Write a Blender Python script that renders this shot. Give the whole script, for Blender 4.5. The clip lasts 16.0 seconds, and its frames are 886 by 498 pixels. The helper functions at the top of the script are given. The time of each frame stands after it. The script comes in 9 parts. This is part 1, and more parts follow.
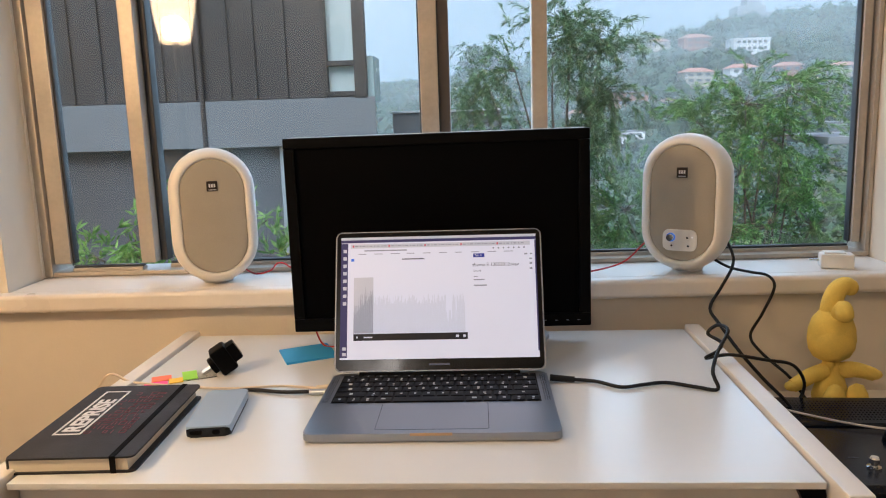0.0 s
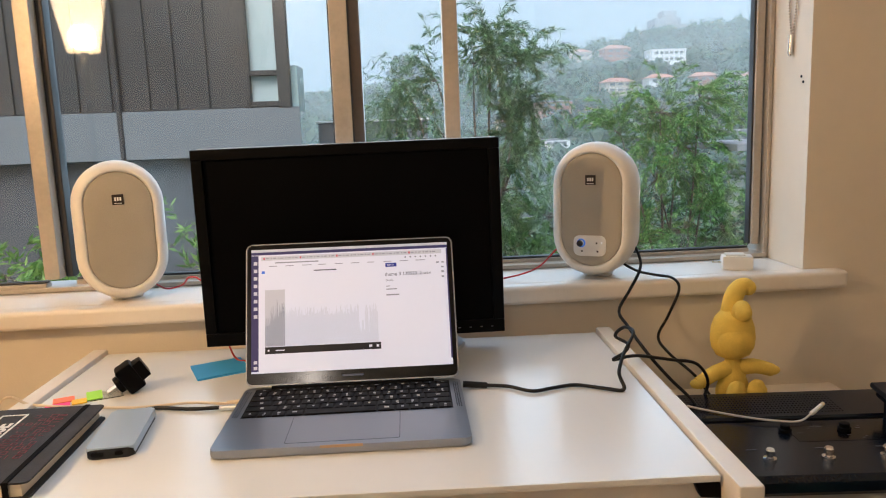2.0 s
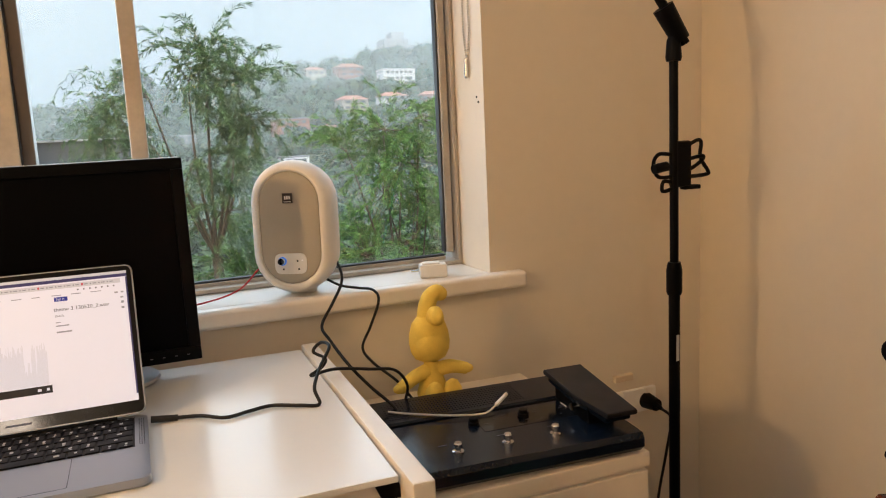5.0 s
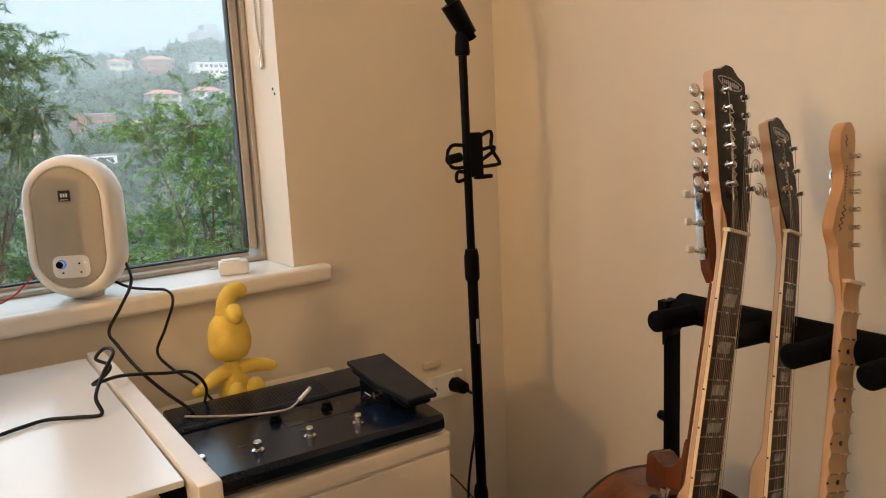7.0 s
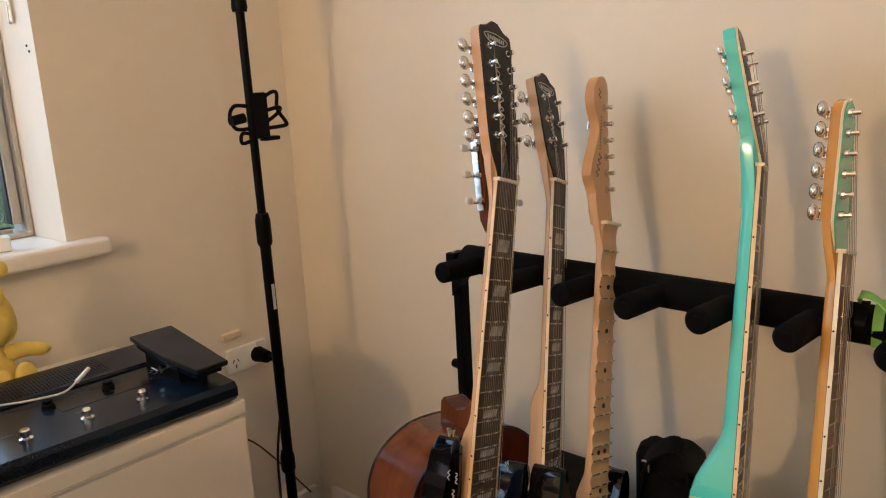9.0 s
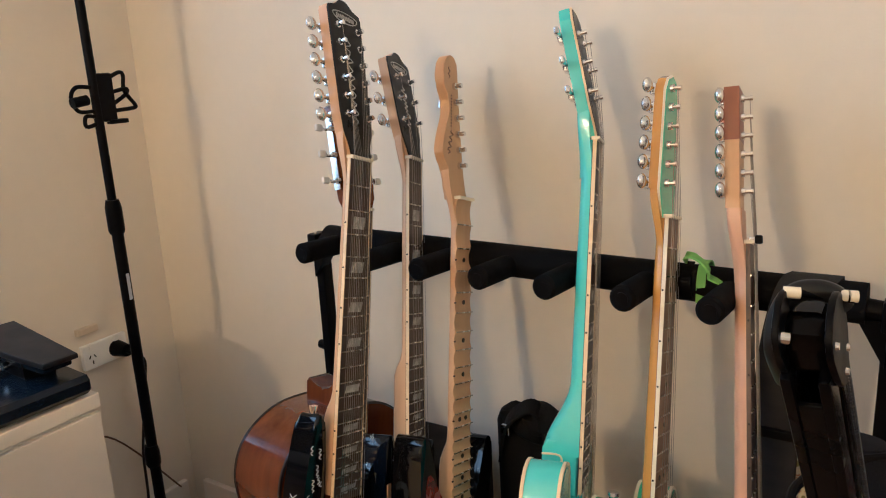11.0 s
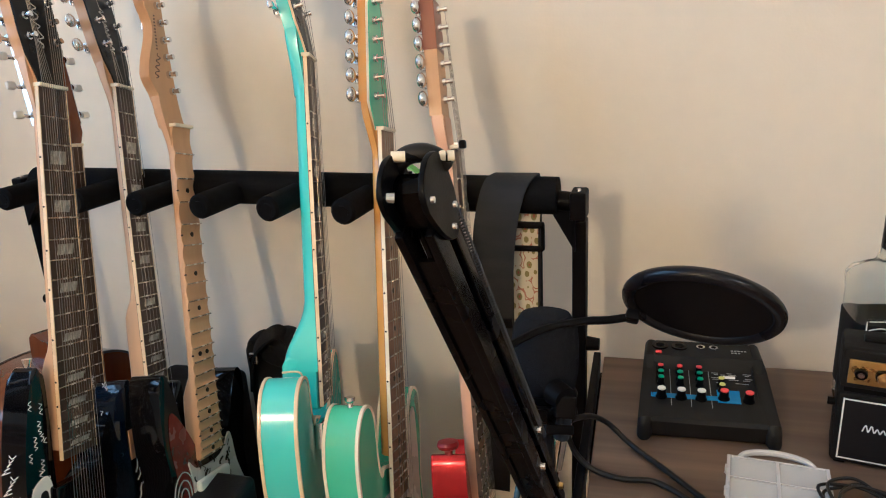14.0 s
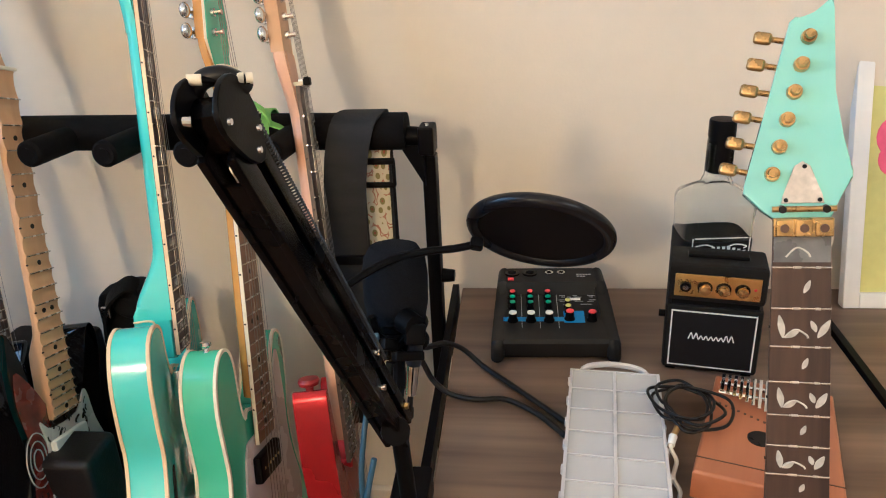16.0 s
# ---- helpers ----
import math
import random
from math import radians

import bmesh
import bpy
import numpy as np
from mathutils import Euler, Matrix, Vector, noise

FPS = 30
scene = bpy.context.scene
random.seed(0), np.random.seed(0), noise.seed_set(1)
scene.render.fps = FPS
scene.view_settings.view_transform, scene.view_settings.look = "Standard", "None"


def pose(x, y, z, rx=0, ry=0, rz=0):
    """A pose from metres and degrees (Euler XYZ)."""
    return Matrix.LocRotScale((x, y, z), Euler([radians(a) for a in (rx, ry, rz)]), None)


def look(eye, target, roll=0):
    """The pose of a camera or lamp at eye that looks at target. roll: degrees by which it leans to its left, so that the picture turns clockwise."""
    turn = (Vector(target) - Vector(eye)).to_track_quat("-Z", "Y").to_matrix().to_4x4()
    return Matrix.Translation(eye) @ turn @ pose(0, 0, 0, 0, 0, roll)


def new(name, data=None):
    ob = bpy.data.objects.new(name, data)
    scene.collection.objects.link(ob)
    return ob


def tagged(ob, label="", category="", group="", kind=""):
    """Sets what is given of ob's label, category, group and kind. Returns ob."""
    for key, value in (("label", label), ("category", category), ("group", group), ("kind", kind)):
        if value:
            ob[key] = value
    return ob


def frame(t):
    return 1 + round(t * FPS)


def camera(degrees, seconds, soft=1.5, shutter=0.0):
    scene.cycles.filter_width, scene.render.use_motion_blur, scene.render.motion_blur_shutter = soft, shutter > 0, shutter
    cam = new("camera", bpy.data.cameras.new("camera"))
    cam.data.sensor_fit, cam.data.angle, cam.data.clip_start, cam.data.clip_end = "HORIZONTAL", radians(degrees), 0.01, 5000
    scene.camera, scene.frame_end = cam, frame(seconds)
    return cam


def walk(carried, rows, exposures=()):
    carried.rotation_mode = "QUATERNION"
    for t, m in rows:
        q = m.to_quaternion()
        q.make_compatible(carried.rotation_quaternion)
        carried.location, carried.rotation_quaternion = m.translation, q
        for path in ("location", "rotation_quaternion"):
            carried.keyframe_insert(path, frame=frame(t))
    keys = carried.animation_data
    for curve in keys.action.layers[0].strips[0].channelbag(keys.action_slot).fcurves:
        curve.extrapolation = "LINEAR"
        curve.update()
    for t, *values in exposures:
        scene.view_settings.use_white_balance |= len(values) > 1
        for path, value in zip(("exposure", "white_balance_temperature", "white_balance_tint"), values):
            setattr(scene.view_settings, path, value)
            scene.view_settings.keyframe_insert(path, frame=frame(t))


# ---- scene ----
EXPOSURES = [(0.0, 0.80, 5250, 10), (2.0, 0.88, 5550, 10), (4.0, 1.01, 6150, 12), (7.5, 1.15, 5900, 10), (9.0, 1.39, 5200, 8), (12.0, 1.63, 4650, 5), (14.0, 1.82, 4450, 3), (16.0, 1.97, 4500, 4)]
cam = camera(60.9, 16.0, soft=1.1)
PATH = [
    (0, (-0.017, 0.045, 1.119), (-0.14, 2.012, 0.78), -1.8),
    (0.5, (-0.012, 0.044, 1.119), (-0.11, 2.013, 0.781), -2.0),
    (1, (-0.004, 0.042, 1.12), (-0.062, 2.014, 0.787), -2.1),
    (1.5, (0.006, 0.04, 1.121), (0.007, 2.013, 0.796), -2.1),
    (2, (0.011, 0.04, 1.119), (0.072, 2.014, 0.798), -2.1),
    (2.5, (0.021, 0.038, 1.12), (0.153, 2.008, 0.8), -1.9),
    (3, (0.032, 0.036, 1.123), (0.239, 2.0, 0.811), -1.8),
    (3.5, (0.045, 0.032, 1.122), (0.365, 1.983, 0.818), -2.0),
    (4, (0.064, 0.032, 1.12), (0.532, 1.952, 0.814), -2.4),
    (4.5, (0.079, 0.027, 1.119), (0.679, 1.91, 0.812), -2.6),
    (7, (0.13, -0.005, 1.109), (1.243, 1.622, 0.773), -2.7),
    (7.5, (0.145, -0.013, 1.104), (1.362, 1.531, 0.739), -2.9),
    (8, (0.155, -0.024, 1.102), (1.462, 1.44, 0.715), -3.2),
    (8.5, (0.157, -0.029, 1.096), (1.547, 1.349, 0.683), -3.1),
    (9, (0.163, -0.038, 1.088), (1.618, 1.262, 0.652), -3.0),
    (11.5, (0.167, -0.084, 1.074), (1.842, 0.89, 0.576), -3.0),
    (12, (0.172, -0.097, 1.069), (1.883, 0.802, 0.555), -3.1),
    (12.5, (0.173, -0.112, 1.065), (1.918, 0.701, 0.522), -3.2),
    (13, (0.178, -0.124, 1.061), (1.953, 0.595, 0.483), -3.4),
    (13.5, (0.174, -0.137, 1.055), (1.978, 0.466, 0.436), -3.6),
    (14, (0.181, -0.146, 1.046), (1.997, 0.364, 0.382), -3.4),
    (14.5, (0.181, -0.154, 1.04), (1.991, 0.307, 0.325), -3.3),
    (15, (0.176, -0.161, 1.037), (1.984, 0.237, 0.28), -3.3),
    (15.5, (0.178, -0.173, 1.034), (1.988, 0.127, 0.236), -3.0),
    (16, (0.173, -0.184, 1.035), (1.991, 0.018, 0.226), -2.7),
]
walk(cam, [(t, look(eye, target, roll)) for t, eye, target, roll in PATH], EXPOSURES)

# ---- world and lights ----
world = bpy.data.worlds.new("overcast_sky")
scene.world = world
world.use_nodes = True
_sky = world.node_tree.nodes.new("ShaderNodeTexSky")
_sky.sky_type, _sky.sun_disc = "NISHITA", False
_sky.sun_elevation, _sky.sun_rotation = radians(50), radians(200)
_sky.air_density, _sky.dust_density, _sky.ozone_density = 1.0, 6.0, 1.0
_bg = world.node_tree.nodes["Background"]
world.node_tree.links.new(_sky.outputs[0], _bg.inputs[0])
_bg.inputs[1].default_value = 0.15


def lamp(name, kind, energy, colour, m, **kw):
    d = bpy.data.lights.new(name, kind)
    d.energy, d.color = energy, colour
    for k, v in kw.items():
        setattr(d, k, v)
    ob = new(name, d)
    ob.matrix_world = m
    return ob


SUN = lamp("sun", "SUN", 1.2, (1.0, 0.97, 0.93), look((0, 0, 10), (1.5, 4, 0)), angle=radians(25))
LAMP_AT = Vector((-0.967, 0.44, 1.484))
lamp("lamp_bulb", "POINT", 18.3, (1.0, 0.575, 0.225), Matrix.Translation(LAMP_AT + Vector((0, 0, -0.04))), shadow_soft_size=0.04)
lamp("window_daylight", "AREA", 7.4, (0.74, 0.89, 1.0), look((-0.1, 1.62, 1.5), (-0.04, 0.0, 1.1)), shape="RECTANGLE", size=1.55, size_y=1.2)
# added fill from behind the camera, no fixture; lifts the north and east walls
lamp("unseen_room_fill", "POINT", 8.0, (1.0, 0.80, 0.60), Matrix.Translation((-0.6, -2.0, 2.2)), shadow_soft_size=0.12)


# ---- mesh helpers ----
def bmesh_new():
    return bmesh.new()


def box(bm, c, s, bevel=0.0, m=None, seg=2):
    """A box of size s round c, with rounded edges."""
    r = bmesh.ops.create_cube(bm, size=1.0)
    vs = r["verts"]
    bmesh.ops.scale(bm, vec=s, verts=vs)
    if bevel > 0:
        es = list({e for v in vs for e in v.link_edges})
        r2 = bmesh.ops.bevel(bm, geom=es, offset=bevel, segments=seg, profile=0.5, affect="EDGES", clamp_overlap=True)
        vs = list({v for f in r2["faces"] for v in f.verts} | {v for v in vs if v.is_valid})
    bmesh.ops.translate(bm, vec=c, verts=vs)
    if m is not None:
        bmesh.ops.transform(bm, matrix=m, verts=vs)
    return vs


def cyl(bm, a, b, r0, r1=None, seg=16, caps=True):
    a, b = Vector(a), Vector(b)
    r1 = r0 if r1 is None else r1
    d = b - a
    r = bmesh.ops.create_cone(bm, cap_ends=caps, segments=seg, radius1=r0, radius2=r1, depth=d.length)
    q = d.to_track_quat("Z", "Y").to_matrix().to_4x4()
    bmesh.ops.transform(bm, matrix=Matrix.Translation((a + b) / 2) @ q, verts=r["verts"])
    return r["verts"]


def ball(bm, c, r, scale=(1, 1, 1), seg=16, m=None):
    v = bmesh.ops.create_uvsphere(bm, u_segments=seg, v_segments=max(6, seg // 2), radius=r)["verts"]
    bmesh.ops.scale(bm, vec=scale, verts=v)
    bmesh.ops.translate(bm, vec=c, verts=v)
    if m is not None:
        bmesh.ops.transform(bm, matrix=m, verts=v)
    return v


def lathe(bm, prof, seg=24, m=None, sx=1.0, sy=1.0, power=2.0):
    """A turned body from (radius, height) pairs; power above 2 makes it squarish."""
    rings = []
    for r, z in prof:
        ring = []
        for i in range(seg):
            a = 2 * math.pi * i / seg
            c, s = math.cos(a), math.sin(a)
            k = (abs(c) ** power + abs(s) ** power) ** (-1 / power)
            ring.append(bm.verts.new((r * c * k * sx, r * s * k * sy, z)))
        rings.append(ring)
    for p, q in zip(rings, rings[1:]):
        for i in range(seg):
            j = (i + 1) % seg
            bm.faces.new((p[i], p[j], q[j], q[i]))
    bm.faces.new(rings[0][::-1])
    bm.faces.new(rings[-1])
    vs = [v for r in rings for v in r]
    if m is not None:
        bmesh.ops.transform(bm, matrix=m, verts=vs)
    return vs


def prism(bm, pts, z0, z1, bevel=0.0, m=None, seg=2):
    """An outline in x and y, drawn up from z0 to z1."""
    lo = [bm.verts.new((x, y, z0)) for x, y in pts]
    hi = [bm.verts.new((x, y, z1)) for x, y in pts]
    n = len(pts)
    a, b = bm.faces.new(lo[::-1]), bm.faces.new(hi)
    for i in range(n):
        bm.faces.new((lo[i], lo[(i + 1) % n], hi[(i + 1) % n], hi[i]))
    vs = lo + hi
    if bevel > 0:
        es = list(set(a.edges) | set(b.edges))
        r = bmesh.ops.bevel(bm, geom=es, offset=bevel, segments=seg, profile=0.5, affect="EDGES", clamp_overlap=True)
        vs = list({v for f in r["faces"] for v in f.verts} | {v for v in vs if v.is_valid})
    if m is not None:
        bmesh.ops.transform(bm, matrix=m, verts=vs)
    return vs


def spline(pts, step=6, closed=False):
    """Catmull-Rom points through pts."""
    P = [Vector(p) for p in pts]
    n = len(P)
    out = []
    for i in range(n if closed else n - 1):
        if closed:
            p0, p1, p2, p3 = P[i - 1], P[i], P[(i + 1) % n], P[(i + 2) % n]
        else:
            p0, p1, p2, p3 = P[max(i - 1, 0)], P[i], P[i + 1], P[min(i + 2, n - 1)]
        for k in range(step):
            t = k / step
            out.append(0.5 * ((2 * p1) + (p2 - p0) * t + (2 * p0 - 5 * p1 + 4 * p2 - p3) * t * t + (3 * p1 - p0 - 3 * p2 + p3) * t ** 3))
    if not closed:
        out.append(P[-1])
    return out


def tube(bm, pts, r, seg=8, step=6, radii=None, closed=False, smooth=True):
    """A round cord along pts."""
    P = spline(pts, step, closed) if smooth else [Vector(p) for p in pts]
    n = len(P)
    rings, up = [], Vector((0.13, 0.2, 1)).normalized()
    for i, p in enumerate(P):
        a = P[i - 1] if (i > 0 or closed) else p
        b = P[(i + 1) % n] if (i < n - 1 or closed) else p
        d = (b - a).normalized()
        u = up - d * up.dot(d)
        if u.length < 1e-3:
            u = Vector((1, 0, 0)) - d * d.x
        u.normalize()
        up = u
        w = d.cross(u)
        rr = r if radii is None else radii[0] + (radii[1] - radii[0]) * i / max(n - 1, 1)
        rings.append([bm.verts.new(p + rr * (math.cos(2 * math.pi * k / seg) * u + math.sin(2 * math.pi * k / seg) * w)) for k in range(seg)])
    for i in range(n if closed else n - 1):
        A, B = rings[i], rings[(i + 1) % n]
        for k in range(seg):
            bm.faces.new((A[k], A[(k + 1) % seg], B[(k + 1) % seg], B[k]))
    if not closed:
        bm.faces.new(rings[0][::-1])
        bm.faces.new(rings[-1])
    return [v for g in rings for v in g]


def flat_normals(me, least):
    """Corner normals weighted by area, so that wide faces shade flat beside narrow bevels."""
    faces = [(p.normal.copy(), p.area) for p in me.polygons]
    round_v = [[] for _ in me.vertices]
    for p in me.polygons:
        for v in p.vertices:
            round_v[v].append(p.index)
    out = []
    for p in me.polygons:
        n = faces[p.index][0]
        for v in p.vertices:
            w = Vector()
            for k in round_v[v]:
                if faces[k][0].dot(n) >= least:
                    w += faces[k][0] * faces[k][1]
            out.append(w.normalized() if w.length > 1e-12 else n)
    me.normals_split_custom_set(out)


def finish(bm, name, material, smooth=35):
    bmesh.ops.recalc_face_normals(bm, faces=bm.faces)
    me = bpy.data.meshes.new(name)
    bm.to_mesh(me)
    bm.free()
    if smooth:
        for p in me.polygons:
            p.use_smooth = True
        me.set_sharp_from_angle(angle=radians(smooth))
        if len(me.polygons) <= 600:
            flat_normals(me, math.cos(radians(smooth)))
    me.materials.append(material)
    return me


def part(name, bm, material, parent, label="", smooth=35):
    ob = new(name, finish(bm, name, material, smooth))
    ob.parent = parent
    return tagged(ob, label)


def thing(name, label, category, m=None, group=""):
    ob = new(name)
    ob.empty_display_size = 0.05
    if m is not None:
        ob.matrix_world = m
    return tagged(ob, label, category, group)


def solid(name, bm, material, label, category, m=None, group="", smooth=35):
    ob = new(name, finish(bm, name, material, smooth))
    if m is not None:
        ob.matrix_world = m
    return tagged(ob, label, category, group)


def structure(name, bm, material, label, category="", smooth=35):
    ob = new(name, finish(bm, name, material, smooth))
    return tagged(ob, label, category, "", "structure")


def text_mesh(body, size, material, parent, m, name="lettering", align="LEFT", extrude=0.0002, shear=0.0, bold=0.0):
    cu = bpy.data.curves.new(name, "FONT")
    cu.body, cu.size, cu.extrude, cu.align_x, cu.shear = body, size, extrude, align, shear
    cu.offset = bold
    tmp = bpy.data.objects.new(name, cu)
    scene.collection.objects.link(tmp)
    me = bpy.data.meshes.new_from_object(tmp.evaluated_get(bpy.context.evaluated_depsgraph_get()))
    bpy.data.objects.remove(tmp)
    me.materials.append(material)
    ob = new(name, me)
    ob.parent = parent
    ob.matrix_basis = m
    return ob


# ---- materials ----
def mat(name, colour, rough=0.5, metal=0.0, vary=0.12, scale=6.0, fine=90.0, bump=0.0, bump_scale=200.0, coat=0.0, stretch=(1, 1, 1), vary_rough=0.1, colour2=None, spec=0.5):
    """A surface with colour, gloss and relief that vary at two scales."""
    m = bpy.data.materials.new(name)
    m.use_nodes = True
    nt = m.node_tree
    N, L = nt.nodes, nt.links
    p = N["Principled BSDF"]
    tc, mp = N.new("ShaderNodeTexCoord"), N.new("ShaderNodeMapping")
    mp.inputs["Scale"].default_value = stretch
    L.new(tc.outputs["Object"], mp.inputs["Vector"])
    a, b = N.new("ShaderNodeTexNoise"), N.new("ShaderNodeTexNoise")
    a.inputs["Scale"].default_value, b.inputs["Scale"].default_value = scale, fine
    a.inputs["Detail"].default_value, b.inputs["Detail"].default_value = 4, 3
    add = N.new("ShaderNodeMath")
    add.operation = "MULTIPLY_ADD"
    add.inputs[1].default_value = 0.35
    for n in (a, b):
        L.new(mp.outputs[0], n.inputs["Vector"])
    L.new(b.outputs["Fac"], add.inputs[0])
    L.new(a.outputs["Fac"], add.inputs[2])
    ramp = N.new("ShaderNodeValToRGB")
    c = Vector(colour)
    c2 = Vector(colour2) if colour2 else c * (1 - vary)
    c1 = c if colour2 else c * (1 + vary * 0.6)
    ramp.color_ramp.elements[0].position, ramp.color_ramp.elements[1].position = 0.42, 0.93
    ramp.color_ramp.elements[0].color = (*c2, 1)
    ramp.color_ramp.elements[1].color = (*[min(1, v) for v in c1], 1)
    L.new(add.outputs[0], ramp.inputs[0])
    L.new(ramp.outputs[0], p.inputs["Base Color"])
    mr = N.new("ShaderNodeMapRange")
    mr.inputs["From Min"].default_value, mr.inputs["From Max"].default_value = 0.3, 0.7
    mr.inputs["To Min"].default_value, mr.inputs["To Max"].default_value = max(0.02, rough - vary_rough), min(1, rough + vary_rough)
    L.new(a.outputs["Fac"], mr.inputs["Value"])
    L.new(mr.outputs[0], p.inputs["Roughness"])
    p.inputs["Metallic"].default_value = metal
    p.inputs["Specular IOR Level"].default_value = spec
    if coat:
        p.inputs["Coat Weight"].default_value, p.inputs["Coat Roughness"].default_value = coat, 0.06
    if bump:
        t, bp = N.new("ShaderNodeTexNoise"), N.new("ShaderNodeBump")
        t.inputs["Scale"].default_value, t.inputs["Detail"].default_value = bump_scale, 3
        L.new(mp.outputs[0], t.inputs["Vector"])
        L.new(t.outputs["Fac"], bp.inputs["Height"])
        bp.inputs["Strength"].default_value, bp.inputs["Distance"].default_value = bump, 0.002
        L.new(bp.outputs[0], p.inputs["Normal"])
    return m


def wood(name, light, dark, rough=0.4, axis=2, scale=1.0, coat=0.0, contrast=1.0):
    """Grain that runs along one axis of the thing."""
    m = bpy.data.materials.new(name)
    m.use_nodes = True
    nt = m.node_tree
    N, L = nt.nodes, nt.links
    p = N["Principled BSDF"]
    tc, mp = N.new("ShaderNodeTexCoord"), N.new("ShaderNodeMapping")
    s = [30 * scale] * 3
    s[axis] = 1.6 * scale
    mp.inputs["Scale"].default_value = s
    L.new(tc.outputs["Object"], mp.inputs["Vector"])
    a, b = N.new("ShaderNodeTexNoise"), N.new("ShaderNodeTexNoise")
    a.inputs["Scale"].default_value, a.inputs["Detail"].default_value, a.inputs["Distortion"].default_value = 1.0, 6, 0.8
    b.inputs["Scale"].default_value, b.inputs["Detail"].default_value = 5.0, 4
    for n in (a, b):
        L.new(mp.outputs[0], n.inputs["Vector"])
    mx = N.new("ShaderNodeMath")
    mx.operation = "MULTIPLY_ADD"
    mx.inputs[1].default_value = 0.4
    L.new(b.outputs["Fac"], mx.inputs[0])
    L.new(a.outputs["Fac"], mx.inputs[2])
    ramp = N.new("ShaderNodeValToRGB")
    w = 0.25 / contrast
    ramp.color_ramp.elements[0].position, ramp.color_ramp.elements[1].position = 0.70 - w, 0.70 + w
    ramp.color_ramp.elements[0].color, ramp.color_ramp.elements[1].color = (*dark, 1), (*light, 1)
    L.new(mx.outputs[0], ramp.inputs[0])
    L.new(ramp.outputs[0], p.inputs["Base Color"])
    p.inputs["Roughness"].default_value = rough
    if coat:
        p.inputs["Coat Weight"].default_value, p.inputs["Coat Roughness"].default_value = coat, 0.08
    bp = N.new("ShaderNodeBump")
    bp.inputs["Strength"].default_value, bp.inputs["Distance"].default_value = 0.15, 0.001
    L.new(mx.outputs[0], bp.inputs["Height"])
    L.new(bp.outputs[0], p.inputs["Normal"])
    return m


def glass(name, tint=(1, 1, 1), rough=0.0, ior=1.45):
    m = bpy.data.materials.new(name)
    m.use_nodes = True
    p = m.node_tree.nodes["Principled BSDF"]
    p.inputs["Base Color"].default_value = (*tint, 1)
    p.inputs["Transmission Weight"].default_value, p.inputs["Roughness"].default_value, p.inputs["IOR"].default_value = 1.0, rough, ior
    return m


def pane(name):
    """A thin window pane: clear, with the mirror gloss of glass."""
    m = bpy.data.materials.new(name)
    m.use_nodes = True
    N, L = m.node_tree.nodes, m.node_tree.links
    N.remove(N["Principled BSDF"])
    t, g, f, x = N.new("ShaderNodeBsdfTransparent"), N.new("ShaderNodeBsdfGlossy"), N.new("ShaderNodeFresnel"), N.new("ShaderNodeMixShader")
    g.inputs["Roughness"].default_value = 0.0
    f.inputs["IOR"].default_value = 1.6
    t.inputs["Color"].default_value = (0.96, 0.98, 0.97, 1)
    L.new(f.outputs[0], x.inputs[0])
    L.new(t.outputs[0], x.inputs[1])
    L.new(g.outputs[0], x.inputs[2])
    L.new(x.outputs[0], N["Material Output"].inputs["Surface"])
    return m


def glow(name, colour, strength):
    m = bpy.data.materials.new(name)
    m.use_nodes = True
    p = m.node_tree.nodes["Principled BSDF"]
    p.inputs["Base Color"].default_value = (*[0.6 * v for v in colour], 1)
    p.inputs["Emission Color"].default_value, p.inputs["Emission Strength"].default_value = (*colour, 1), strength
    return m


WALL = mat("cream_wall_paint", (0.73, 0.660, 0.545), 0.75, vary=0.04, scale=1.5, fine=40, bump=0.12, bump_scale=260)
CEIL = mat("white_ceiling_paint", (0.80, 0.78, 0.74), 0.8, vary=0.04, scale=2)
TRIM = mat("gloss_white_paint", (0.78, 0.73, 0.66), 0.35, vary=0.06, scale=5, bump=0.05, bump_scale=120)
FLOOR = wood("floor_boards", (0.30, 0.19, 0.11), (0.16, 0.09, 0.05), 0.45, axis=1, scale=0.4)
ALU = mat("window_aluminium", (0.47, 0.42, 0.35), 0.40, 0.25, vary=0.2, scale=10, fine=120)
ALU_DARK = mat("window_seal", (0.03, 0.03, 0.03), 0.6, vary=0.3)
PANE = pane("window_glass")
DESK_TOP = mat("white_glass_top", (0.72, 0.74, 0.75), 0.24, vary=0.02, scale=3, vary_rough=0.004)
DESK_FRAME = mat("white_painted_steel", (0.76, 0.72, 0.66), 0.4, vary=0.06, scale=12)
BLACK = mat("black_plastic", (0.0022, 0.0022, 0.0026), 0.42, vary=0.3, scale=20, fine=300, bump=0.06, bump_scale=900, spec=0.08)
BLACK_GLOSS = mat("black_gloss", (0.004, 0.004, 0.005), 0.14, vary=0.3, scale=10, spec=0.3)
BLACK_MATT = mat("black_foam", (0.0032, 0.0032, 0.0035), 0.85, vary=0.35, scale=30, fine=400, bump=0.35, bump_scale=700, spec=0.10)
CHROME = mat("chrome", (0.75, 0.75, 0.76), 0.12, 1.0, vary=0.15, scale=40)
GOLD = mat("worn_gold", (0.50, 0.34, 0.14), 0.28, 1.0, vary=0.35, scale=60)
BRASS = mat("brass_plate", (0.65, 0.45, 0.16), 0.3, 1.0, vary=0.2, scale=40)
WHITE_PL = mat("white_plastic", (0.80, 0.79, 0.76), 0.4, vary=0.05, scale=20)
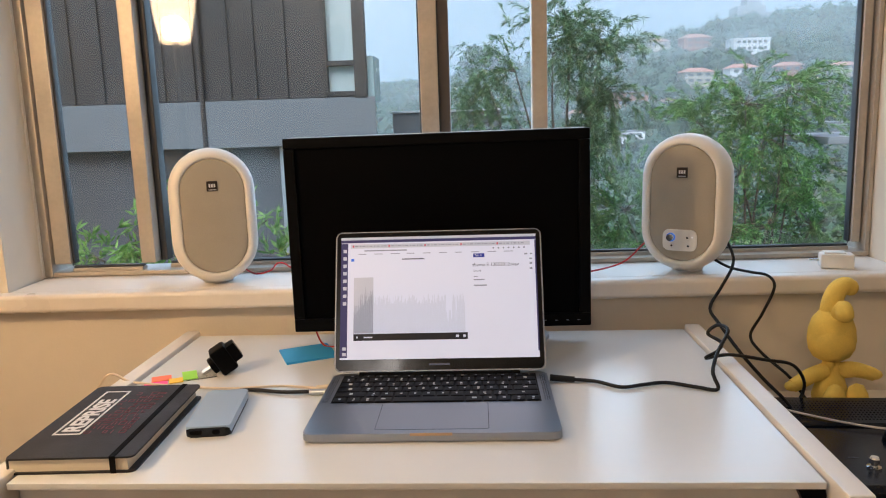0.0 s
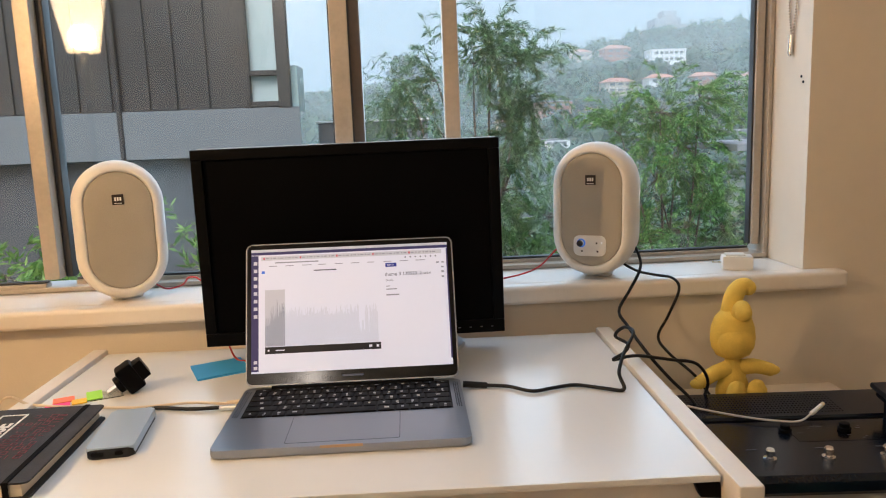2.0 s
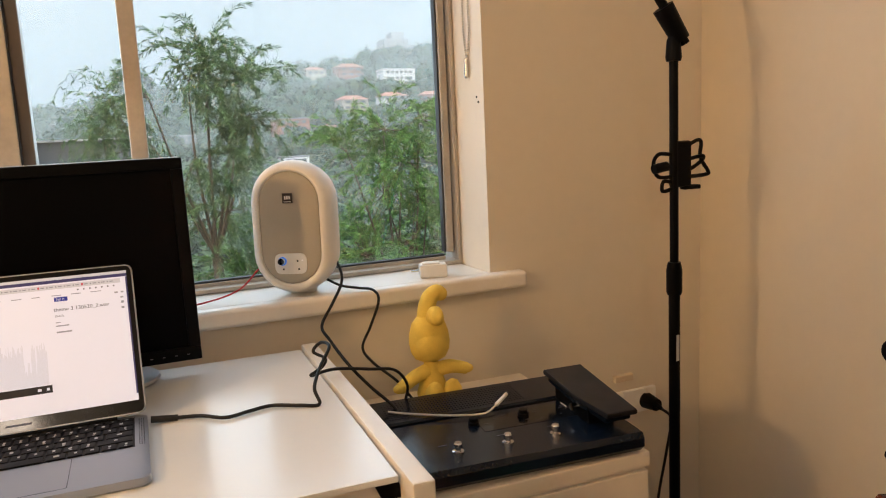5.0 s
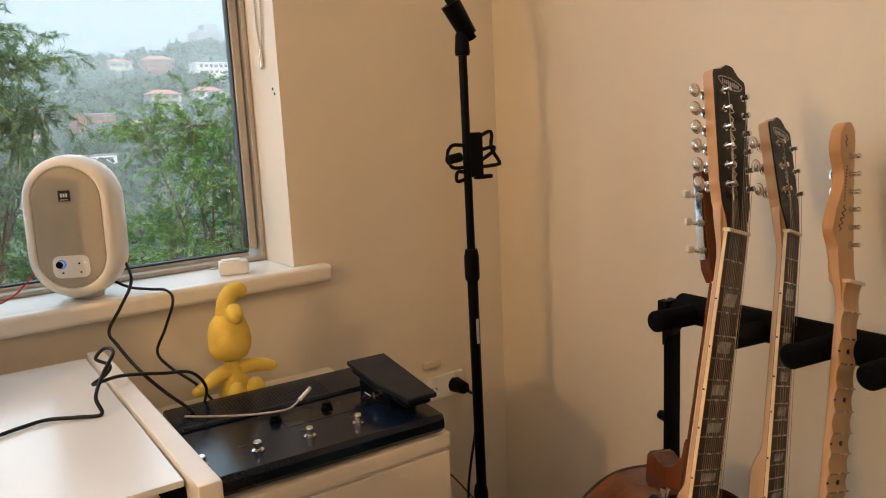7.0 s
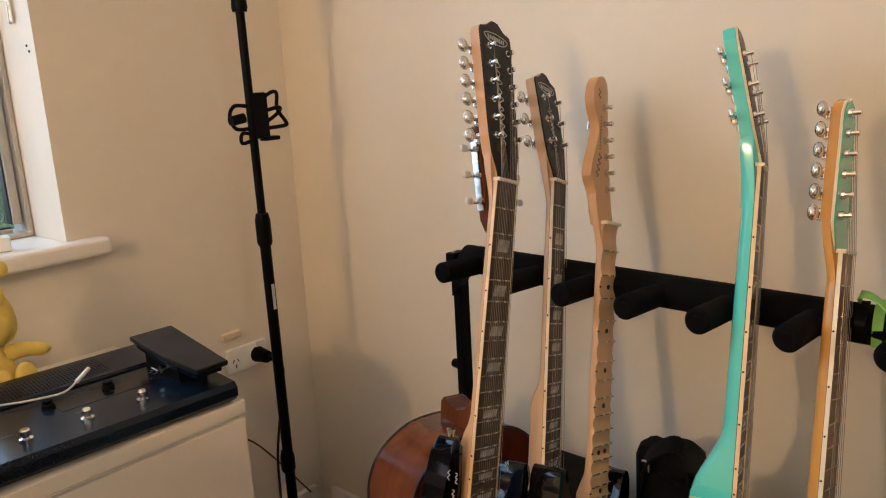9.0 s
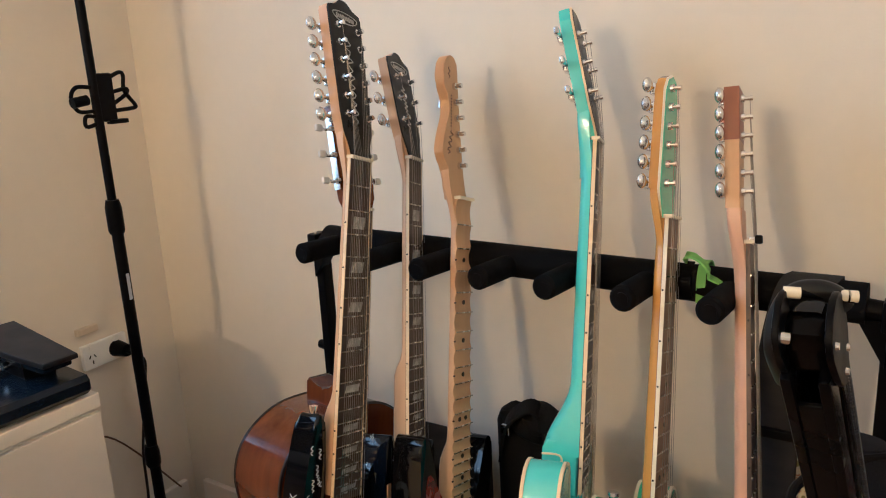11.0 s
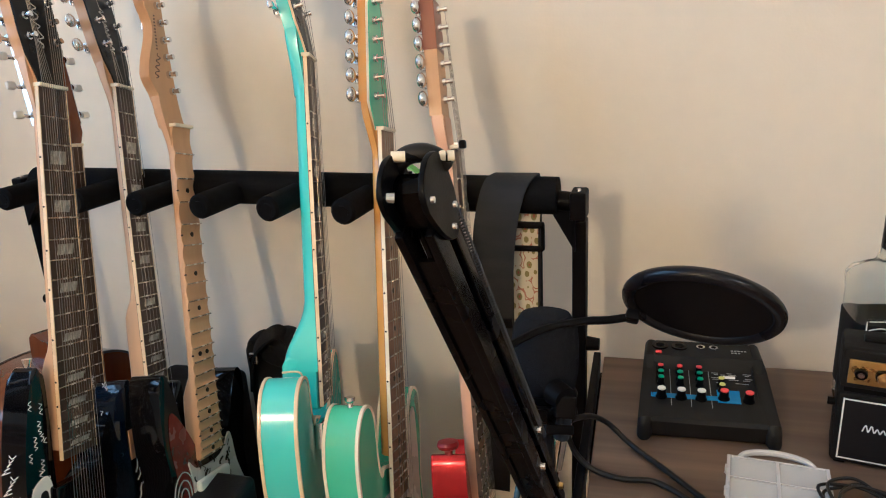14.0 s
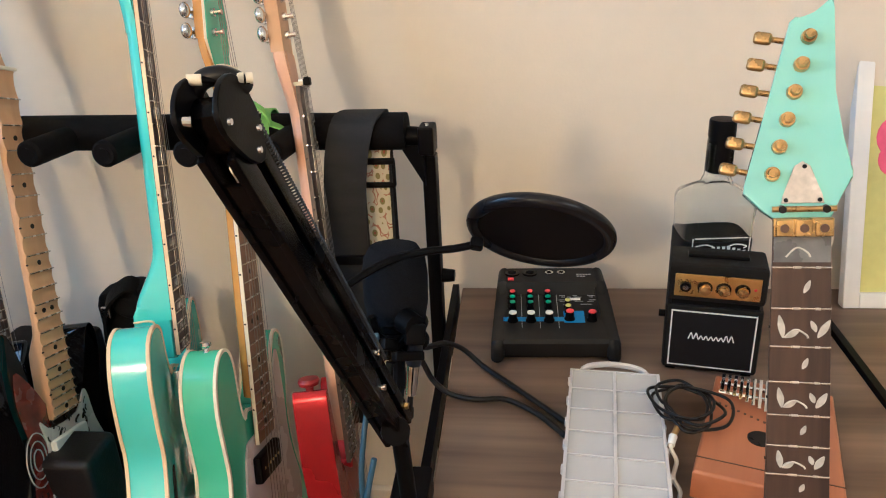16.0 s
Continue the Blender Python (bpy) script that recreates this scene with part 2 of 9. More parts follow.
STEEL = mat("space_grey_metal", (0.33, 0.35, 0.39), 0.38, 0.9, vary=0.004, scale=25, fine=500, vary_rough=0.003)
SILVER = mat("silver_metal", (0.50, 0.55, 0.62), 0.36, 0.85, vary=0.006, scale=25, fine=400, vary_rough=0.003)

# ---- room ----
X0, X1, Y0, Y1, H = -1.75, 1.278, -2.4, 1.382, 2.45
WX0, WX1, WZ0, WZ1 = -0.899, 0.728, 0.80, 2.12      # window opening
WY = 1.505                                            # inner face of the window frame


def turned(x, y, degrees):
    """A turn about an upright axis at x, y."""
    return Matrix.Translation((x, y, 0)) @ pose(0, 0, 0, 0, 0, degrees) @ Matrix.Translation((-x, -y, 0))


NORTH = turned(0.12, 1.36, 2.1)                       # the window wall is not square to the desk
EAST = turned(1.278, 1.424, -1.4)


def on_wall(ob, m=NORTH):
    ob.matrix_basis = m @ ob.matrix_basis
    return ob


bm = bmesh_new(); box(bm, ((X0 + X1) / 2, (Y0 + Y1) / 2, -0.05), (X1 - X0 + 0.8, Y1 - Y0 + 0.5, 0.1))
structure("floor", bm, FLOOR, "brown timber floorboards, mostly hidden behind furniture", "floor")
bm = bmesh_new(); box(bm, ((X0 + X1) / 2, (Y0 + Y1) / 2, H + 0.05), (X1 - X0 + 0.8, Y1 - Y0 + 0.8, 0.1))
structure("ceiling", bm, CEIL, "plain white painted ceiling", "ceiling")
T, TN = 0.27, 0.18
bm = bmesh_new()
box(bm, ((X0 + WX0) / 2 - T / 2 - 0.05, Y1 + TN / 2, H / 2), (WX0 - X0 + T + 0.1, TN, H))
box(bm, ((WX1 + X1) / 2 + T / 2, Y1 + TN / 2, H / 2), (X1 - WX1 + T, TN, H))
box(bm, ((WX0 + WX1) / 2, Y1 + TN / 2, (WZ0 - 0.006) / 2), (WX1 - WX0, TN, WZ0 - 0.006))
box(bm, ((WX0 + WX1) / 2, Y1 + TN / 2, (WZ1 + H) / 2), (WX1 - WX0, TN, H - WZ1))
on_wall(structure("wall_north", bm, WALL, "cream painted wall with a wide window recess", "wall"))
bm = bmesh_new(); box(bm, (X1 + T / 2, (Y0 + Y1) / 2, H / 2), (T, Y1 - Y0 + 0.14, H))
on_wall(structure("wall_east", bm, WALL, "cream painted plaster wall behind the guitars", "wall"), EAST)
bm = bmesh_new(); box(bm, (X0 - T / 2, (Y0 + Y1) / 2 - 0.06, H / 2), (T, Y1 - Y0 + 0.06, H))
structure("wall_west", bm, WALL, "plain cream painted wall", "wall")
bm = bmesh_new(); box(bm, ((X0 + X1) / 2, Y0 - T / 2, H / 2), (X1 - X0 + 2 * T, T, H))
structure("wall_south", bm, WALL, "plain cream painted wall", "wall")
bm = bmesh_new(); box(bm, (X1 - 0.008, (Y0 + Y1) / 2, 0.043), (0.016, Y1 - Y0 - 0.02, 0.086), 0.004)
on_wall(structure("baseboard", bm, TRIM, "low cream painted skirting board", "skirting"), EAST)
bm = bmesh_new(); box(bm, ((X0 + X1) / 2, Y1 - 0.008, 0.043), (X1 - X0 - 0.06, 0.016, 0.086), 0.004)
on_wall(structure("baseboard", bm, TRIM, "low cream painted skirting board", "skirting"))

# sill
bm = bmesh_new()
box(bm, ((WX0 + 0.797) / 2 - 0.10, 1.3635, 0.815), (0.797 - WX0 + 0.2, 0.037, 0.034), 0.009, seg=4)
box(bm, ((WX0 + WX1) / 2, 1.47, 0.813), (WX1 - WX0 - 0.004, 0.178, 0.036), 0.003)
on_wall(structure("window_sill", bm, TRIM, "deep white gloss painted timber window sill", "window sill"))

# window with aluminium frames
window = on_wall(tagged(thing("window_1", "wide aluminium sliding window with four panes", "window"), kind="structure"))
def bars(name, items, material, label=""):
    b = bmesh_new()
    for c, s in items:
        box(b, c, s, 0.002)
    return part(name, b, material, window, label)
ZB = 0.832
zc, zh = (ZB + WZ1) / 2, WZ1 - ZB
bars("window_frame", [((-0.8895, WY + 0.040, zc), (0.017, 0.080, zh))], ALU, "outer frame beside the reveal")
bars("window_frame", [((0.7225, WY + 0.044, zc), (0.009, 0.072, zh))], ALU)
bars("window_frame", [(((WX0 + WX1) / 2, WY + 0.042, ZB + 0.0045), (WX1 - WX0 - 0.012, 0.076, 0.009))], ALU, "bottom track")
bars("window_frame", [(((WX0 + WX1) / 2, WY + 0.042, WZ1 - 0.02), (WX1 - WX0 - 0.012, 0.076, 0.04))], ALU)
bars("caulk_bead", [((-0.8985, WY - 0.002, zc), (0.004, 0.010, zh))], TRIM, "cracked paint along the frame")
bars("sash_stile", [((-0.8615, WY + 0.020, zc), (0.033, 0.028, zh - 0.05))], ALU)
bars("seal", [((-0.8425, WY + 0.022, zc), (0.005, 0.020, zh - 0.05))], ALU_DARK)
bars("sash_stile", [((-0.6865, WY + 0.016, zc), (0.029, 0.030, zh - 0.05))], ALU, "sash stile with a rounded edge")
bars("sash_stile", [((-0.665, WY + 0.042, zc), (0.014, 0.030, zh - 0.05))], ALU_DARK)
bars("mullion", [((-0.119, WY + 0.030, zc), (0.034, 0.060, zh - 0.05))], ALU)
bars("mullion", [((-0.091, WY + 0.046, zc), (0.022, 0.050, zh - 0.05))], mat("window_bronze", (0.13, 0.10, 0.075), 0.4, 0.4, vary=0.2, scale=10), "darker bronze stile")
bars("seal", [((-0.1375, WY + 0.034, zc), (0.004, 0.040, zh - 0.05))], ALU_DARK)
bars("seal", [((-0.1020, WY + 0.020, zc), (0.004, 0.030, zh - 0.05))], ALU_DARK)
bars("sash_stile", [((0.0895, WY + 0.016, zc), (0.029, 0.030, zh - 0.05))], ALU)
bars("sash_stile", [((0.706, WY + 0.036, zc), (0.016, 0.030, zh - 0.05))], ALU)
bars("seal", [((0.6965, WY + 0.037, zc), (0.004, 0.020, zh - 0.05))], ALU_DARK)
for a, b_, d in ((-0.845, -0.701, 0.020), (-0.658, -0.138, 0.046), (-0.080, 0.075, 0.020), (0.104, 0.698, 0.040)):
    bars("sash_rail", [(((a + b_) / 2, WY + d, ZB + 0.0105), (b_ - a - 0.002, 0.024, 0.012))], ALU)
    bars("seal", [(((a + b_) / 2, WY + d, ZB + 0.0185), (b_ - a - 0.002, 0.016, 0.004))], ALU_DARK)
    bb = bmesh_new()
    box(bb, ((a + b_) / 2, WY + d, (ZB + 0.020 + WZ1 - 0.04) / 2), (b_ - a + 0.004, 0.004, WZ1 - 0.06 - ZB))
    pn = part("pane", bb, PANE, window, "clear glass pane")
    pn.visible_shadow = False

# ---- desk ----
DZ = 0.75
desk = thing("desk", "white desk with a glossy glass top and raised side rails", "desk")
bm = bmesh_new(); box(bm, (-0.1115, 1.045, DZ - 0.004), (0.853, 0.556, 0.008), 0.0015)
part("desktop", bm, DESK_TOP, desk, "glossy pale glass top")
for x, y0 in ((-0.554, 0.735), (0.331, 0.728)):
    bm = bmesh_new(); box(bm, (x, (y0 + 1.335) / 2, DZ - 0.020), (0.026, 1.335 - y0, 0.052), 0.003)
    part("side_rail", bm, DESK_FRAME, desk, "cream white rail")
    for y in (0.79, 1.29):
        bm = bmesh_new(); box(bm, (x, y, (DZ - 0.046) / 2), (0.026, 0.05, DZ - 0.046), 0.003)
        part("leg", bm, DESK_FRAME, desk)
for y in (0.80, 1.30):
    bm = bmesh_new(); box(bm, (-0.1115, y, DZ - 0.035), (0.857, 0.022, 0.05), 0.002)
    part("crossbar", bm, DESK_FRAME, desk)
for x in (-0.36, 0.12):
    bm = bmesh_new(); box(bm, (x, 1.05, DZ - 0.018), (0.022, 0.46, 0.018), 0.002)
    part("support", bm, DESK_FRAME, desk)

bm = bmesh_new(); prism(bm, [(-0.016, 0.0), (0.012, 0.0), (0.016, -0.020), (-0.008, -0.018)], -0.007, 0.007, 0.002, Matrix(((1, 0, 0, 0.305), (0, 0, 1, 0.780), (0, 1, 0, 0.740), (0, 0, 0, 1))))
part("bracket", bm, BLACK, desk, "black bracket under the glass")

# ---- laptop ----
SCREEN_W = glow("screen_white", (0.86, 0.86, 0.95), 0.248)
SCREEN_G1 = glow("screen_pale_grey", (0.66, 0.66, 0.70), 0.220)
SCREEN_G2 = glow("screen_grey", (0.30, 0.30, 0.33), 0.300)
SCREEN_D = glow("screen_dark_grey", (0.10, 0.10, 0.12), 0.240)
SCREEN_P = glow("screen_violet", (0.035, 0.03, 0.105), 0.320)
SCREEN_N = glow("screen_navy", (0.02, 0.03, 0.25), 0.320)
SCREEN_B = glow("screen_black", (0.008, 0.008, 0.012), 0.200)
SCREEN_R = glow("screen_red", (0.6, 0.08, 0.10), 0.280)
SCREEN_BL = glow("screen_blue", (0.06, 0.18, 0.75), 0.280)
KEYCAP = mat("black_keys", (0.004, 0.004, 0.006), 0.5, vary=0.2, scale=40, spec=0.15)
KEY_MARK = mat("key_lettering", (0.46, 0.47, 0.50), 0.6)
laptop = thing("laptop", "open space-grey laptop showing an audio waveform page, on the white desk", "laptop", pose(-0.089, 0.866, DZ, 0, 0, 0.8))
W, D = 0.304, 0.212
def rounded(w, d, r, n=6):
    pts = []
    for cx, cy, a0 in ((w / 2 - r, d / 2 - r, 0), (-w / 2 + r, d / 2 - r, 90), (-w / 2 + r, -d / 2 + r, 180), (w / 2 - r, -d / 2 + r, 270)):
        for i in range(n + 1):
            a = radians(a0 + 90 * i / n)
            pts.append((cx + r * math.cos(a), cy + r * math.sin(a)))
    return pts
bm = bmesh_new(); prism(bm, [(x, y + D / 2) for x, y in rounded(W, D, 0.009)], 0.0015, 0.0112, 0.0022)
base = part("base", bm, STEEL, laptop, "space grey aluminium base")
for x in (-0.12, 0.12):
    for y in (0.025, 0.185):
        bm = bmesh_new(); cyl(bm, (x, y, 0.0), (x, y, 0.0016), 0.008)
        part("foot", bm, BLACK, laptop)
bm = bmesh_new(); prism(bm, [(x, y + 0.0535) for x, y in rounded(0.134, 0.083, 0.003)], 0.0110, 0.01145, 0.0002)
bm2 = bmesh_new(); prism(bm2, [(x, y + 0.0535) for x, y in rounded(0.1352, 0.0842, 0.0034)], 0.0110, 0.01128, 0.0)
part("trackpad_gap", bm2, BLACK, laptop, "fine dark gap round the trackpad")
part("trackpad", bm, mat("trackpad_metal", (0.31, 0.33, 0.37), 0.33, 0.85, vary=0.004, scale=30, vary_rough=0.003), laptop, "slightly darker trackpad")
bm = bmesh_new(); box(bm, (0, 0.0008, 0.0098), (0.05, 0.0022, 0.0034), 0.0008)
part("finger_notch", bm, mat("warm_notch", (0.55, 0.36, 0.2), 0.4, 0.8), laptop)
bm = bmesh_new(); box(bm, (0, 0.1505, 0.01118), (0.272, 0.106, 0.0006))
part("keyboard_well", bm, BLACK, laptop)
KX, KY = 0.0193, 0.0187
rows_ = [(0.195, 0.010, [1.35] + [1.0] * 12 + [0.9]), (0.181, 0.0165, [1.0] * 13 + [1.5]), (0.1623, 0.0165, [1.5] + [1.0] * 13),
         (0.1436, 0.0165, [1.75] + [1.0] * 11 + [1.8]), (0.1249, 0.0165, [2.25] + [1.0] * 10 + [2.3]), (0.1062, 0.0165, [1, 1, 1, 1.25, 5.1, 1.25, 1, 1, 1, 1])]
kcache = {}
keyb = base
for y, kd, ws in rows_:
    tot = sum(ws)
    unit = 0.270 / tot
    x = -0.135
    for i, w in enumerate(ws):
        kw = round(w * unit - 0.0026, 5)
        key = (kw, kd)
        if key not in kcache:
            b = bmesh_new(); box(b, (0, 0, 0.0008), (kw, kd, 0.0016), 0.0007, seg=1)
            kcache[key] = finish(b, "key", KEYCAP)
        ob = new("key", kcache[key]); ob.parent = base
        ob.location = (x + w * unit / 2, y, 0.01145)
        x += w * unit
bm = bmesh_new()
random.seed(4)
for y, kd, ws in rows_:
    unit = 0.270 / sum(ws); x = -0.135
    for w in ws:
        cx = x + w * unit / 2
        if w < 3:
            k = 0.0045 if w < 1.2 else 0.007
            box(bm, (cx + random.uniform(-.001, .001), y + (0.001 if kd > 0.012 else 0), 0.01322), (k * random.uniform(0.5, 0.9), random.uniform(0.003, 0.006) if kd > 0.012 else 0.002, 0.0001))
            if w < 1.2 and kd > 0.012 and random.random() < 0.6:
                box(bm, (cx, y - 0.0045, 0.01322), (0.003, 0.0018, 0.0001))
        x += w * unit
tagged(part("key_lettering", bm, KEY_MARK, laptop, "pale key legends", smooth=0), kind="stuff")
for sx in (-1, 1):
    bm = bmesh_new()
    for i in range(26):
        for j in range(3):
            box(bm, (sx * (0.1415 + 0.0028 * j), 0.103 + i * 0.0037, 0.01132), (0.0013, 0.0013, 0.0002))
    tagged(part("speaker_grille", bm, BLACK, laptop, smooth=0), kind="stuff")
# lid
LID = pose(0, 0.2065, 0.0125, 90 - 21.5 + 0, 0, 0)
LH = 0.206
def lid_part(name, bm, material, label="", smooth=35):
    bmesh.ops.transform(bm, matrix=LID, verts=bm.verts)
    return part(name, bm, material, laptop, label, smooth)
bm = bmesh_new(); prism(bm, [(x, y + LH / 2 + 0.003) for x, y in rounded(0.3035, LH, 0.009)], -0.0048, 0.0, 0.0016)
lid_part("lid", bm, STEEL, "aluminium lid")
bm = bmesh_new(); prism(bm, [(x, y + LH / 2 + 0.003) for x, y in rounded(0.2995, LH - 0.0035, 0.008)], 0.0, 0.0006)
lid_part("bezel", bm, BLACK_GLOSS, "black screen bezel")
bm = bmesh_new(); cyl(bm, (-0.115, 0.2075, 0.010), (0.115, 0.2075, 0.010), 0.0048, seg=14)
part("hinge", bm, BLACK, laptop)
SW, SH, SY = 0.2875, 0.180, 0.0205
def scr(rects, material, level, name="screen_area", label="", tri=None):
    """Flat areas of the picture on the screen; rectangles as left, top, right, bottom shares."""
    b = bmesh_new()
    z = 0.0007 + 0.00012 * level
    for l, t, r, bt in rects:
        v = [b.verts.new(((u - 0.5) * SW, SY + (1 - w) * SH, z)) for u, w in ((l, bt), (r, bt), (r, t), (l, t))]
        b.faces.new(v)
    bmesh.ops.transform(b, matrix=LID, verts=b.verts)
    me = bpy.data.meshes.new(name); b.to_mesh(me); b.free(); me.materials.append(material)
    ob = new(name, me); ob.parent = laptop
    return tagged(ob, label, kind="stuff" if len(rects) > 3 else "")
scr([(0, 0, 1, 1)], SCREEN_W, 0, "display", "lit display with a white web page")
scr([(0, 0.0, 1, 0.022)], SCREEN_G1, 1, "menu_bar")
scr([(0, 0.022, 1, 0.046), (0, 0.05, 0.036, 0.985), (0.993, 0.05, 1.0, 0.95)], SCREEN_P, 1, "window_border", "dark violet window border")
scr([(0.05, 0.058, 0.97, 0.092)], SCREEN_G1, 1, "tab_bar")
random.seed(11)
scr([(0.06 + i * 0.037, 0.066, 0.068 + i * 0.037, 0.084) for i in range(0, 24, 5)], SCREEN_R, 2, "tab_icon")
scr([(0.06 + i * 0.037, 0.070, 0.066 + i * 0.037, 0.080) for i in range(24) if i % 5], SCREEN_G2, 2, "tab_icon")
scr([(0.072 + i * 0.037, 0.071, 0.088 + i * 0.037, 0.079) for i in range(24)], SCREEN_G2, 2, "tab_title")
scr([(0.12, 0.108, 0.34, 0.118)], SCREEN_G2, 2, "address_text")
scr([(0.09 + i * 0.083, 0.138, 0.09 + i * 0.083 + random.uniform(0.03, 0.05), 0.144) for i in range(10)], SCREEN_G2, 2, "bookmark_text")
scr([(0.78 + i * 0.026, 0.106, 0.787 + i * 0.026, 0.117) for i in range(7)], SCREEN_D, 2, "toolbar_icon")
scr([(0.012, 0.10 + i * 0.062, 0.030, 0.128 + i * 0.062) for i in range(8)] + [(0.012, 0.9, 0.03, 0.925), (0.012, 0.945, 0.03, 0.97)], SCREEN_G1, 2, "dock_icon")
scr([(0.052, 0.178, 0.068, 0.20)], SCREEN_BL, 2, "page_badge")
scr([(0.315, 0.184, 0.43, 0.193)], SCREEN_D, 2, "page_title")
scr([(0.068, 0.335, 0.168, 0.79)], SCREEN_G1, 1, "played_area")
random.seed(7)
wave, wave2 = [], []
for i in range(50):
    u = 0.068 + i * 0.002
    h = 0.20 + 0.10 * min(i / 35, 1) + random.uniform(-0.06, 0.07) + (0.07 if i in (30, 31, 44) else 0)
    wave.append((u, 0.79 - h, u + 0.0013, 0.79))
for i in range(155):
    u = 0.169 + i * 0.003
    h = random.uniform(0.23, 0.31)
    if 122 < i < 133 or 138 < i < 141:
        h = random.uniform(0.08, 0.18)
    wave2.append((u, 0.79 - h, u + 0.0022, 0.79))
scr(wave, SCREEN_G2, 2, "waveform", "dark grey played waveform")
scr(wave2, glow("screen_faint_grey", (0.74, 0.74, 0.79), 0.232), 2, "waveform", "pale grey waveform")
scr([(0.068, 0.795, 0.645, 0.850)], SCREEN_B, 2, "player_bar", "black player bar")
scr([(0.082, 0.815, 0.090, 0.83), (0.12, 0.819, 0.165, 0.828), (0.585, 0.813, 0.60, 0.832), (0.622, 0.813, 0.634, 0.832)], SCREEN_W, 3, "player_icon")
scr([(0.68, 0.155, 0.737, 0.187)], SCREEN_N, 2, "button", "navy sign-in button")
scr([(0.68, 0.343, 0.70, 0.350), (0.68, 0.367, 0.735, 0.376), (0.68, 0.413, 0.745, 0.424), (0.965, 0.20, 0.978, 0.212), (0.965, 0.235, 0.978, 0.252), (0.965, 0.278, 0.978, 0.294), (0.94, 0.16, 0.955, 0.172), (0.968, 0.16, 0.98, 0.172)], SCREEN_G2, 2, "small_text")
def scr_text(s, u, v, size, material, name):
    text_mesh(s, size, material, laptop, LID @ Matrix.Translation(((u - 0.5) * SW, SY + (1 - v) * SH, 0.0012)), name, extrude=0.0)
scr_text("theme 3 130520_2.wav", 0.675, 0.262, 0.0072, SCREEN_B, "file_title")
scr_text("Details", 0.679, 0.305, 0.0040, SCREEN_D, "details_text")
scr_text("Sign in", 0.688, 0.177, 0.0040, SCREEN_W, "button_text")
bm = bmesh_new(); box(bm, (0, 0.0125, 0.0008), (0.030, 0.0026, 0.0002))
lid_part("maker_mark", bm, SCREEN_D, "", 0)

# ---- monitor ----
MON_SCREEN = mat("dark_matt_screen", (0.0012, 0.0012, 0.0016), 0.40, vary=0.2, scale=3, vary_rough=0.04, spec=0.05)
monitor = thing("monitor", "switched-off black widescreen monitor on a silver foot", "monitor", pose(-0.0985, 1.245, DZ, 0, 0, 0.6))
TILT_M = pose(0, 0, 0.190, -0.5, -0.4, 0)
MW, MH = 0.484, 0.316
def mon_part(name, bm, material, label=""):
    bmesh.ops.transform(bm, matrix=TILT_M, verts=bm.verts)
    return part(name, bm, material, monitor, label)
bm = bmesh_new()
for c, s in (((0, 0, MH / 2 - 0.0085), (MW, 0.022, 0.017)), ((0, 0, -MH / 2 + 0.0105), (MW, 0.022, 0.021)), ((-MW / 2 + 0.009, 0, 0.002), (0.018, 0.022, MH - 0.038)), ((MW / 2 - 0.009, 0, 0.002), (0.018, 0.022, MH - 0.038))):
    box(bm, c, s, 0.0015)
mon_part("bezel", bm, BLACK, "satin black bezel")
bm = bmesh_new(); box(bm, (0, 0.002, 0.002), (MW - 0.034, 0.012, MH - 0.036))
mon_part("screen", bm, MON_SCREEN, "dark matt screen")
bm = bmesh_new(); box(bm, (0, 0.024, 0), (MW - 0.002, 0.026, MH + 0.002), 0.004)
mon_part("back_shell", bm, mat("silver_grey_shell", (0.42, 0.40, 0.37), 0.45, 0.2, vary=0.08), "silver grey rear shell")
for i in range(4):
    bm = bmesh_new(); box(bm, (MW / 2 - 0.020 - 0.018 * i, -0.0112, -MH / 2 + 0.010), (0.004, 0.0006, 0.0012))
    mon_part("button_mark", bm, mat("grey_mark", (0.20, 0.20, 0.21), 0.5) if i == 0 else bpy.data.materials["grey_mark"])
bm = bmesh_new(); box(bm, (0, 0.055, 0.075), (0.07, 0.02, 0.15), 0.006)
part("neck", bm, SILVER, monitor, "silver neck")
bm = bmesh_new(); lathe(bm, [(0.100, 0.0), (0.105, 0.004), (0.103, 0.008), (0.07, 0.011)], 32, Matrix.Translation((0.075, 0.035, 0)), 1.0, 0.8)
part("foot", bm, SILVER, monitor, "round silver foot")

# ---- speakers ----
GRILLE = mat("grey_speaker_cloth", (0.42, 0.385, 0.315), 0.9, vary=0.08, scale=10, fine=500, bump=0.4, bump_scale=900)
SPK = mat("white_speaker_shell", (0.80, 0.77, 0.72), 0.45, vary=0.03, scale=12)
def pill(r, half, n=14):
    """Stadium outline, standing upright, in x and z."""
    top = [(r * math.cos(a), half + r * math.sin(a)) for a in [math.pi * i / n for i in range(n + 1)]]
    bot = [(r * math.cos(a), -half + r * math.sin(a)) for a in [math.pi + math.pi * i / n for i in range(n + 1)]]
    return top + bot
def pill_body(bm, steps, half, cap0=True, cap1=True):
    rings = [[bm.verts.new((x, y, z)) for x, z in pill(r, half * hk)] for y, r, hk in steps]
    for a, b in zip(rings, rings[1:]):
        n = len(a)
        for i in range(n):
            bm.faces.new((a[i], a[(i + 1) % n], b[(i + 1) % n], b[i]))
    if cap0:
        bm.faces.new(rings[0])
    if cap1:
        bm.faces.new(rings[-1][::-1])
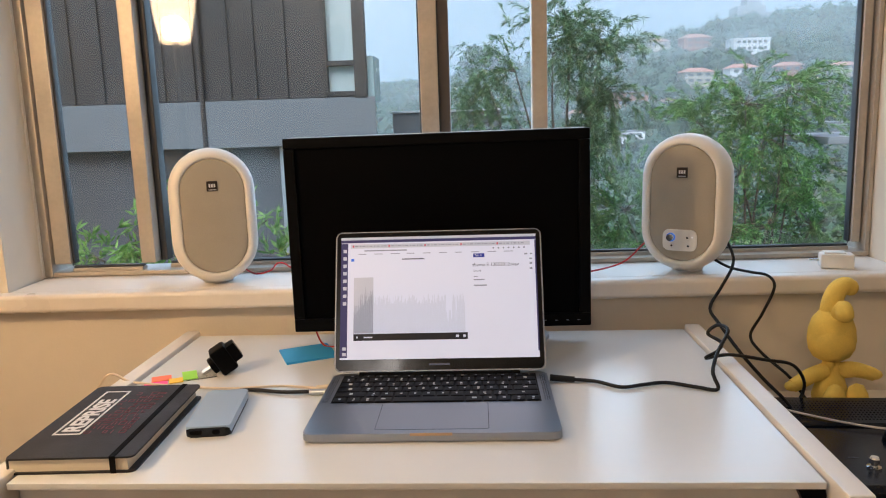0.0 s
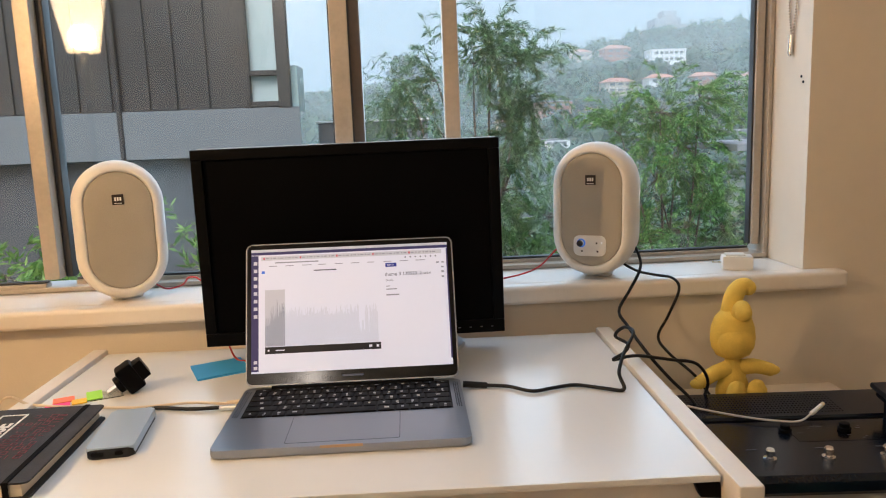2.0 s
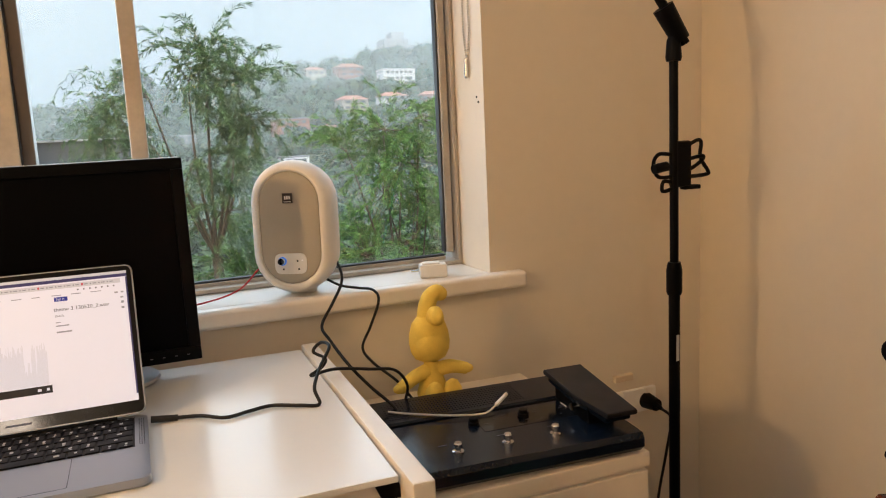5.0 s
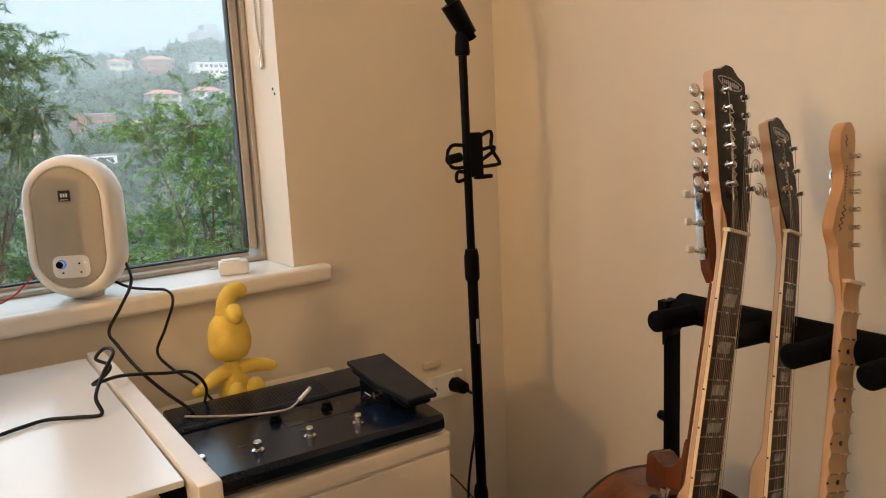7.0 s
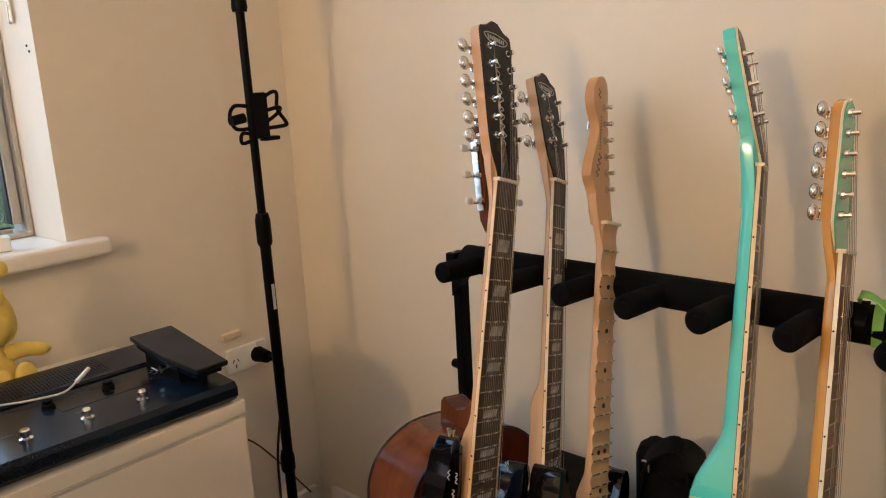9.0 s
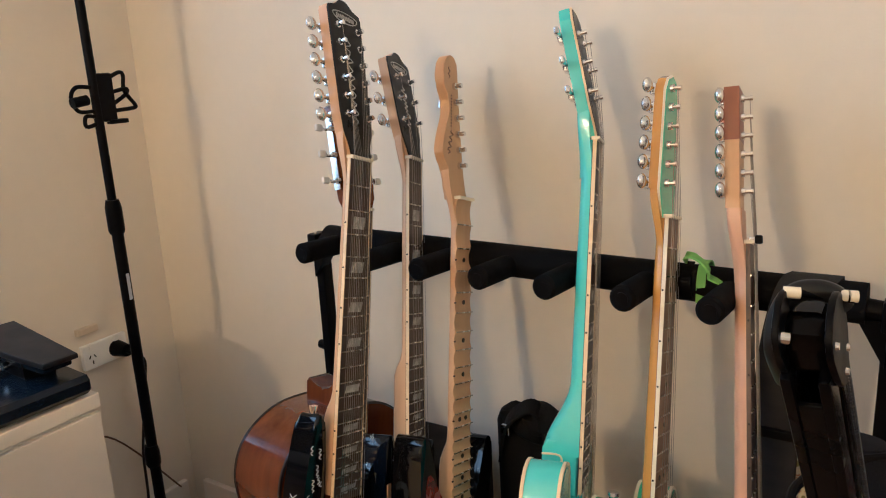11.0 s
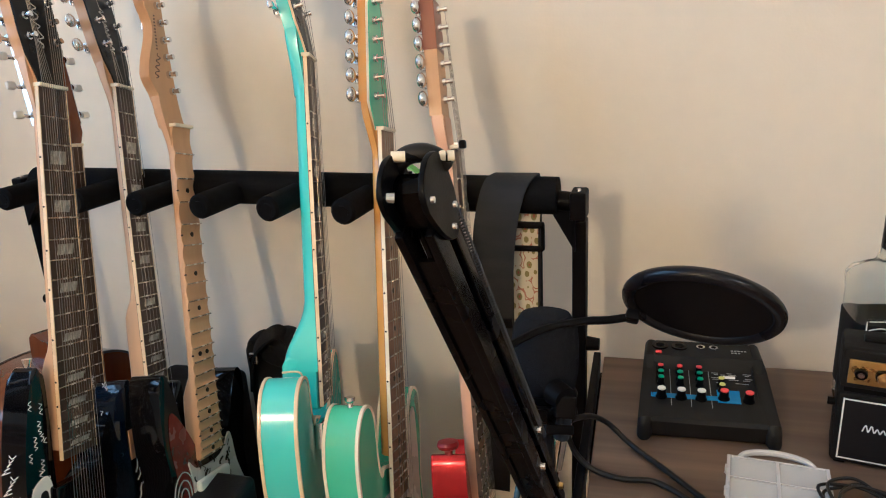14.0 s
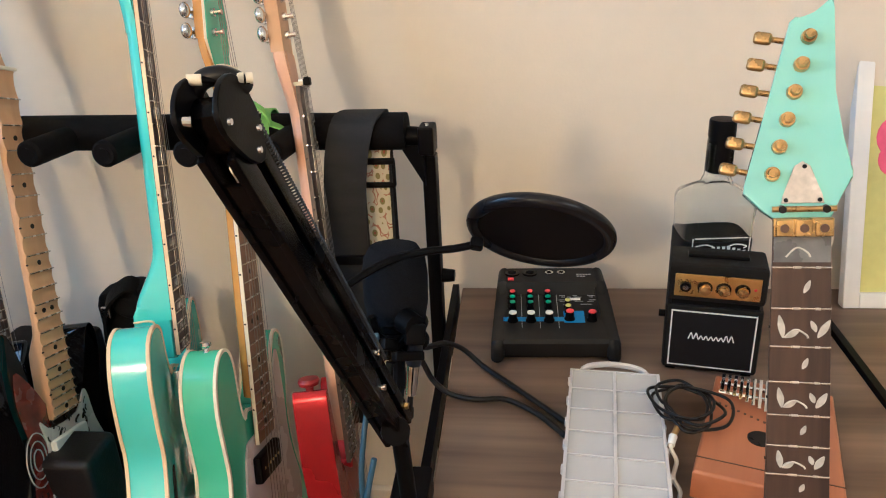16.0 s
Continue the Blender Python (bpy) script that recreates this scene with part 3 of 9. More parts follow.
def speaker(name, m, label, controls):
    t = thing(name, label, "speaker", m, "pair of desktop speakers")
    Rb, hf = 0.0765, 0.047
    c = Matrix.Translation((0, 0, Rb + hf + 0.003))
    bm = bmesh_new()
    pill_body(bm, [(-0.046, 0.0555, 1), (-0.0532, 0.0568, 1), (-0.0552, 0.0590, 1), (-0.0556, 0.0620, 1), (-0.0540, 0.0665, 1), (-0.0490, 0.0712, 1), (-0.040, 0.0745, 1), (-0.026, 0.0762, 1), (-0.01, 0.0765, 1),
                   (0.015, 0.0745, 0.98), (0.035, 0.068, 0.95), (0.050, 0.057, 0.9), (0.060, 0.040, 0.8), (0.064, 0.02, 0.6)], hf, False, True)
    bmesh.ops.transform(bm, matrix=c, verts=bm.verts)
    part("shell", bm, SPK, t, "rounded white plastic shell", 60)
    bm = bmesh_new()
    pill_body(bm, [(-0.046, 0.0565, 1), (-0.0515, 0.0562, 1), (-0.0535, 0.054, 1), (-0.0548, 0.046, 1), (-0.0552, 0.025, 1.0)], hf, True, True)
    bmesh.ops.transform(bm, matrix=c, verts=bm.verts)
    part("grille", bm, GRILLE, t, "grey cloth grille", 60)
    bm = bmesh_new(); cyl(bm, (0, -0.0536, 0.137), (0, -0.0555, 0.137), 0.0440, 0.0405, 40)
    part("driver_bulge", bm, GRILLE, t, "", 60)
    bm = bmesh_new(); box(bm, (0, -0.0568, 0.181), (0.019, 0.002, 0.018), 0.0006)
    badge = part("badge", bm, mat("badge_black", (0.02, 0.012, 0.008), 0.4), t, "small dark badge with a pale mark")
    bm = bmesh_new()
    for dx, w in ((-0.0042, 0.003), (0, 0.003), (0.0042, 0.003)):
        box(bm, (dx, -0.0580, 0.182), (w, 0.0006, 0.0062))
    box(bm, (0, -0.0580, 0.1745), (0.013, 0.0006, 0.0012))
    part("badge_mark", bm, WHITE_PL, badge)
    bm = bmesh_new(); lathe(bm, [(0.026, 0.0), (0.028, 0.002), (0.030, 0.008)], 28, None, 1.0, 0.85)
    part("foot", bm, SPK, t)
    if controls:
        bm = bmesh_new(); prism(bm, rounded(0.060, 0.038, 0.011), 0, 0.0025, 0.001, Matrix.Translation((-0.001, -0.0545, 0.061)) @ pose(0, 0, 0, 90, 0, 0))
        pl = part("control_panel", bm, WHITE_PL, t, "white control plate")
        bm = bmesh_new(); cyl(bm, (-0.0165, -0.0568, 0.066), (-0.0165, -0.067, 0.066), 0.0066, 0.0060, 24)
        part("volume_knob", bm, CHROME, pl, "silver knob with a blue ring")
        bm = bmesh_new(); cyl(bm, (-0.0165, -0.0568, 0.066), (-0.0165, -0.0578, 0.066), 0.0080, 0.0080, 24)
        part("knob_ring", bm, glow("blue_ring", (0.1, 0.3, 0.9), 0.25), pl)
        bm = bmesh_new(); cyl(bm, (0.021, -0.0565, 0.067), (0.021, -0.0576, 0.067), 0.0014, 0.0014, 12)
        part("status_light", bm, glow("white_led", (1, 1, 1), 0.5), pl)
        for x, z in ((-0.015, 0.051), (0.014, 0.051), (0.012, 0.066)):
            bm = bmesh_new(); cyl(bm, (x, -0.0565, z), (x, -0.0573, z), 0.0018, 0.0018, 12)
            part("socket", bm, BLACK, pl)
    return on_wall(t)
speaker("speaker", pose(-0.527, 1.438, 0.831, -2, 0, 20), "white pill-shaped desktop speaker with grey grille on the sill", False)
speaker("speaker", pose(0.350, 1.430, 0.831, -2, 0, -30), "white pill-shaped desktop speaker with control knob on the sill", True)

# ---- things on the desk ----
COVER = mat("black_notebook_cover", (0.014, 0.012, 0.012), 0.55, vary=0.2, scale=12, fine=200, bump=0.2, bump_scale=500)
PAPER = mat("cream_paper", (0.72, 0.64, 0.50), 0.8, vary=0.1, scale=4, stretch=(1, 1, 60))
MAROON = mat("maroon_print", (0.20, 0.055, 0.070), 0.6)
note = thing("notebook", "black hardcover notebook with white and maroon printing, lying on the desk", "notebook", pose(-0.484, 0.902, DZ, 0, 0, 2.5))
NW, NL, NT = 0.142, 0.226, 0.019
for z in (0.0011, NT - 0.0011):
    bm = bmesh_new(); prism(bm, rounded(NW, NL, 0.006), z - 0.0011, z + 0.0011, 0.0006)
    part("cover", bm, COVER, note)
bm = bmesh_new(); box(bm, (-0.003, 0, NT / 2), (NW - 0.010, NL - 0.006, NT - 0.0046))
part("page_block", bm, PAPER, note, "cream page block")
bm = bmesh_new(); box(bm, (-NW / 2 + 0.0015, 0, NT / 2), (0.003, NL - 0.004, NT - 0.004), 0.001)
part("spine", bm, COVER, note)
bm = bmesh_new()
box(bm, (0.048, 0, NT + 0.0004), (0.0065, NL + 0.002, 0.0008)); box(bm, (0.048, -NL / 2 - 0.0006, NT / 2), (0.0065, 0.0008, NT)); box(bm, (0.048, NL / 2 + 0.0006, NT / 2), (0.0065, 0.0008, NT))
part("elastic_band", bm, BLACK_MATT, note, "black elastic band")
bm = bmesh_new()
cx, cy, bw, bl, th = -0.034, 0.020, 0.031, 0.140, 0.0026
for c, s in (((cx - bw / 2, cy, NT + 0.0003), (th, bl, 0.0005)), ((cx + bw / 2, cy, NT + 0.0003), (th, bl, 0.0005)), ((cx, cy - bl / 2, NT + 0.0003), (bw + th, th, 0.0005)), ((cx, cy + bl / 2, NT + 0.0003), (bw + th, th, 0.0005))):
    box(bm, c, s)
part("printed_frame", bm, WHITE_PL, note, "white printed frame")
text_mesh("REPRISE", 0.0286, WHITE_PL, note, Matrix.Translation((cx + 0.0102, cy - bl / 2 + 0.0065, NT + 0.0003)) @ pose(0, 0, 0, 0, 0, 90) @ Matrix.Diagonal((1.07, 1, 1, 1)), "cover_word", bold=0.0009)
bm = bmesh_new(); random.seed(3)
for i in range(5):
    for j in range(11):
        x, y = -0.012 + i * 0.0105, -0.045 + j * 0.0125
        if random.random() < 0.85:
            w, h = random.uniform(0.004, 0.009), random.uniform(0.004, 0.010)
            for c, s in (((x, y - h / 2), (w, 0.0009)), ((x, y + h / 2), (w, 0.0009)), ((x - w / 2, y), (0.0009, h)), ((x + w / 2, y), (0.0009, h))):
                if random.random() < 0.8:
                    box(bm, (c[0], c[1], NT + 0.0003), (s[0], s[1], 0.0005))
tagged(part("maroon_pattern", bm, MAROON, note, "maroon outline pattern", 0), kind="stuff")

hub = thing("usb_hub", "small silver and black hub with a cable to the laptop", "hub", pose(-0.369, 0.948, DZ, 0, 0, 7.5))
bm = bmesh_new(); prism(bm, rounded(0.054, 0.126, 0.005), 0.0035, 0.0135, 0.0022)
part("body", bm, mat("bluish_silver", (0.42, 0.53, 0.66), 0.35, 0.45, vary=0.01, vary_rough=0.005), hub, "bluish silver shell")
bm = bmesh_new(); prism(bm, [(x, y - 0.0012) for x, y in rounded(0.0535, 0.126, 0.006)], 0.0, 0.0115, 0.0025)
part("underside", bm, BLACK_GLOSS, hub, "black plastic underside")
for x, w in ((-0.014, 0.014), (0.010, 0.009)):
    bm = bmesh_new(); prism(bm, rounded(w, 0.0050, 0.0020), 0, 0.0008, 0.0002, Matrix.Translation((x, -0.0642, 0.0062)) @ pose(0, 0, 0, 90, 0, 0))
    part("port", bm, BLACK_MATT, hub)
adapter = thing("plug_adapter", "black plug-in power adapter lying with its prongs out", "power adapter", pose(-0.414, 1.122, DZ + 0.004, 0, -30, 24))
bm = bmesh_new(); box(bm, (0.002, 0, 0.021), (0.026, 0.032, 0.042), 0.004)
part("body", bm, BLACK, adapter)
bm = bmesh_new(); prism(bm, [(-0.006, -0.014), (0.010, -0.011), (0.010, 0.011), (-0.006, 0.014)], 0.008, 0.036, 0.002, Matrix.Translation((0.018, 0, 0)))
part("body_end", bm, BLACK, adapter)
bm = bmesh_new(); prism(bm, rounded(0.024, 0.026, 0.009), 0, 0.008, 0.0015, Matrix.Translation((-0.011, 0, 0.021)) @ pose(0, 0, 0, 0, -90, 0))
part("plug_face", bm, BLACK, adapter)
for y, a in ((-0.0065, 28), (0.0065, -28)):
    bm = bmesh_new(); box(bm, (0, 0, 0), (0.016, 0.0016, 0.0062), 0.0004, Matrix.Translation((-0.027, y, 0.020)) @ pose(0, 0, 0, a, 0, 0))
    part("prong", bm, CHROME, adapter)
card = bmesh_new()
P = [(-0.335, 1.153), (-0.262, 1.190), (-0.294, 1.258), (-0.366, 1.222)]
prism(card, P, DZ, DZ + 0.0035)
solid("sticky_pad", card, mat("sky_blue_paper", (0.05, 0.36, 0.80), 0.6, vary=0.06), "sky-blue pad of sticky notes on the desk", "sticky notes")
flags = thing("page_flags", "clear strip with neon pink, orange and green page flags", "page flags", pose(-0.478, 1.098, DZ, 0, 0, 24))
bm = bmesh_new(); box(bm, (0.026, 0, 0.0008), (0.044, 0.036, 0.0008), 0.0002)
part("strip", bm, glass("clear_film", (0.95, 0.97, 0.95), 0.15, 1.2), flags, "clear plastic strip")
for c, px, py, w, h in (((0.95, 0.07, 0.32), -0.038, -0.019, 0.032, 0.022), ((1.0, 0.22, 0.10), -0.030, 0.006, 0.028, 0.022), ((1.0, 0.62, 0.04), -0.010, -0.012, 0.020, 0.020), ((0.40, 0.85, 0.06), 0.010, 0.004, 0.021, 0.038)):
    bm = bmesh_new(); box(bm, (px, py, 0.0016), (w, h, 0.0014))
    part("flag", bm, mat("neon_flag", c, 0.6, vary=0.05), flags)
# cords
CORD = mat("black_cord", (0.006, 0.006, 0.006), 0.4, vary=0.2, spec=0.3)
CREAM = mat("cream_cord", (0.66, 0.55, 0.40), 0.5, vary=0.1)
RED = mat("red_cord", (0.45, 0.02, 0.02), 0.4, vary=0.1)
def cord(name, pts, r, material, label, plug=None, category="cable"):
    t = thing(name, label, category)
    bm = bmesh_new(); tube(bm, pts, r, 8, 7)
    part("cord", bm, material, t, "", 60)
    for a, b, rr, mm in (plug or []):
        bm = bmesh_new(); cyl(bm, a, b, rr, rr * 0.9, 12)
        part("plug", bm, mm, t)
    return t
z = DZ + 0.0035
cord("charging_cable", [(-0.62, 1.06, DZ - 0.06), (-0.578, 1.064, z + 0.012), (-0.545, 1.073, z), (-0.48, 1.056, z), (-0.392, 1.042, z), (-0.318, 1.050, z), (-0.262, 1.040, z)], 0.0019, CREAM, "thin cream cable running across the desk to the laptop",
     [((-0.262, 1.040, z), (-0.243, 1.037, z + 0.003), 0.0042, CREAM)])
cord("hub_cable", [(-0.379, 1.016, z + 0.003), (-0.376, 1.030, z), (-0.354, 1.036, z), (-0.308, 1.026, z), (-0.268, 1.024, z + 0.001)], 0.0027, CORD, "short black hub cable plugged into the laptop", [((-0.268, 1.024, z), (-0.242, 1.020, z + 0.002), 0.0045, SILVER)])
cord("power_cable", [(0.068, 1.062, z + 0.003), (0.098, 1.062, z + 0.001), (0.128, 1.056, z), (0.158, 1.033, z), (0.19, 1.042, z), (0.222, 1.049, z), (0.258, 1.030, z), (0.283, 1.022, z), (0.281, 1.040, z + 0.018), (0.298, 1.075, z + 0.036), (0.320, 1.105, z + 0.056), (0.314, 1.135, z + 0.056), (0.302, 1.140, z + 0.042), (0.316, 1.120, z + 0.034), (0.306, 1.105, z + 0.026), (0.288, 1.098, z + 0.018), (0.330, 1.125, z + 0.014), (0.400, 1.168, DZ - 0.006), (0.445, 1.185, DZ - 0.020), (0.470, 1.20, DZ - 0.055), (0.462, 1.20, 0.662)], 0.0026, CORD, "black power cable winding off the desk",
     [((0.064, 1.063, z + 0.004), (0.098, 1.062, z + 0.001), 0.0048, CORD)])
cord("speaker_cable", [(0.408, 1.445, 0.905), (0.411, 1.385, 0.872), (0.402, 1.352, 0.852), (0.376, 1.325, 0.822), (0.351, 1.30, 0.793), (0.355, 1.26, 0.776), (0.372, 1.21, 0.745), (0.400, 1.185, 0.71), (0.429, 1.170, 0.680), (0.440, 1.165, 0.664)], 0.0027, CORD, "black speaker cable hanging off the window sill")
cord("speaker_cable", [(0.392, 1.42, 0.852), (0.412, 1.395, 0.842), (0.440, 1.372, 0.838), (0.458, 1.340, 0.838), (0.462, 1.318, 0.822), (0.445, 1.322, 0.775), (0.429, 1.328, 0.735), (0.440, 1.30, 0.712), (0.470, 1.26, 0.685), (0.493, 1.25, 0.652)], 0.0025, CORD, "black mains cable hanging off the window sill")
cord("speaker_wire", [(-0.490, 1.455, 0.845), (-0.465, 1.44, 0.838), (-0.430, 1.42, 0.848), (-0.400, 1.39, 0.868), (-0.33, 1.36, 0.85), (-0.1, 1.36, 0.835), (0.10, 1.39, 0.836), (0.175, 1.415, 0.837), (0.230, 1.425, 0.851), (0.268, 1.43, 0.884), (0.29, 1.44, 0.89)], 0.0016, RED, "thin red speaker wire behind the monitor")
cord("speaker_wire", [(-0.33, 1.30, 0.80), (-0.30, 1.245, DZ + 0.008), (-0.27, 1.235, DZ + 0.004), (-0.23, 1.24, DZ + 0.006), (-0.2, 1.28, 0.78)], 0.0016, RED, "loop of thin red wire under the monitor")
# on the sill
charger = on_wall(thing("phone_charger", "white plug-in phone charger lying on the sill", "charger", pose(0.614, 1.412, 0.831, 0, 0, -16)))
bm = bmesh_new(); box(bm, (0, 0, 0.0135), (0.056, 0.032, 0.027), 0.004)
part("body", bm, WHITE_PL, charger)
bm = bmesh_new(); box(bm, (-0.004, 0, 0.0282), (0.036, 0.024, 0.004), 0.0015)
part("cap", bm, WHITE_PL, charger)
bm = bmesh_new(); box(bm, (-0.036, 0, 0.014), (0.018, 0.008, 0.0022))
part("prong", bm, CHROME, charger)
# ball chain of the blind
chain = on_wall(thing("blind_chain", "metal ball chain of a window blind against the reveal", "blind chain", Matrix.Translation((0.0125, -0.003, 0))))
b = bmesh_new(); ball(b, (0, 0, 0), 0.0023, seg=8)
cme = finish(b, "bead", mat("chain_steel", (0.55, 0.48, 0.38), 0.3, 0.9), 80)
for k, yy in enumerate((1.436, 1.462)):
    for i in range(110):
        zz = 1.262 + i * 0.0052
        o = new("bead", cme); o.parent = chain
        s = max(0, 1 - i / 14.0)
        o.location = (0.7125, yy + (0.013 if k == 0 else -0.013) * s * s, zz)
bm = bmesh_new(); cyl(bm, (0.7105, 1.449, 1.232), (0.7105, 1.449, 1.264), 0.0052, 0.004, 12); ball(bm, (0.7105, 1.449, 1.230), 0.005)
part("weight", bm, CHROME, chain)
bm = bmesh_new(); box(bm, (0.714, 1.449, 1.835), (0.006, 0.04, 0.02), 0.002)
part("bracket", bm, WHITE_PL, chain)
for yy, zz in ((1.412, 1.186), (1.405, 1.176)):
    bm = bmesh_new(); cyl(bm, (0.7285, yy, zz), (0.7265, yy, zz), 0.0024, 0.0024, 10)
    on_wall(structure("screw_hole", bm, BLACK, "small dark screw hole in the reveal", "screw hole"))

# ---- chest of drawers, pedalboard and soft toy ----
CHEST = mat("cream_lacquer", (0.74, 0.68, 0.58), 0.4, vary=0.04, scale=4)
chest = thing("chest_of_drawers", "cream lacquered chest of drawers beside the desk", "chest of drawers", pose(0.562, 0.931, 0))
bm = bmesh_new(); box(bm, (0, 0.2155, 0.3025), (0.400, 0.419, 0.585), 0.002)
part("body", bm, CHEST, chest)
bm = bmesh_new(); box(bm, (0, 0.216, 0.610), (0.410, 0.436, 0.024), 0.003)
part("top", bm, CHEST, chest, "flat top panel")
for i in range(3):
    bm = bmesh_new(); box(bm, (0, 0.0080, 0.499 - 0.192 * i), (0.404, 0.019, 0.186), 0.002)
    dr = part("drawer", bm, CHEST, chest)
    bm = bmesh_new(); box(bm, (0, -0.007, 0.499 - 0.192 * i), (0.10, 0.012, 0.012), 0.004)
    part("handle", bm, SILVER, dr, "slim metal handle")
PEDAL = mat("blue_black_metal", (0.004, 0.008, 0.016), 0.22, vary=0.15, scale=5, fine=300, vary_rough=0.03, spec=0.32)
PB = thing("effects_pedalboard", "black multi-effects pedalboard with expression pedal, on the chest", "pedalboard", pose(0.577, 1.070, 0.622, 0, 0, -2.5))
bm = bmesh_new()
sec = [(-0.130, 0.004), (-0.138, 0.012), (-0.138, 0.026), (-0.132, 0.034), (0.036, 0.040), (0.040, 0.044), (0.125, 0.050), (0.132, 0.046), (0.134, 0.004)]
prism(bm, sec, -0.184, 0.184, 0.004, Matrix(((0, 0, 1, 0), (1, 0, 0, 0), (0, 1, 0, 0), (0, 0, 0, 1))))
part("case", bm, PEDAL, PB, "black metal case")
bm = bmesh_new(); box(bm, (-0.02, 0.034, 0.0408), (0.322, 0.0026, 0.0020))
part("seam", bm, BLACK_MATT, PB, "dark groove across the case")
bm = bmesh_new(); box(bm, (0.045, -0.012, 0.0385), (0.165, 0.052, 0.0014), 0.0004, pose(0, 0, 0, 2.0, 0, 0))
part("display_panel", bm, BLACK_GLOSS, PB, "glossy dark panel")
bm = bmesh_new(); random.seed(5)
for i in range(14):
    x, y = random.uniform(-0.03, 0.12), random.uniform(-0.034, 0.010)
    box(bm, (x, y, 0.0398 + y * 0.035), (random.uniform(0.003, 0.008), 0.0007, 0.0002))
for x in (-0.115, -0.02, 0.065):
    box(bm, (x, -0.06, 0.0372), (0.014, 0.0010, 0.0003))
tagged(part("panel_marks", bm, mat("grey_print", (0.14, 0.14, 0.15), 0.5), PB, "tiny grey legends", 0), kind="stuff")
bm = bmesh_new(); box(bm, (0.122, 0.006, 0.0402), (0.003, 0.020, 0.0010))
part("slot", bm, WHITE_PL, PB)
for x in (-0.044, 0.042):
    bm = bmesh_new(); lathe(bm, [(0.0095, 0.0385), (0.0095, 0.043), (0.0075, 0.0445), (0.0075, 0.049), (0.006, 0.050)], 18, Matrix.Translation((x, -0.006, 0)))
    part("knob", bm, BLACK, PB)
for x in (-0.179 + 0.0, -0.100, -0.021, 0.058):
    bm = bmesh_new()
    lathe(bm, [(0.0090, 0.0345), (0.0090, 0.038), (0.006, 0.0388), (0.0042, 0.039), (0.0042, 0.0425), (0.0062, 0.043), (0.0064, 0.049), (0.005, 0.051)], 12, Matrix.Translation((x, -0.088, 0)))
    part("footswitch", bm, CHROME, PB, "chrome footswitch")
bm = bmesh_new()
for i in range(46):
    for j in range(9):
        box(bm, (-0.165 + i * 0.0052, 0.052 + j * 0.0075, 0.0447 + j * 0.0005), (0.0022, 0.0022, 0.0010))
tagged(part("vent_grid", bm, BLACK_MATT, PB, "rows of small vent holes", 0), kind="stuff")
PLATE = Matrix.Translation((0.143, 0.0, 0.061)) @ pose(0, 0, 0, 8.0, 0, 0)
bm = bmesh_new(); prism(bm, [(-0.037, 0.050), (-0.033, -0.046), (-0.016, -0.122), (0.036, -0.122), (0.034, 0.050)], 0.014, 0.024, 0.003, PLATE)
tread = part("treadle", bm, mat("black_rubber_tread", (0.010, 0.012, 0.016), 0.4, vary=0.2, scale=20, fine=300, spec=0.35), PB, "smooth black expression pedal")
bm = bmesh_new(); prism(bm, [(-0.030, 0.044), (-0.027, -0.044), (-0.012, -0.112), (0.031, -0.112), (0.029, 0.044)], 0.002, 0.014, 0.003, PLATE)
part("treadle_base", bm, PEDAL, PB)
bm = bmesh_new(); prism(bm, [(0.122, 0.035), (0.122, -0.075), (0.168, -0.075), (0.168, 0.035)], 0.030, 0.066, 0.002)
part("pedal_rocker", bm, BLACK, PB, "dark rocker under the pedal")
bm = bmesh_new(); cyl(bm, (0.108, -0.045, 0.056), (0.122, -0.045, 0.056), 0.006, 0.006, 14)
part("pivot", bm, CHROME, PB)
# white lavalier lead
lead = cord("usb_lead", [(0.42, 1.155, 0.672), (0.445, 1.135, 0.671), (0.49, 1.108, 0.669), (0.53, 1.093, 0.667), (0.565, 1.089, 0.666), (0.590, 1.102, 0.671)], 0.0016, mat("off_white_cord", (0.6, 0.56, 0.5), 0.5, vary=0.1), "off-white lead with a round tip, lying on the pedalboard",
            [((0.590, 1.102, 0.671), (0.611, 1.113, 0.679), 0.0036, WHITE_PL), ((0.611, 1.113, 0.679), (0.616, 1.116, 0.681), 0.0035, CREAM)])
# soft toy, plain shape
TOY = mat("yellow_plush", (0.80, 0.58, 0.10), 0.95, vary=0.12, scale=40, fine=400, bump=0.6, bump_scale=600)
bm = bmesh_new()
lathe(bm, [(0.004, 0.079), (0.015, 0.081), (0.027, 0.087), (0.0340, 0.099), (0.0360, 0.113), (0.0345, 0.130), (0.029, 0.146), (0.019, 0.157), (0.004, 0.162)], 28, None, 1.0, 0.85)
ball(bm, (-0.002, -0.013, 0.110), 0.0265, (1.16, 0.80, 1.08), 20)
lathe(bm, [(0.012, 0.004), (0.026, 0.010), (0.027, 0.030), (0.020, 0.052), (0.013, 0.074), (0.010, 0.100)], 22, None, 1.05, 0.8)
tube(bm, [(0.0, -0.012, 0.146), (0.002, -0.024, 0.164), (0.001, -0.032, 0.158)], 0.0115, 12, 6, radii=(0.012, 0.0125)); ball(bm, (0.001, -0.032, 0.157), 0.0128, seg=14)
tube(bm, [(-0.004, 0.0, 0.150), (0.0, 0.0, 0.172), (0.008, 0.002, 0.186), (0.020, 0.003, 0.193), (0.028, 0.002, 0.190)], 0.013, 12, 6, radii=(0.016, 0.0125)); ball(bm, (0.028, 0.002, 0.190), 0.0124, seg=14)
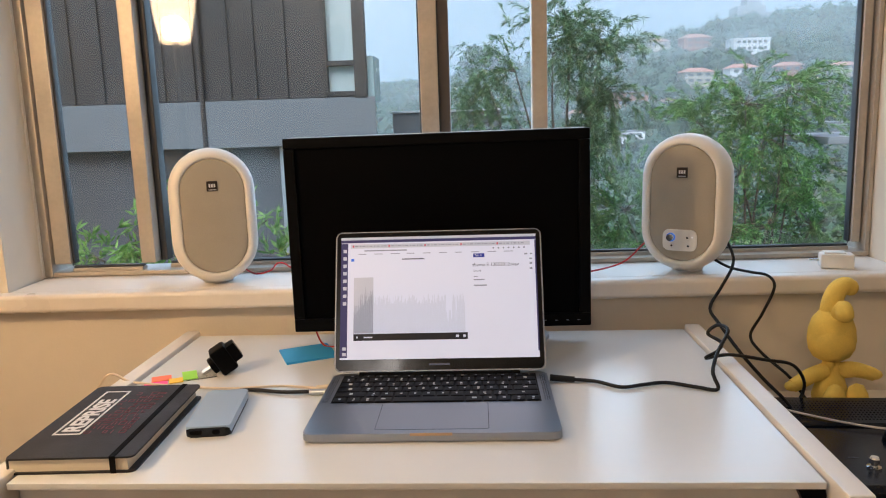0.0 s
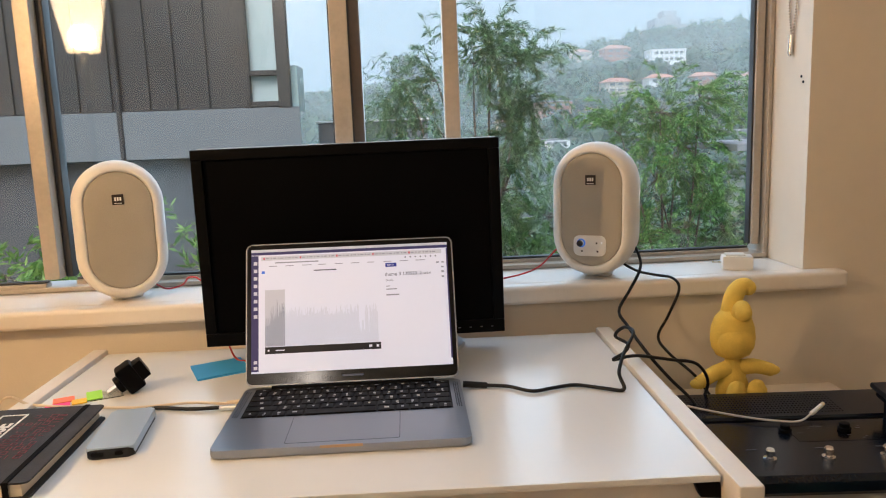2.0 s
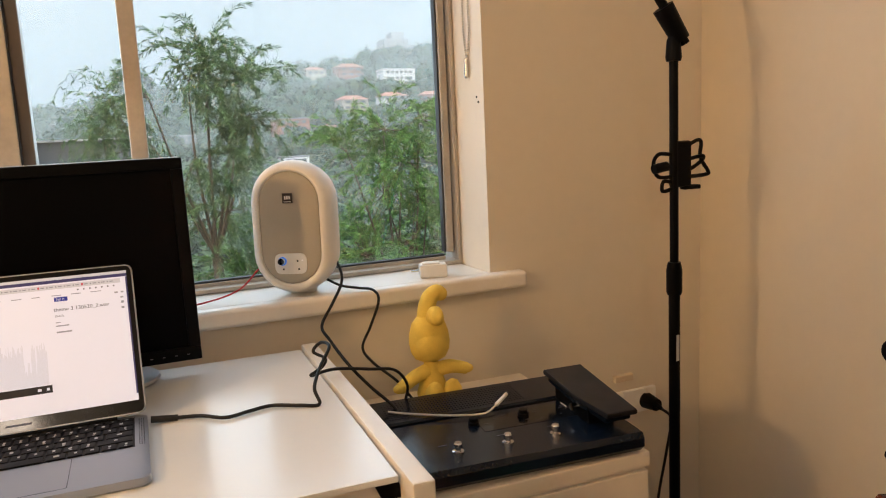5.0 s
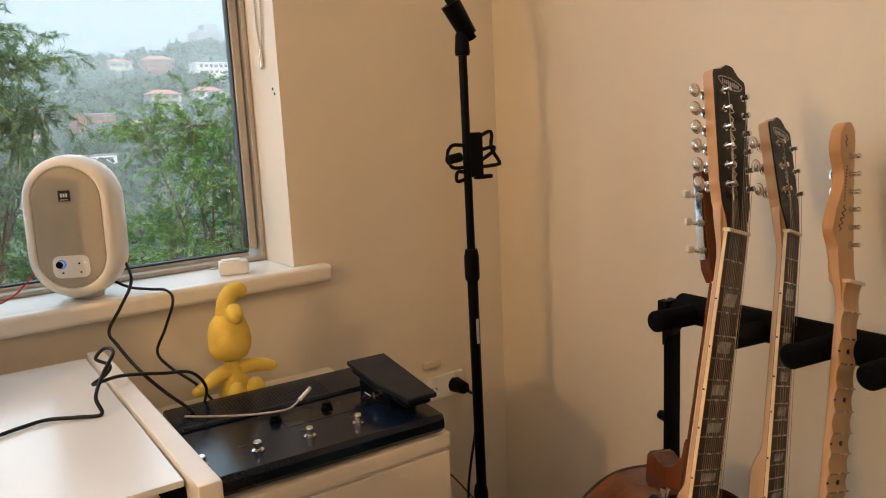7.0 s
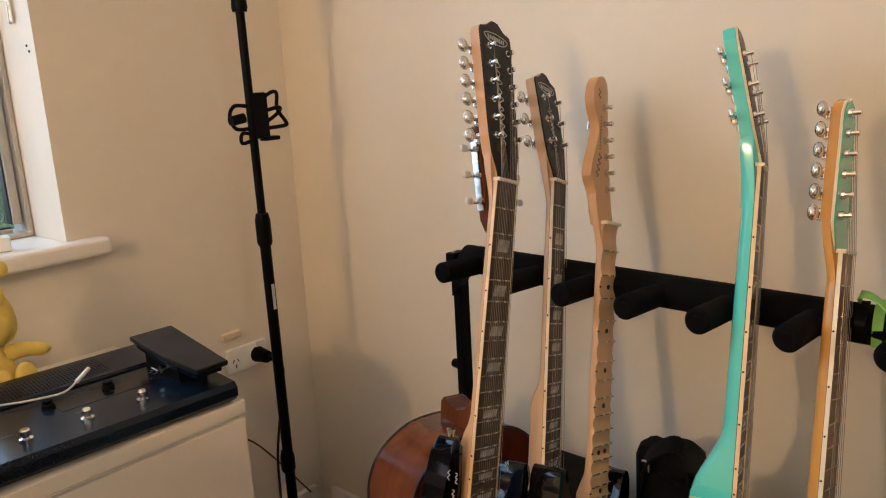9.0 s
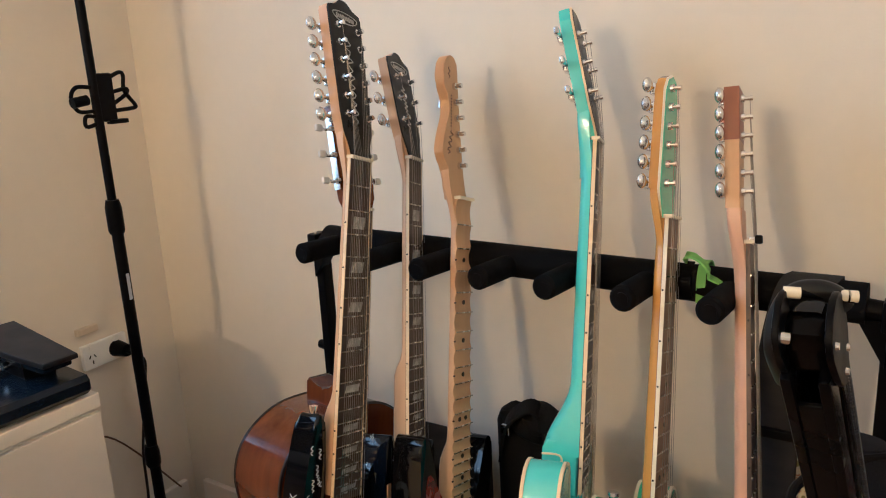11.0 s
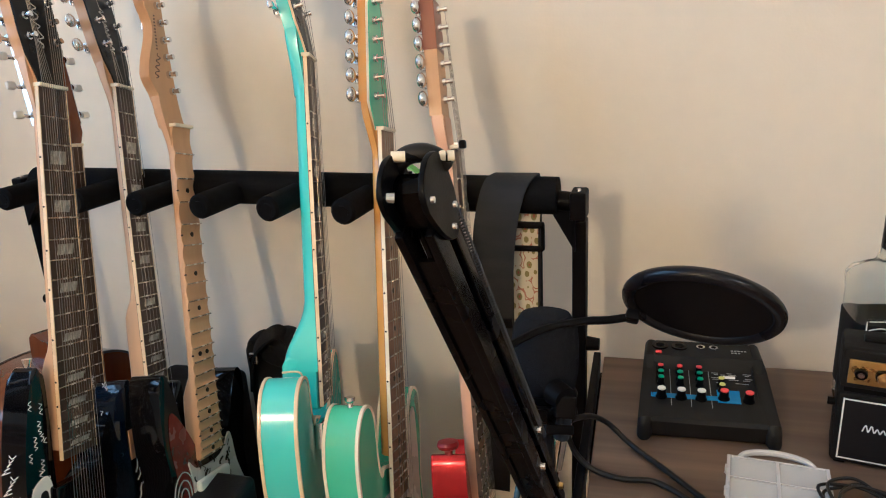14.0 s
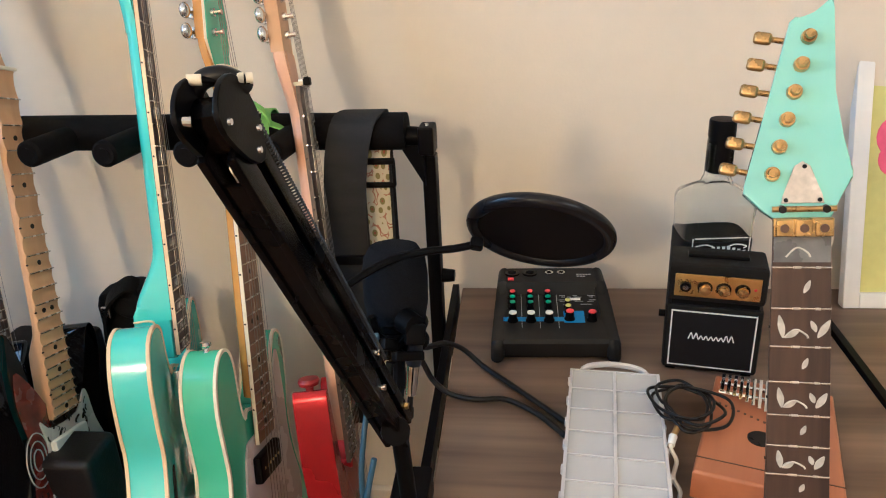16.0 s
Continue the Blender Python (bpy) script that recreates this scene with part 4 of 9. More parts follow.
for s in (-1, 1):
    tube(bm, [(s * 0.010, 0, 0.064), (s * 0.032, -0.004, 0.063 + 0.003 * s), (s * 0.048, -0.006, 0.058 + 0.005 * s), (s * 0.064, -0.008, 0.052 + 0.006 * s)], 0.010, 12, 6, radii=(0.013, 0.0100)); ball(bm, (s * 0.064, -0.008, 0.052 + 0.006 * s), 0.0100, (1.3, 1, 0.8), 12)
    tube(bm, [(s * 0.012, -0.010, 0.016), (s * 0.018, -0.028, 0.012), (s * 0.022, -0.040, 0.010)], 0.012, 10, 5)
    lathe(bm, [(0.004, -0.006), (0.015, -0.003), (0.0175, 0.012), (0.0165, 0.034), (0.011, 0.046), (0.003, 0.050)], 18, Matrix.Translation((s * 0.0205, -0.042, 0.006)) @ pose(0, 0, 0, 0, -6 * s, 0), 1.0, 0.62)
toy = solid("soft_toy", bm, TOY, "yellow plush soft toy sitting on the chest against the wall", "soft toy", pose(0.539, 1.262, 0.622, -3, 0, 6) @ Matrix.Scale(1.06, 4) @ Matrix.Diagonal((1.0, 1.0, 1.03, 1)), smooth=80)

# wall socket with plug
sock = on_wall(thing("power_outlet", "white double wall socket with a black plug pushed in", "wall socket", pose(1.082, Y1, 0.492)))
bm = bmesh_new(); box(bm, (0.004, -0.006, -0.002), (0.110, 0.012, 0.056), 0.003)
part("plate", bm, WHITE_PL, sock)
for x in (-0.03, 0.03):
    bm = bmesh_new()
    for dx, dz, a in ((-0.006, 0.004, 30), (0.006, 0.004, -30), (0, -0.009, 0)):
        box(bm, (0, 0, 0), (0.002, 0.001, 0.008), 0, Matrix.Translation((x + dx, -0.0124, dz - 0.006)) @ pose(0, 0, 0, 0, a, 0))
    part("slots", bm, BLACK, sock)
    bm = bmesh_new(); box(bm, (x, -0.014, 0.021), (0.010, 0.005, 0.014), 0.001)
    part("switch", bm, WHITE_PL, sock)
bm = bmesh_new(); cyl(bm, (0.03, -0.012, -0.004), (0.03, -0.050, -0.004), 0.019, 0.014, 16); cyl(bm, (0.03, -0.050, -0.004), (0.034, -0.062, -0.010), 0.006, 0.004, 10)
part("plug", bm, BLACK, sock, "black mains plug")
bm = bmesh_new(); tube(bm, [(0.034, -0.062, -0.010), (0.050, -0.075, -0.03), (0.056, -0.06, -0.08), (0.045, -0.06, -0.13), (0.020, -0.062, -0.24), (-0.03, -0.10, -0.40), (-0.15, -0.07, -0.48)], 0.0032, 8)
part("plug_cord", bm, CORD, sock)
bm = bmesh_new(); box(bm, (-0.03, -0.006, 0.058), (0.05, 0.014, 0.016), 0.003)
part("cord_clip", bm, CREAM, sock)
cord("thin_cable", [(0.768, 1.372, 0.30), (0.85, 1.372, 0.318), (0.95, 1.37, 0.335), (1.05, 1.372, 0.30), (1.2, 1.375, 0.10)], 0.0022, mat("brown_cord", (0.10, 0.05, 0.03), 0.5), "thin brown cable along the wall")

# ---- microphone stand in the corner ----
ST = thing("microphone_stand", "tall black boom microphone stand with a shock-mount clip", "microphone stand", pose(0.984, 1.147, 0))
def stick(name, a, b, r, material, parent, label="", r1=None, seg=16):
    bm = bmesh_new(); cyl(bm, a, b, r, r1, seg)
    return part(name, bm, material, parent, label)
stick("lower_tube", (0.003, 0, 0.05), (0, 0, 0.845), 0.0105, BLACK, ST)
stick("upper_tube", (0, 0, 0.84), (-0.002, 0, 1.25), 0.0080, BLACK, ST)
for z0, z1, r in ((0.800, 0.862, 0.0145), (0.33, 0.375, 0.0145)):
    bm = bmesh_new(); lathe(bm, [(r * 0.85, z0), (r, z0 + 0.006), (r, z1 - 0.014), (r * 0.8, z1)], 18)
    part("clutch", bm, BLACK, ST)
bm = bmesh_new(); box(bm, (0.0, -0.011, 0.70), (0.006, 0.001, 0.05))
part("sticker", bm, KEY_MARK, ST, "small pale sticker")
bm = bmesh_new(); lathe(bm, [(0.013, 1.225), (0.0145, 1.232), (0.012, 1.262), (0.009, 1.268)], 16, Matrix.Translation((-0.002, 0, 0)))
part("collar", bm, BLACK, ST)
bm = bmesh_new(); cyl(bm, (0.012, -0.002, 1.262), (-0.022, 0.004, 1.318), 0.0165, 0.019, 18)
part("boom_clutch", bm, BLACK, ST)
stick("boom_arm", (0.02, -0.004, 1.255), (-0.30, 0.05, 1.76), 0.0085, BLACK, ST)
bm = bmesh_new(); box(bm, (0.016, 0.004, 1.042), (0.036, 0.022, 0.084), 0.004)
clip = part("shock_mount", bm, BLACK, ST, "black shock-mount clip")
for pts in ([(0.03, 0, 1.075), (0.052, 0, 1.084), (0.060, 0, 1.078), (0.058, 0, 1.052), (0.076, 0, 1.026), (0.072, 0, 1.020), (0.034, 0, 1.018)], [(0.03, 0, 1.05), (0.055, -0.01, 1.055), (0.06, 0, 1.045), (0.036, 0.004, 1.03)],
            [(-0.004, 0, 1.06), (-0.034, 0, 1.062), (-0.046, 0, 1.045), (-0.036, 0, 1.022), (-0.006, 0, 1.020)], [(-0.004, 0, 1.01), (-0.024, 0, 1.012), (-0.026, 0, 0.995), (-0.004, 0, 0.998)]):
    bm = bmesh_new(); tube(bm, [(x, y, z) for x, y, z in pts], 0.0036, 8, 5)
    part("mount_loop", bm, BLACK, ST)
stick("thumbscrew", (-0.020, -0.004, 1.040), (-0.048, -0.004, 1.036), 0.009, BLACK, ST)
bm = bmesh_new(); box(bm, (0.036, 0, 0.999), (0.036, 0.016, 0.008), 0.002)
part("rest", bm, BLACK, ST)
for a in (20, 140, 260):
    c_, s_ = math.cos(radians(a)), math.sin(radians(a))
    bm = bmesh_new(); tube(bm, [(0.008 * c_, 0.008 * s_, 0.13), (0.09 * c_, 0.09 * s_, 0.07), (0.20 * c_, 0.20 * s_, 0.012)], 0.008, 10, 6)
    part("leg", bm, BLACK, ST)

# ---- lamp beside the window (seen in the glass) ----
fl = thing("floor_lamp", "floor lamp with a glowing frosted glass cup shade", "floor lamp", pose(LAMP_AT.x, LAMP_AT.y, 0))
SHADE = bpy.data.materials.new("frosted_shade")
SHADE.use_nodes = True
_n, _l = SHADE.node_tree.nodes, SHADE.node_tree.links
_p, _tr, _mx = _n["Principled BSDF"], _n.new("ShaderNodeBsdfTransparent"), _n.new("ShaderNodeMixShader")
_p.inputs["Base Color"].default_value = (0.9, 0.8, 0.62, 1)
_p.inputs["Emission Color"].default_value, _p.inputs["Emission Strength"].default_value = (1.0, 0.70, 0.40, 1), 17.0
_mx.inputs[0].default_value = 0.12
_l.new(_tr.outputs[0], _mx.inputs[1]); _l.new(_p.outputs[0], _mx.inputs[2]); _l.new(_mx.outputs[0], _n["Material Output"].inputs["Surface"])
bm = bmesh_new()
lathe(bm, [(0.046, LAMP_AT.z - 0.09), (0.050, LAMP_AT.z - 0.085), (0.086, LAMP_AT.z + 0.10), (0.082, LAMP_AT.z + 0.10), (0.046, LAMP_AT.z - 0.080), (0.02, LAMP_AT.z - 0.082)], 32)
sh = part("shade", bm, SHADE, fl, "glowing frosted glass cup", 50)
stick("pole", (0, 0, 0.02), (0, 0, LAMP_AT.z - 0.085), 0.010, ALU, fl)
bm = bmesh_new(); lathe(bm, [(0.13, 0), (0.13, 0.012), (0.03, 0.028), (0.012, 0.03)], 32)
part("base", bm, ALU, fl)

# ---- guitars on the rack ----
MAPLE = wood("satin_maple", (0.60, 0.37, 0.19), (0.48, 0.27, 0.13), 0.4, axis=2, scale=1.0, contrast=0.7)
AMBER = wood("amber_maple", (0.62, 0.33, 0.07), (0.48, 0.22, 0.04), 0.25, axis=2, coat=0.6, contrast=0.8)
ROSE = wood("rosewood", (0.075, 0.040, 0.026), (0.028, 0.015, 0.011), 0.42, axis=2, scale=1.4)
ROAST = wood("brown_maple_board", (0.26, 0.135, 0.065), (0.15, 0.075, 0.035), 0.35, axis=2, scale=1.2)
MAHOG = wood("glossy_mahogany", (0.150, 0.040, 0.010), (0.085, 0.018, 0.005), 0.16, axis=2, scale=0.8, coat=0.35)
EBONY = mat("ebony_veneer", (0.007, 0.0055, 0.005), 0.35, vary=0.3, scale=30, spec=0.25)
CREAMB = mat("cream_binding", (0.72, 0.55, 0.33), 0.35, vary=0.08, scale=30)
BONE = mat("bone_nut", (0.75, 0.68, 0.52), 0.4)
SURF = mat("surf_green_lacquer", (0.12, 0.60, 0.53), 0.18, vary=0.04, scale=5, coat=0.8)
SEAF = mat("sea_green_lacquer", (0.10, 0.50, 0.30), 0.18, vary=0.04, scale=5, coat=0.8)
MINT = mat("mint_lacquer", (0.30, 0.66, 0.56), 0.16, vary=0.03, scale=6, coat=0.8)
BLK_LAC = mat("black_lacquer", (0.002, 0.0022, 0.003), 0.06, vary=0.2, scale=8, coat=0.35, spec=0.25, vary_rough=0.02)
BLUE_LAC = mat("blue_black_lacquer", (0.002, 0.005, 0.011), 0.06, vary=0.3, scale=8, coat=0.35, spec=0.25, vary_rough=0.02)
REDART = mat("dark_red_paint", (0.16, 0.02, 0.015), 0.25, vary=0.5, scale=25, coat=0.6)
CANDY = mat("candy_red_lacquer", (0.34, 0.0015, 0.004), 0.28, 0.6, vary=0.10, scale=6, coat=0.2)
PEARL = mat("pearloid", (0.62, 0.55, 0.46), 0.2, vary=0.25, scale=120, coat=0.6)
INLAY = mat("block_inlay", (0.42, 0.40, 0.36), 0.25, vary=0.25, scale=90)
FRET = mat("fret_wire", (0.60, 0.57, 0.52), 0.25, 0.9, vary=0.1)
STRING = mat("string_wire", (0.24, 0.22, 0.20), 0.35, 0.9, vary=0.1)
PGUARD = mat("pale_pickguard", (0.62, 0.55, 0.52), 0.3, vary=0.04, coat=0.4)
SILVERINK = mat("silver_ink", (0.40, 0.39, 0.37), 0.5)
DARKINK = mat("dark_ink", (0.10, 0.05, 0.03), 0.5)


def guitar_pose(N, u, a):
    """The nut, the way up the neck and the angle of the face away from the room."""
    Z = Vector(u).normalized()
    X = Vector((-math.cos(radians(a)), -math.sin(radians(a)), 0))
    X = (X - Z * X.dot(Z)).normalized()
    Y = Z.cross(X)
    m = Matrix((X, Y, Z)).transposed().to_4x4()
    m.translation = Vector(N)
    return m


def flat(bm, pts, x0, x1, bevel=0.0, m=None, seg=2):
    """An outline in y and z, drawn along x."""
    turn = Matrix(((0, 0, 1, 0), (1, 0, 0, 0), (0, 1, 0, 0), (0, 0, 0, 1)))
    return prism(bm, pts, x0, x1, bevel, turn if m is None else m @ turn, seg)


def closed(pts, step=6):
    return [(p.x, p.y) for p in spline([(a, b, 0) for a, b in pts], step, True)]


_tuner = {}
def tuner_mesh(kind, metal):
    """Post, bush, gear case and button; the button lies towards -y."""
    if (kind, metal.name) not in _tuner:
        res = []
        b = bmesh_new()
        cyl(b, (-0.001, 0, 0), (0.004, 0, 0), 0.0052, 0.0048, 14); cyl(b, (0.004, 0, 0), (0.0118, 0, 0), 0.0031, 0.0028, 10); cyl(b, (0.0098, 0, 0), (0.0128, 0, 0), 0.0036, 0.0034, 10)
        res.append(finish(b, "post", metal))
        b = bmesh_new()
        L = 0.021 if kind != "long" else 0.026
        box(b, (-0.020, -0.002, 0), (0.010, 0.017, 0.015), 0.0035)
        cyl(b, (-0.020, -0.008, 0), (-0.020, -L, 0), 0.0028, 0.0025, 10)
        res.append(finish(b, "gear", metal))
        b = bmesh_new()
        if kind == "long":
            box(b, (-0.020, -L - 0.007, 0), (0.0070, 0.0150, 0.0105), 0.003, None, 3)
        else:
            ball(b, (-0.020, -L - 0.007, 0), 0.0094, (0.62, 1.0, 1.0), 14)
        res.append(finish(b, "button", metal, 60))
        _tuner[(kind, metal.name)] = res
    return _tuner[(kind, metal.name)]


def tuner(parent, y, z, side, metal, kind="", tilt=None, edge=0.0, button=None):
    """One machine head; side -1 or 1 is where its button points."""
    m = Matrix.Translation((0, y, z)) @ Matrix.Diagonal((1, -side, 1, 1))
    if tilt is not None:
        m = tilt @ m
    names = ("tuner_post", "tuner_gear", "tuner_button")
    for i, me in enumerate(tuner_mesh(kind, metal)):
        ob = new(names[i], me)
        ob.parent = parent
        ob.matrix_basis = m
        if i == 2 and button is not None:
            ob.data = button


def neck_parts(g, L, wn, we, board, back, scale=0.648, nfret=21, inlay=None, bind=None, board_end=None, thick=0.021, nut_mat=None, n_strings=6, bridge_z=None, scallop=False, heel=None):
    """Neck, fretboard, frets, inlays, nut and strings below the nut."""
    be = board_end or L
    wide = lambda z: wn + (we - wn) * min(1, z / be)
    # neck back
    b = bmesh_new()
    rings = []
    for k in range(37):
        z = -L * k / 36
        w, t, sq = wide(-z) / 2, thick * (0.92 + 0.16 * k / 36), 0.8
        if k == 0:
            t *= 0.95
        if heel:
            f = min(1, max(0, (-z - heel[0]) / heel[2]))
            f = f * f * (3 - 2 * f)
            t, sq = t + heel[1] * f, 0.8 - 0.55 * min(1, 1.5 * f)
        ring = []
        for i in range(11):
            an = math.pi * i / 10
            ring.append(b.verts.new((-0.005 - (t - 0.005) * math.sin(an) ** sq, -w * math.cos(an), z)))
        rings.append(ring)
    for p, q in zip(rings, rings[1:]):
        for i in range(10):
            b.faces.new((p[i], p[i + 1], q[i + 1], q[i]))
        b.faces.new((p[10], p[0], q[0], q[10]))
    b.faces.new(rings[0]); b.faces.new(rings[-1][::-1])
    neck = part("neck", b, back, g)
    # fretboard
    b = bmesh_new()
    if scallop:
        zs = [0.0]
        for f in range(1, nfret + 1):
            z0, z1 = scale * (1 - 2 ** (-(f - 1) / 12)), scale * (1 - 2 ** (-f / 12))
            zs += [z0 + (z1 - z0) * q for q in (0.08, 0.3, 0.5, 0.7, 0.92, 1.0)]
        rings = []
        for k, z in enumerate(zs):
            w = wide(z) / 2
            dip = 0 if k == 0 else (0.0, -0.0012, -0.0026, -0.0030, -0.0026, -0.0012)[k % 6]
            rings.append([b.verts.new((x, y, -z)) for x, y in ((-0.0055, -w), (-0.0008 + dip, -w), (0.0004 + dip, -w * 0.5), (0.0007 + dip, 0), (0.0004 + dip, w * 0.5), (-0.0008 + dip, w), (-0.0055, w))])
        for p, q in zip(rings, rings[1:]):
            for i in range(6):
                b.faces.new((p[i], p[i + 1], q[i + 1], q[i]))
        b.faces.new(rings[0]); b.faces.new(rings[-1][::-1])
    else:
        flat(b, [(-wn / 2, 0), (wn / 2, 0), (we / 2, -be), (-we / 2, -be)], -0.0055, 0.0, 0.0004)
    fb = part("fretboard", b, board, g, "", 30)
    if bind:
        for s in (-1, 1):
            b = bmesh_new()
            flat(b, [(s * (wn / 2 - 0.0006), 0), (s * (wn / 2 + 0.0008), 0), (s * (we / 2 + 0.0008), -be), (s * (we / 2 - 0.0006), -be)], -0.0042, 0.0004)
            part("binding", b, bind, g, "cream edge binding")
    bme = bmesh_new(); cyl(bme, (0, -0.5, 0), (0, 0.5, 0), 0.0011, 0.0011, 8)
    fme = finish(bme, "fret", FRET)
    for f in range(1, nfret + 1):
        z = scale * (1 - 2 ** (-f / 12))
        if z > be - 0.003:
            break
        o = new("fret", fme); o.parent = g
        o.location, o.scale = (0.0002, 0, -z), (1, wide(z), 1)
    if inlay:
        for f in (3, 5, 7, 9, 12, 15, 17, 19, 21):
            z0, z1 = scale * (1 - 2 ** (-(f - 1) / 12)), scale * (1 - 2 ** (-f / 12))
            if z1 > be:
                break
            zc_, dz = (z0 + z1) / 2, (z1 - z0)
            b = bmesh_new()
            if inlay == "block":
                w = wide(zc_)
                flat(b, [(-w * 0.20, -zc_ + dz * 0.26), (w * 0.32, -zc_ + dz * 0.26), (w * 0.26, -zc_ - dz * 0.26), (-w * 0.26, -zc_ - dz * 0.26)], -0.001, 0.0005)
                part("inlay", b, INLAY, g)
            else:
                for y in ((0,) if f != 12 else (-0.009, 0.009)):
                    cyl(b, (-0.004 if scallop else -0.001, y, -zc_), (-0.0012 if scallop else 0.0004, y, -zc_), 0.0034, 0.0034, 12)
                part("inlay", b, EBONY, g)
    # side dots
    b = bmesh_new()
    for f in (3, 5, 7, 9, 12, 15, 17, 19):
        z = scale * (1 - 2 ** (-(f - 0.5) / 12))
        if z < be:
            cyl(b, (-0.0025, -wide(z) / 2 - 0.0011, -z), (-0.0025, -wide(z) / 2 + 0.001, -z), 0.0013, 0.0013, 8)
    tagged(part("side_dots", b, EBONY, g), kind="stuff")
    b = bmesh_new(); box(b, (-0.0015, 0, 0.0022), (0.011, wn + 0.001, 0.0046), 0.0008)
    part("nut", b, nut_mat or BONE, g, "pale nut")
    bz = bridge_z or -scale
    for i in range(n_strings):
        y0 = (i / (n_strings - 1) - 0.5) * (wn - 0.007)
        y1 = (i / (n_strings - 1) - 0.5) * (we - 0.004)
        b = bmesh_new(); cyl(b, (0.0038, y0, 0.003), (0.010, y1, bz), 0.00042 if i < n_strings / 2 else 0.00030, None, 5)
        part("string", b, STRING, g)
    return neck


def neck_join(g, material, head, neck, label=""):
    """The carved blend from the neck (width, thickness, z) into a headstock (x back, x front, y near, y far, z)."""
    b = bmesh_new()
    rings = []
    for k in range(11):
        f = k / 10
        q = f * f * (3 - 2 * f)
        mixd = lambda u, v: u + (v - u) * q
        x0, x1 = mixd(-neck[1], head[0]), mixd(-0.0046, head[1])
        y0, y1 = mixd(-neck[0] / 2, head[2]), mixd(neck[0] / 2, head[3])
        z = neck[2] + (head[4] - neck[2]) * f
        ring = []
        for i in range(15):
            an = math.pi * i / 14
            p = 0.8 - 0.62 * q
            c = math.cos(an)
            ring.append(b.verts.new((x1 + (x0 - x1) * math.sin(an) ** p, (y0 + y1) / 2 - (y1 - y0) / 2 * math.copysign(abs(c) ** (1 - 0.6 * q), c), z)))
        rings.append(ring)
    for p, q in zip(rings, rings[1:]):
        for i in range(14):
            b.faces.new((p[i], q[i], q[i + 1], p[i + 1]))
        b.faces.new((p[14], q[14], q[0], p[0]))
    b.faces.new(rings[0]); b.faces.new(rings[-1][::-1])
    bmesh.ops.recalc_face_normals(b, faces=b.faces)
    return part("neck_blend", b, material, g, label, 60)


def head_strings(g, posts, wn, tilt, x0=0.010):
    n = len(posts)
    for i, (y, z) in enumerate(posts):
        p = Vector((x0, y, z))
        if tilt is not None:
            p = tilt @ p
        b = bmesh_new(); cyl(b, (0.0038, (i / (n - 1) - 0.5) * (wn - 0.007), 0.003), p, 0.0004, None, 5)
        part("string", b, STRING, g)


def body_parts(g, outline, thick, finish_mat, x_top, bind=None, round_=0.004):
    """A solid body with its face at x_top."""
    b = bmesh_new(); flat(b, outline, x_top - thick, x_top, round_ if not bind else 0.0008, seg=3 if round_ < 0.005 else 6)
    bd = part("body", b, finish_mat, g, "", 40)
    if bind:
        n = len(outline)
        for xs in ((x_top - 0.0035, x_top + 0.0006), (x_top - thick - 0.0006, x_top - thick + 0.0035)):
            b = bmesh_new()
            P = [Vector((y, z)) for y, z in outline]
            area = sum(P[i].x * P[(i + 1) % n].y - P[(i + 1) % n].x * P[i].y for i in range(n))
            sgn = 1 if area > 0 else -1
            rings = [[], [], [], []]
            for i in range(n):
                d = (P[(i + 1) % n] - P[i - 1]).normalized()
                o = Vector((d.y, -d.x)) * sgn
                outp, inp = P[i] + o * 0.0010, P[i] - o * 0.0028
                for k, (q, x) in enumerate(((outp, xs[0]), (outp, xs[1]), (inp, xs[1]), (inp, xs[0]))):
                    rings[k].append(b.verts.new((x, q.x, q.y)))
            for k in range(4):
                A, B = rings[k], rings[(k + 1) % 4]
                for i in range(n):
                    b.faces.new((A[i], A[(i + 1) % n], B[(i + 1) % n], B[i]))
            part("body_binding", b, bind, g, "cream body binding", 40)
    return bd


def shifted(pts, dz, left=1.0, right=1.0):
    return [(y * (left if y < -0.03 else right), z + dz) if abs(y) > 0.03 else (y, z + dz) for y, z in pts]


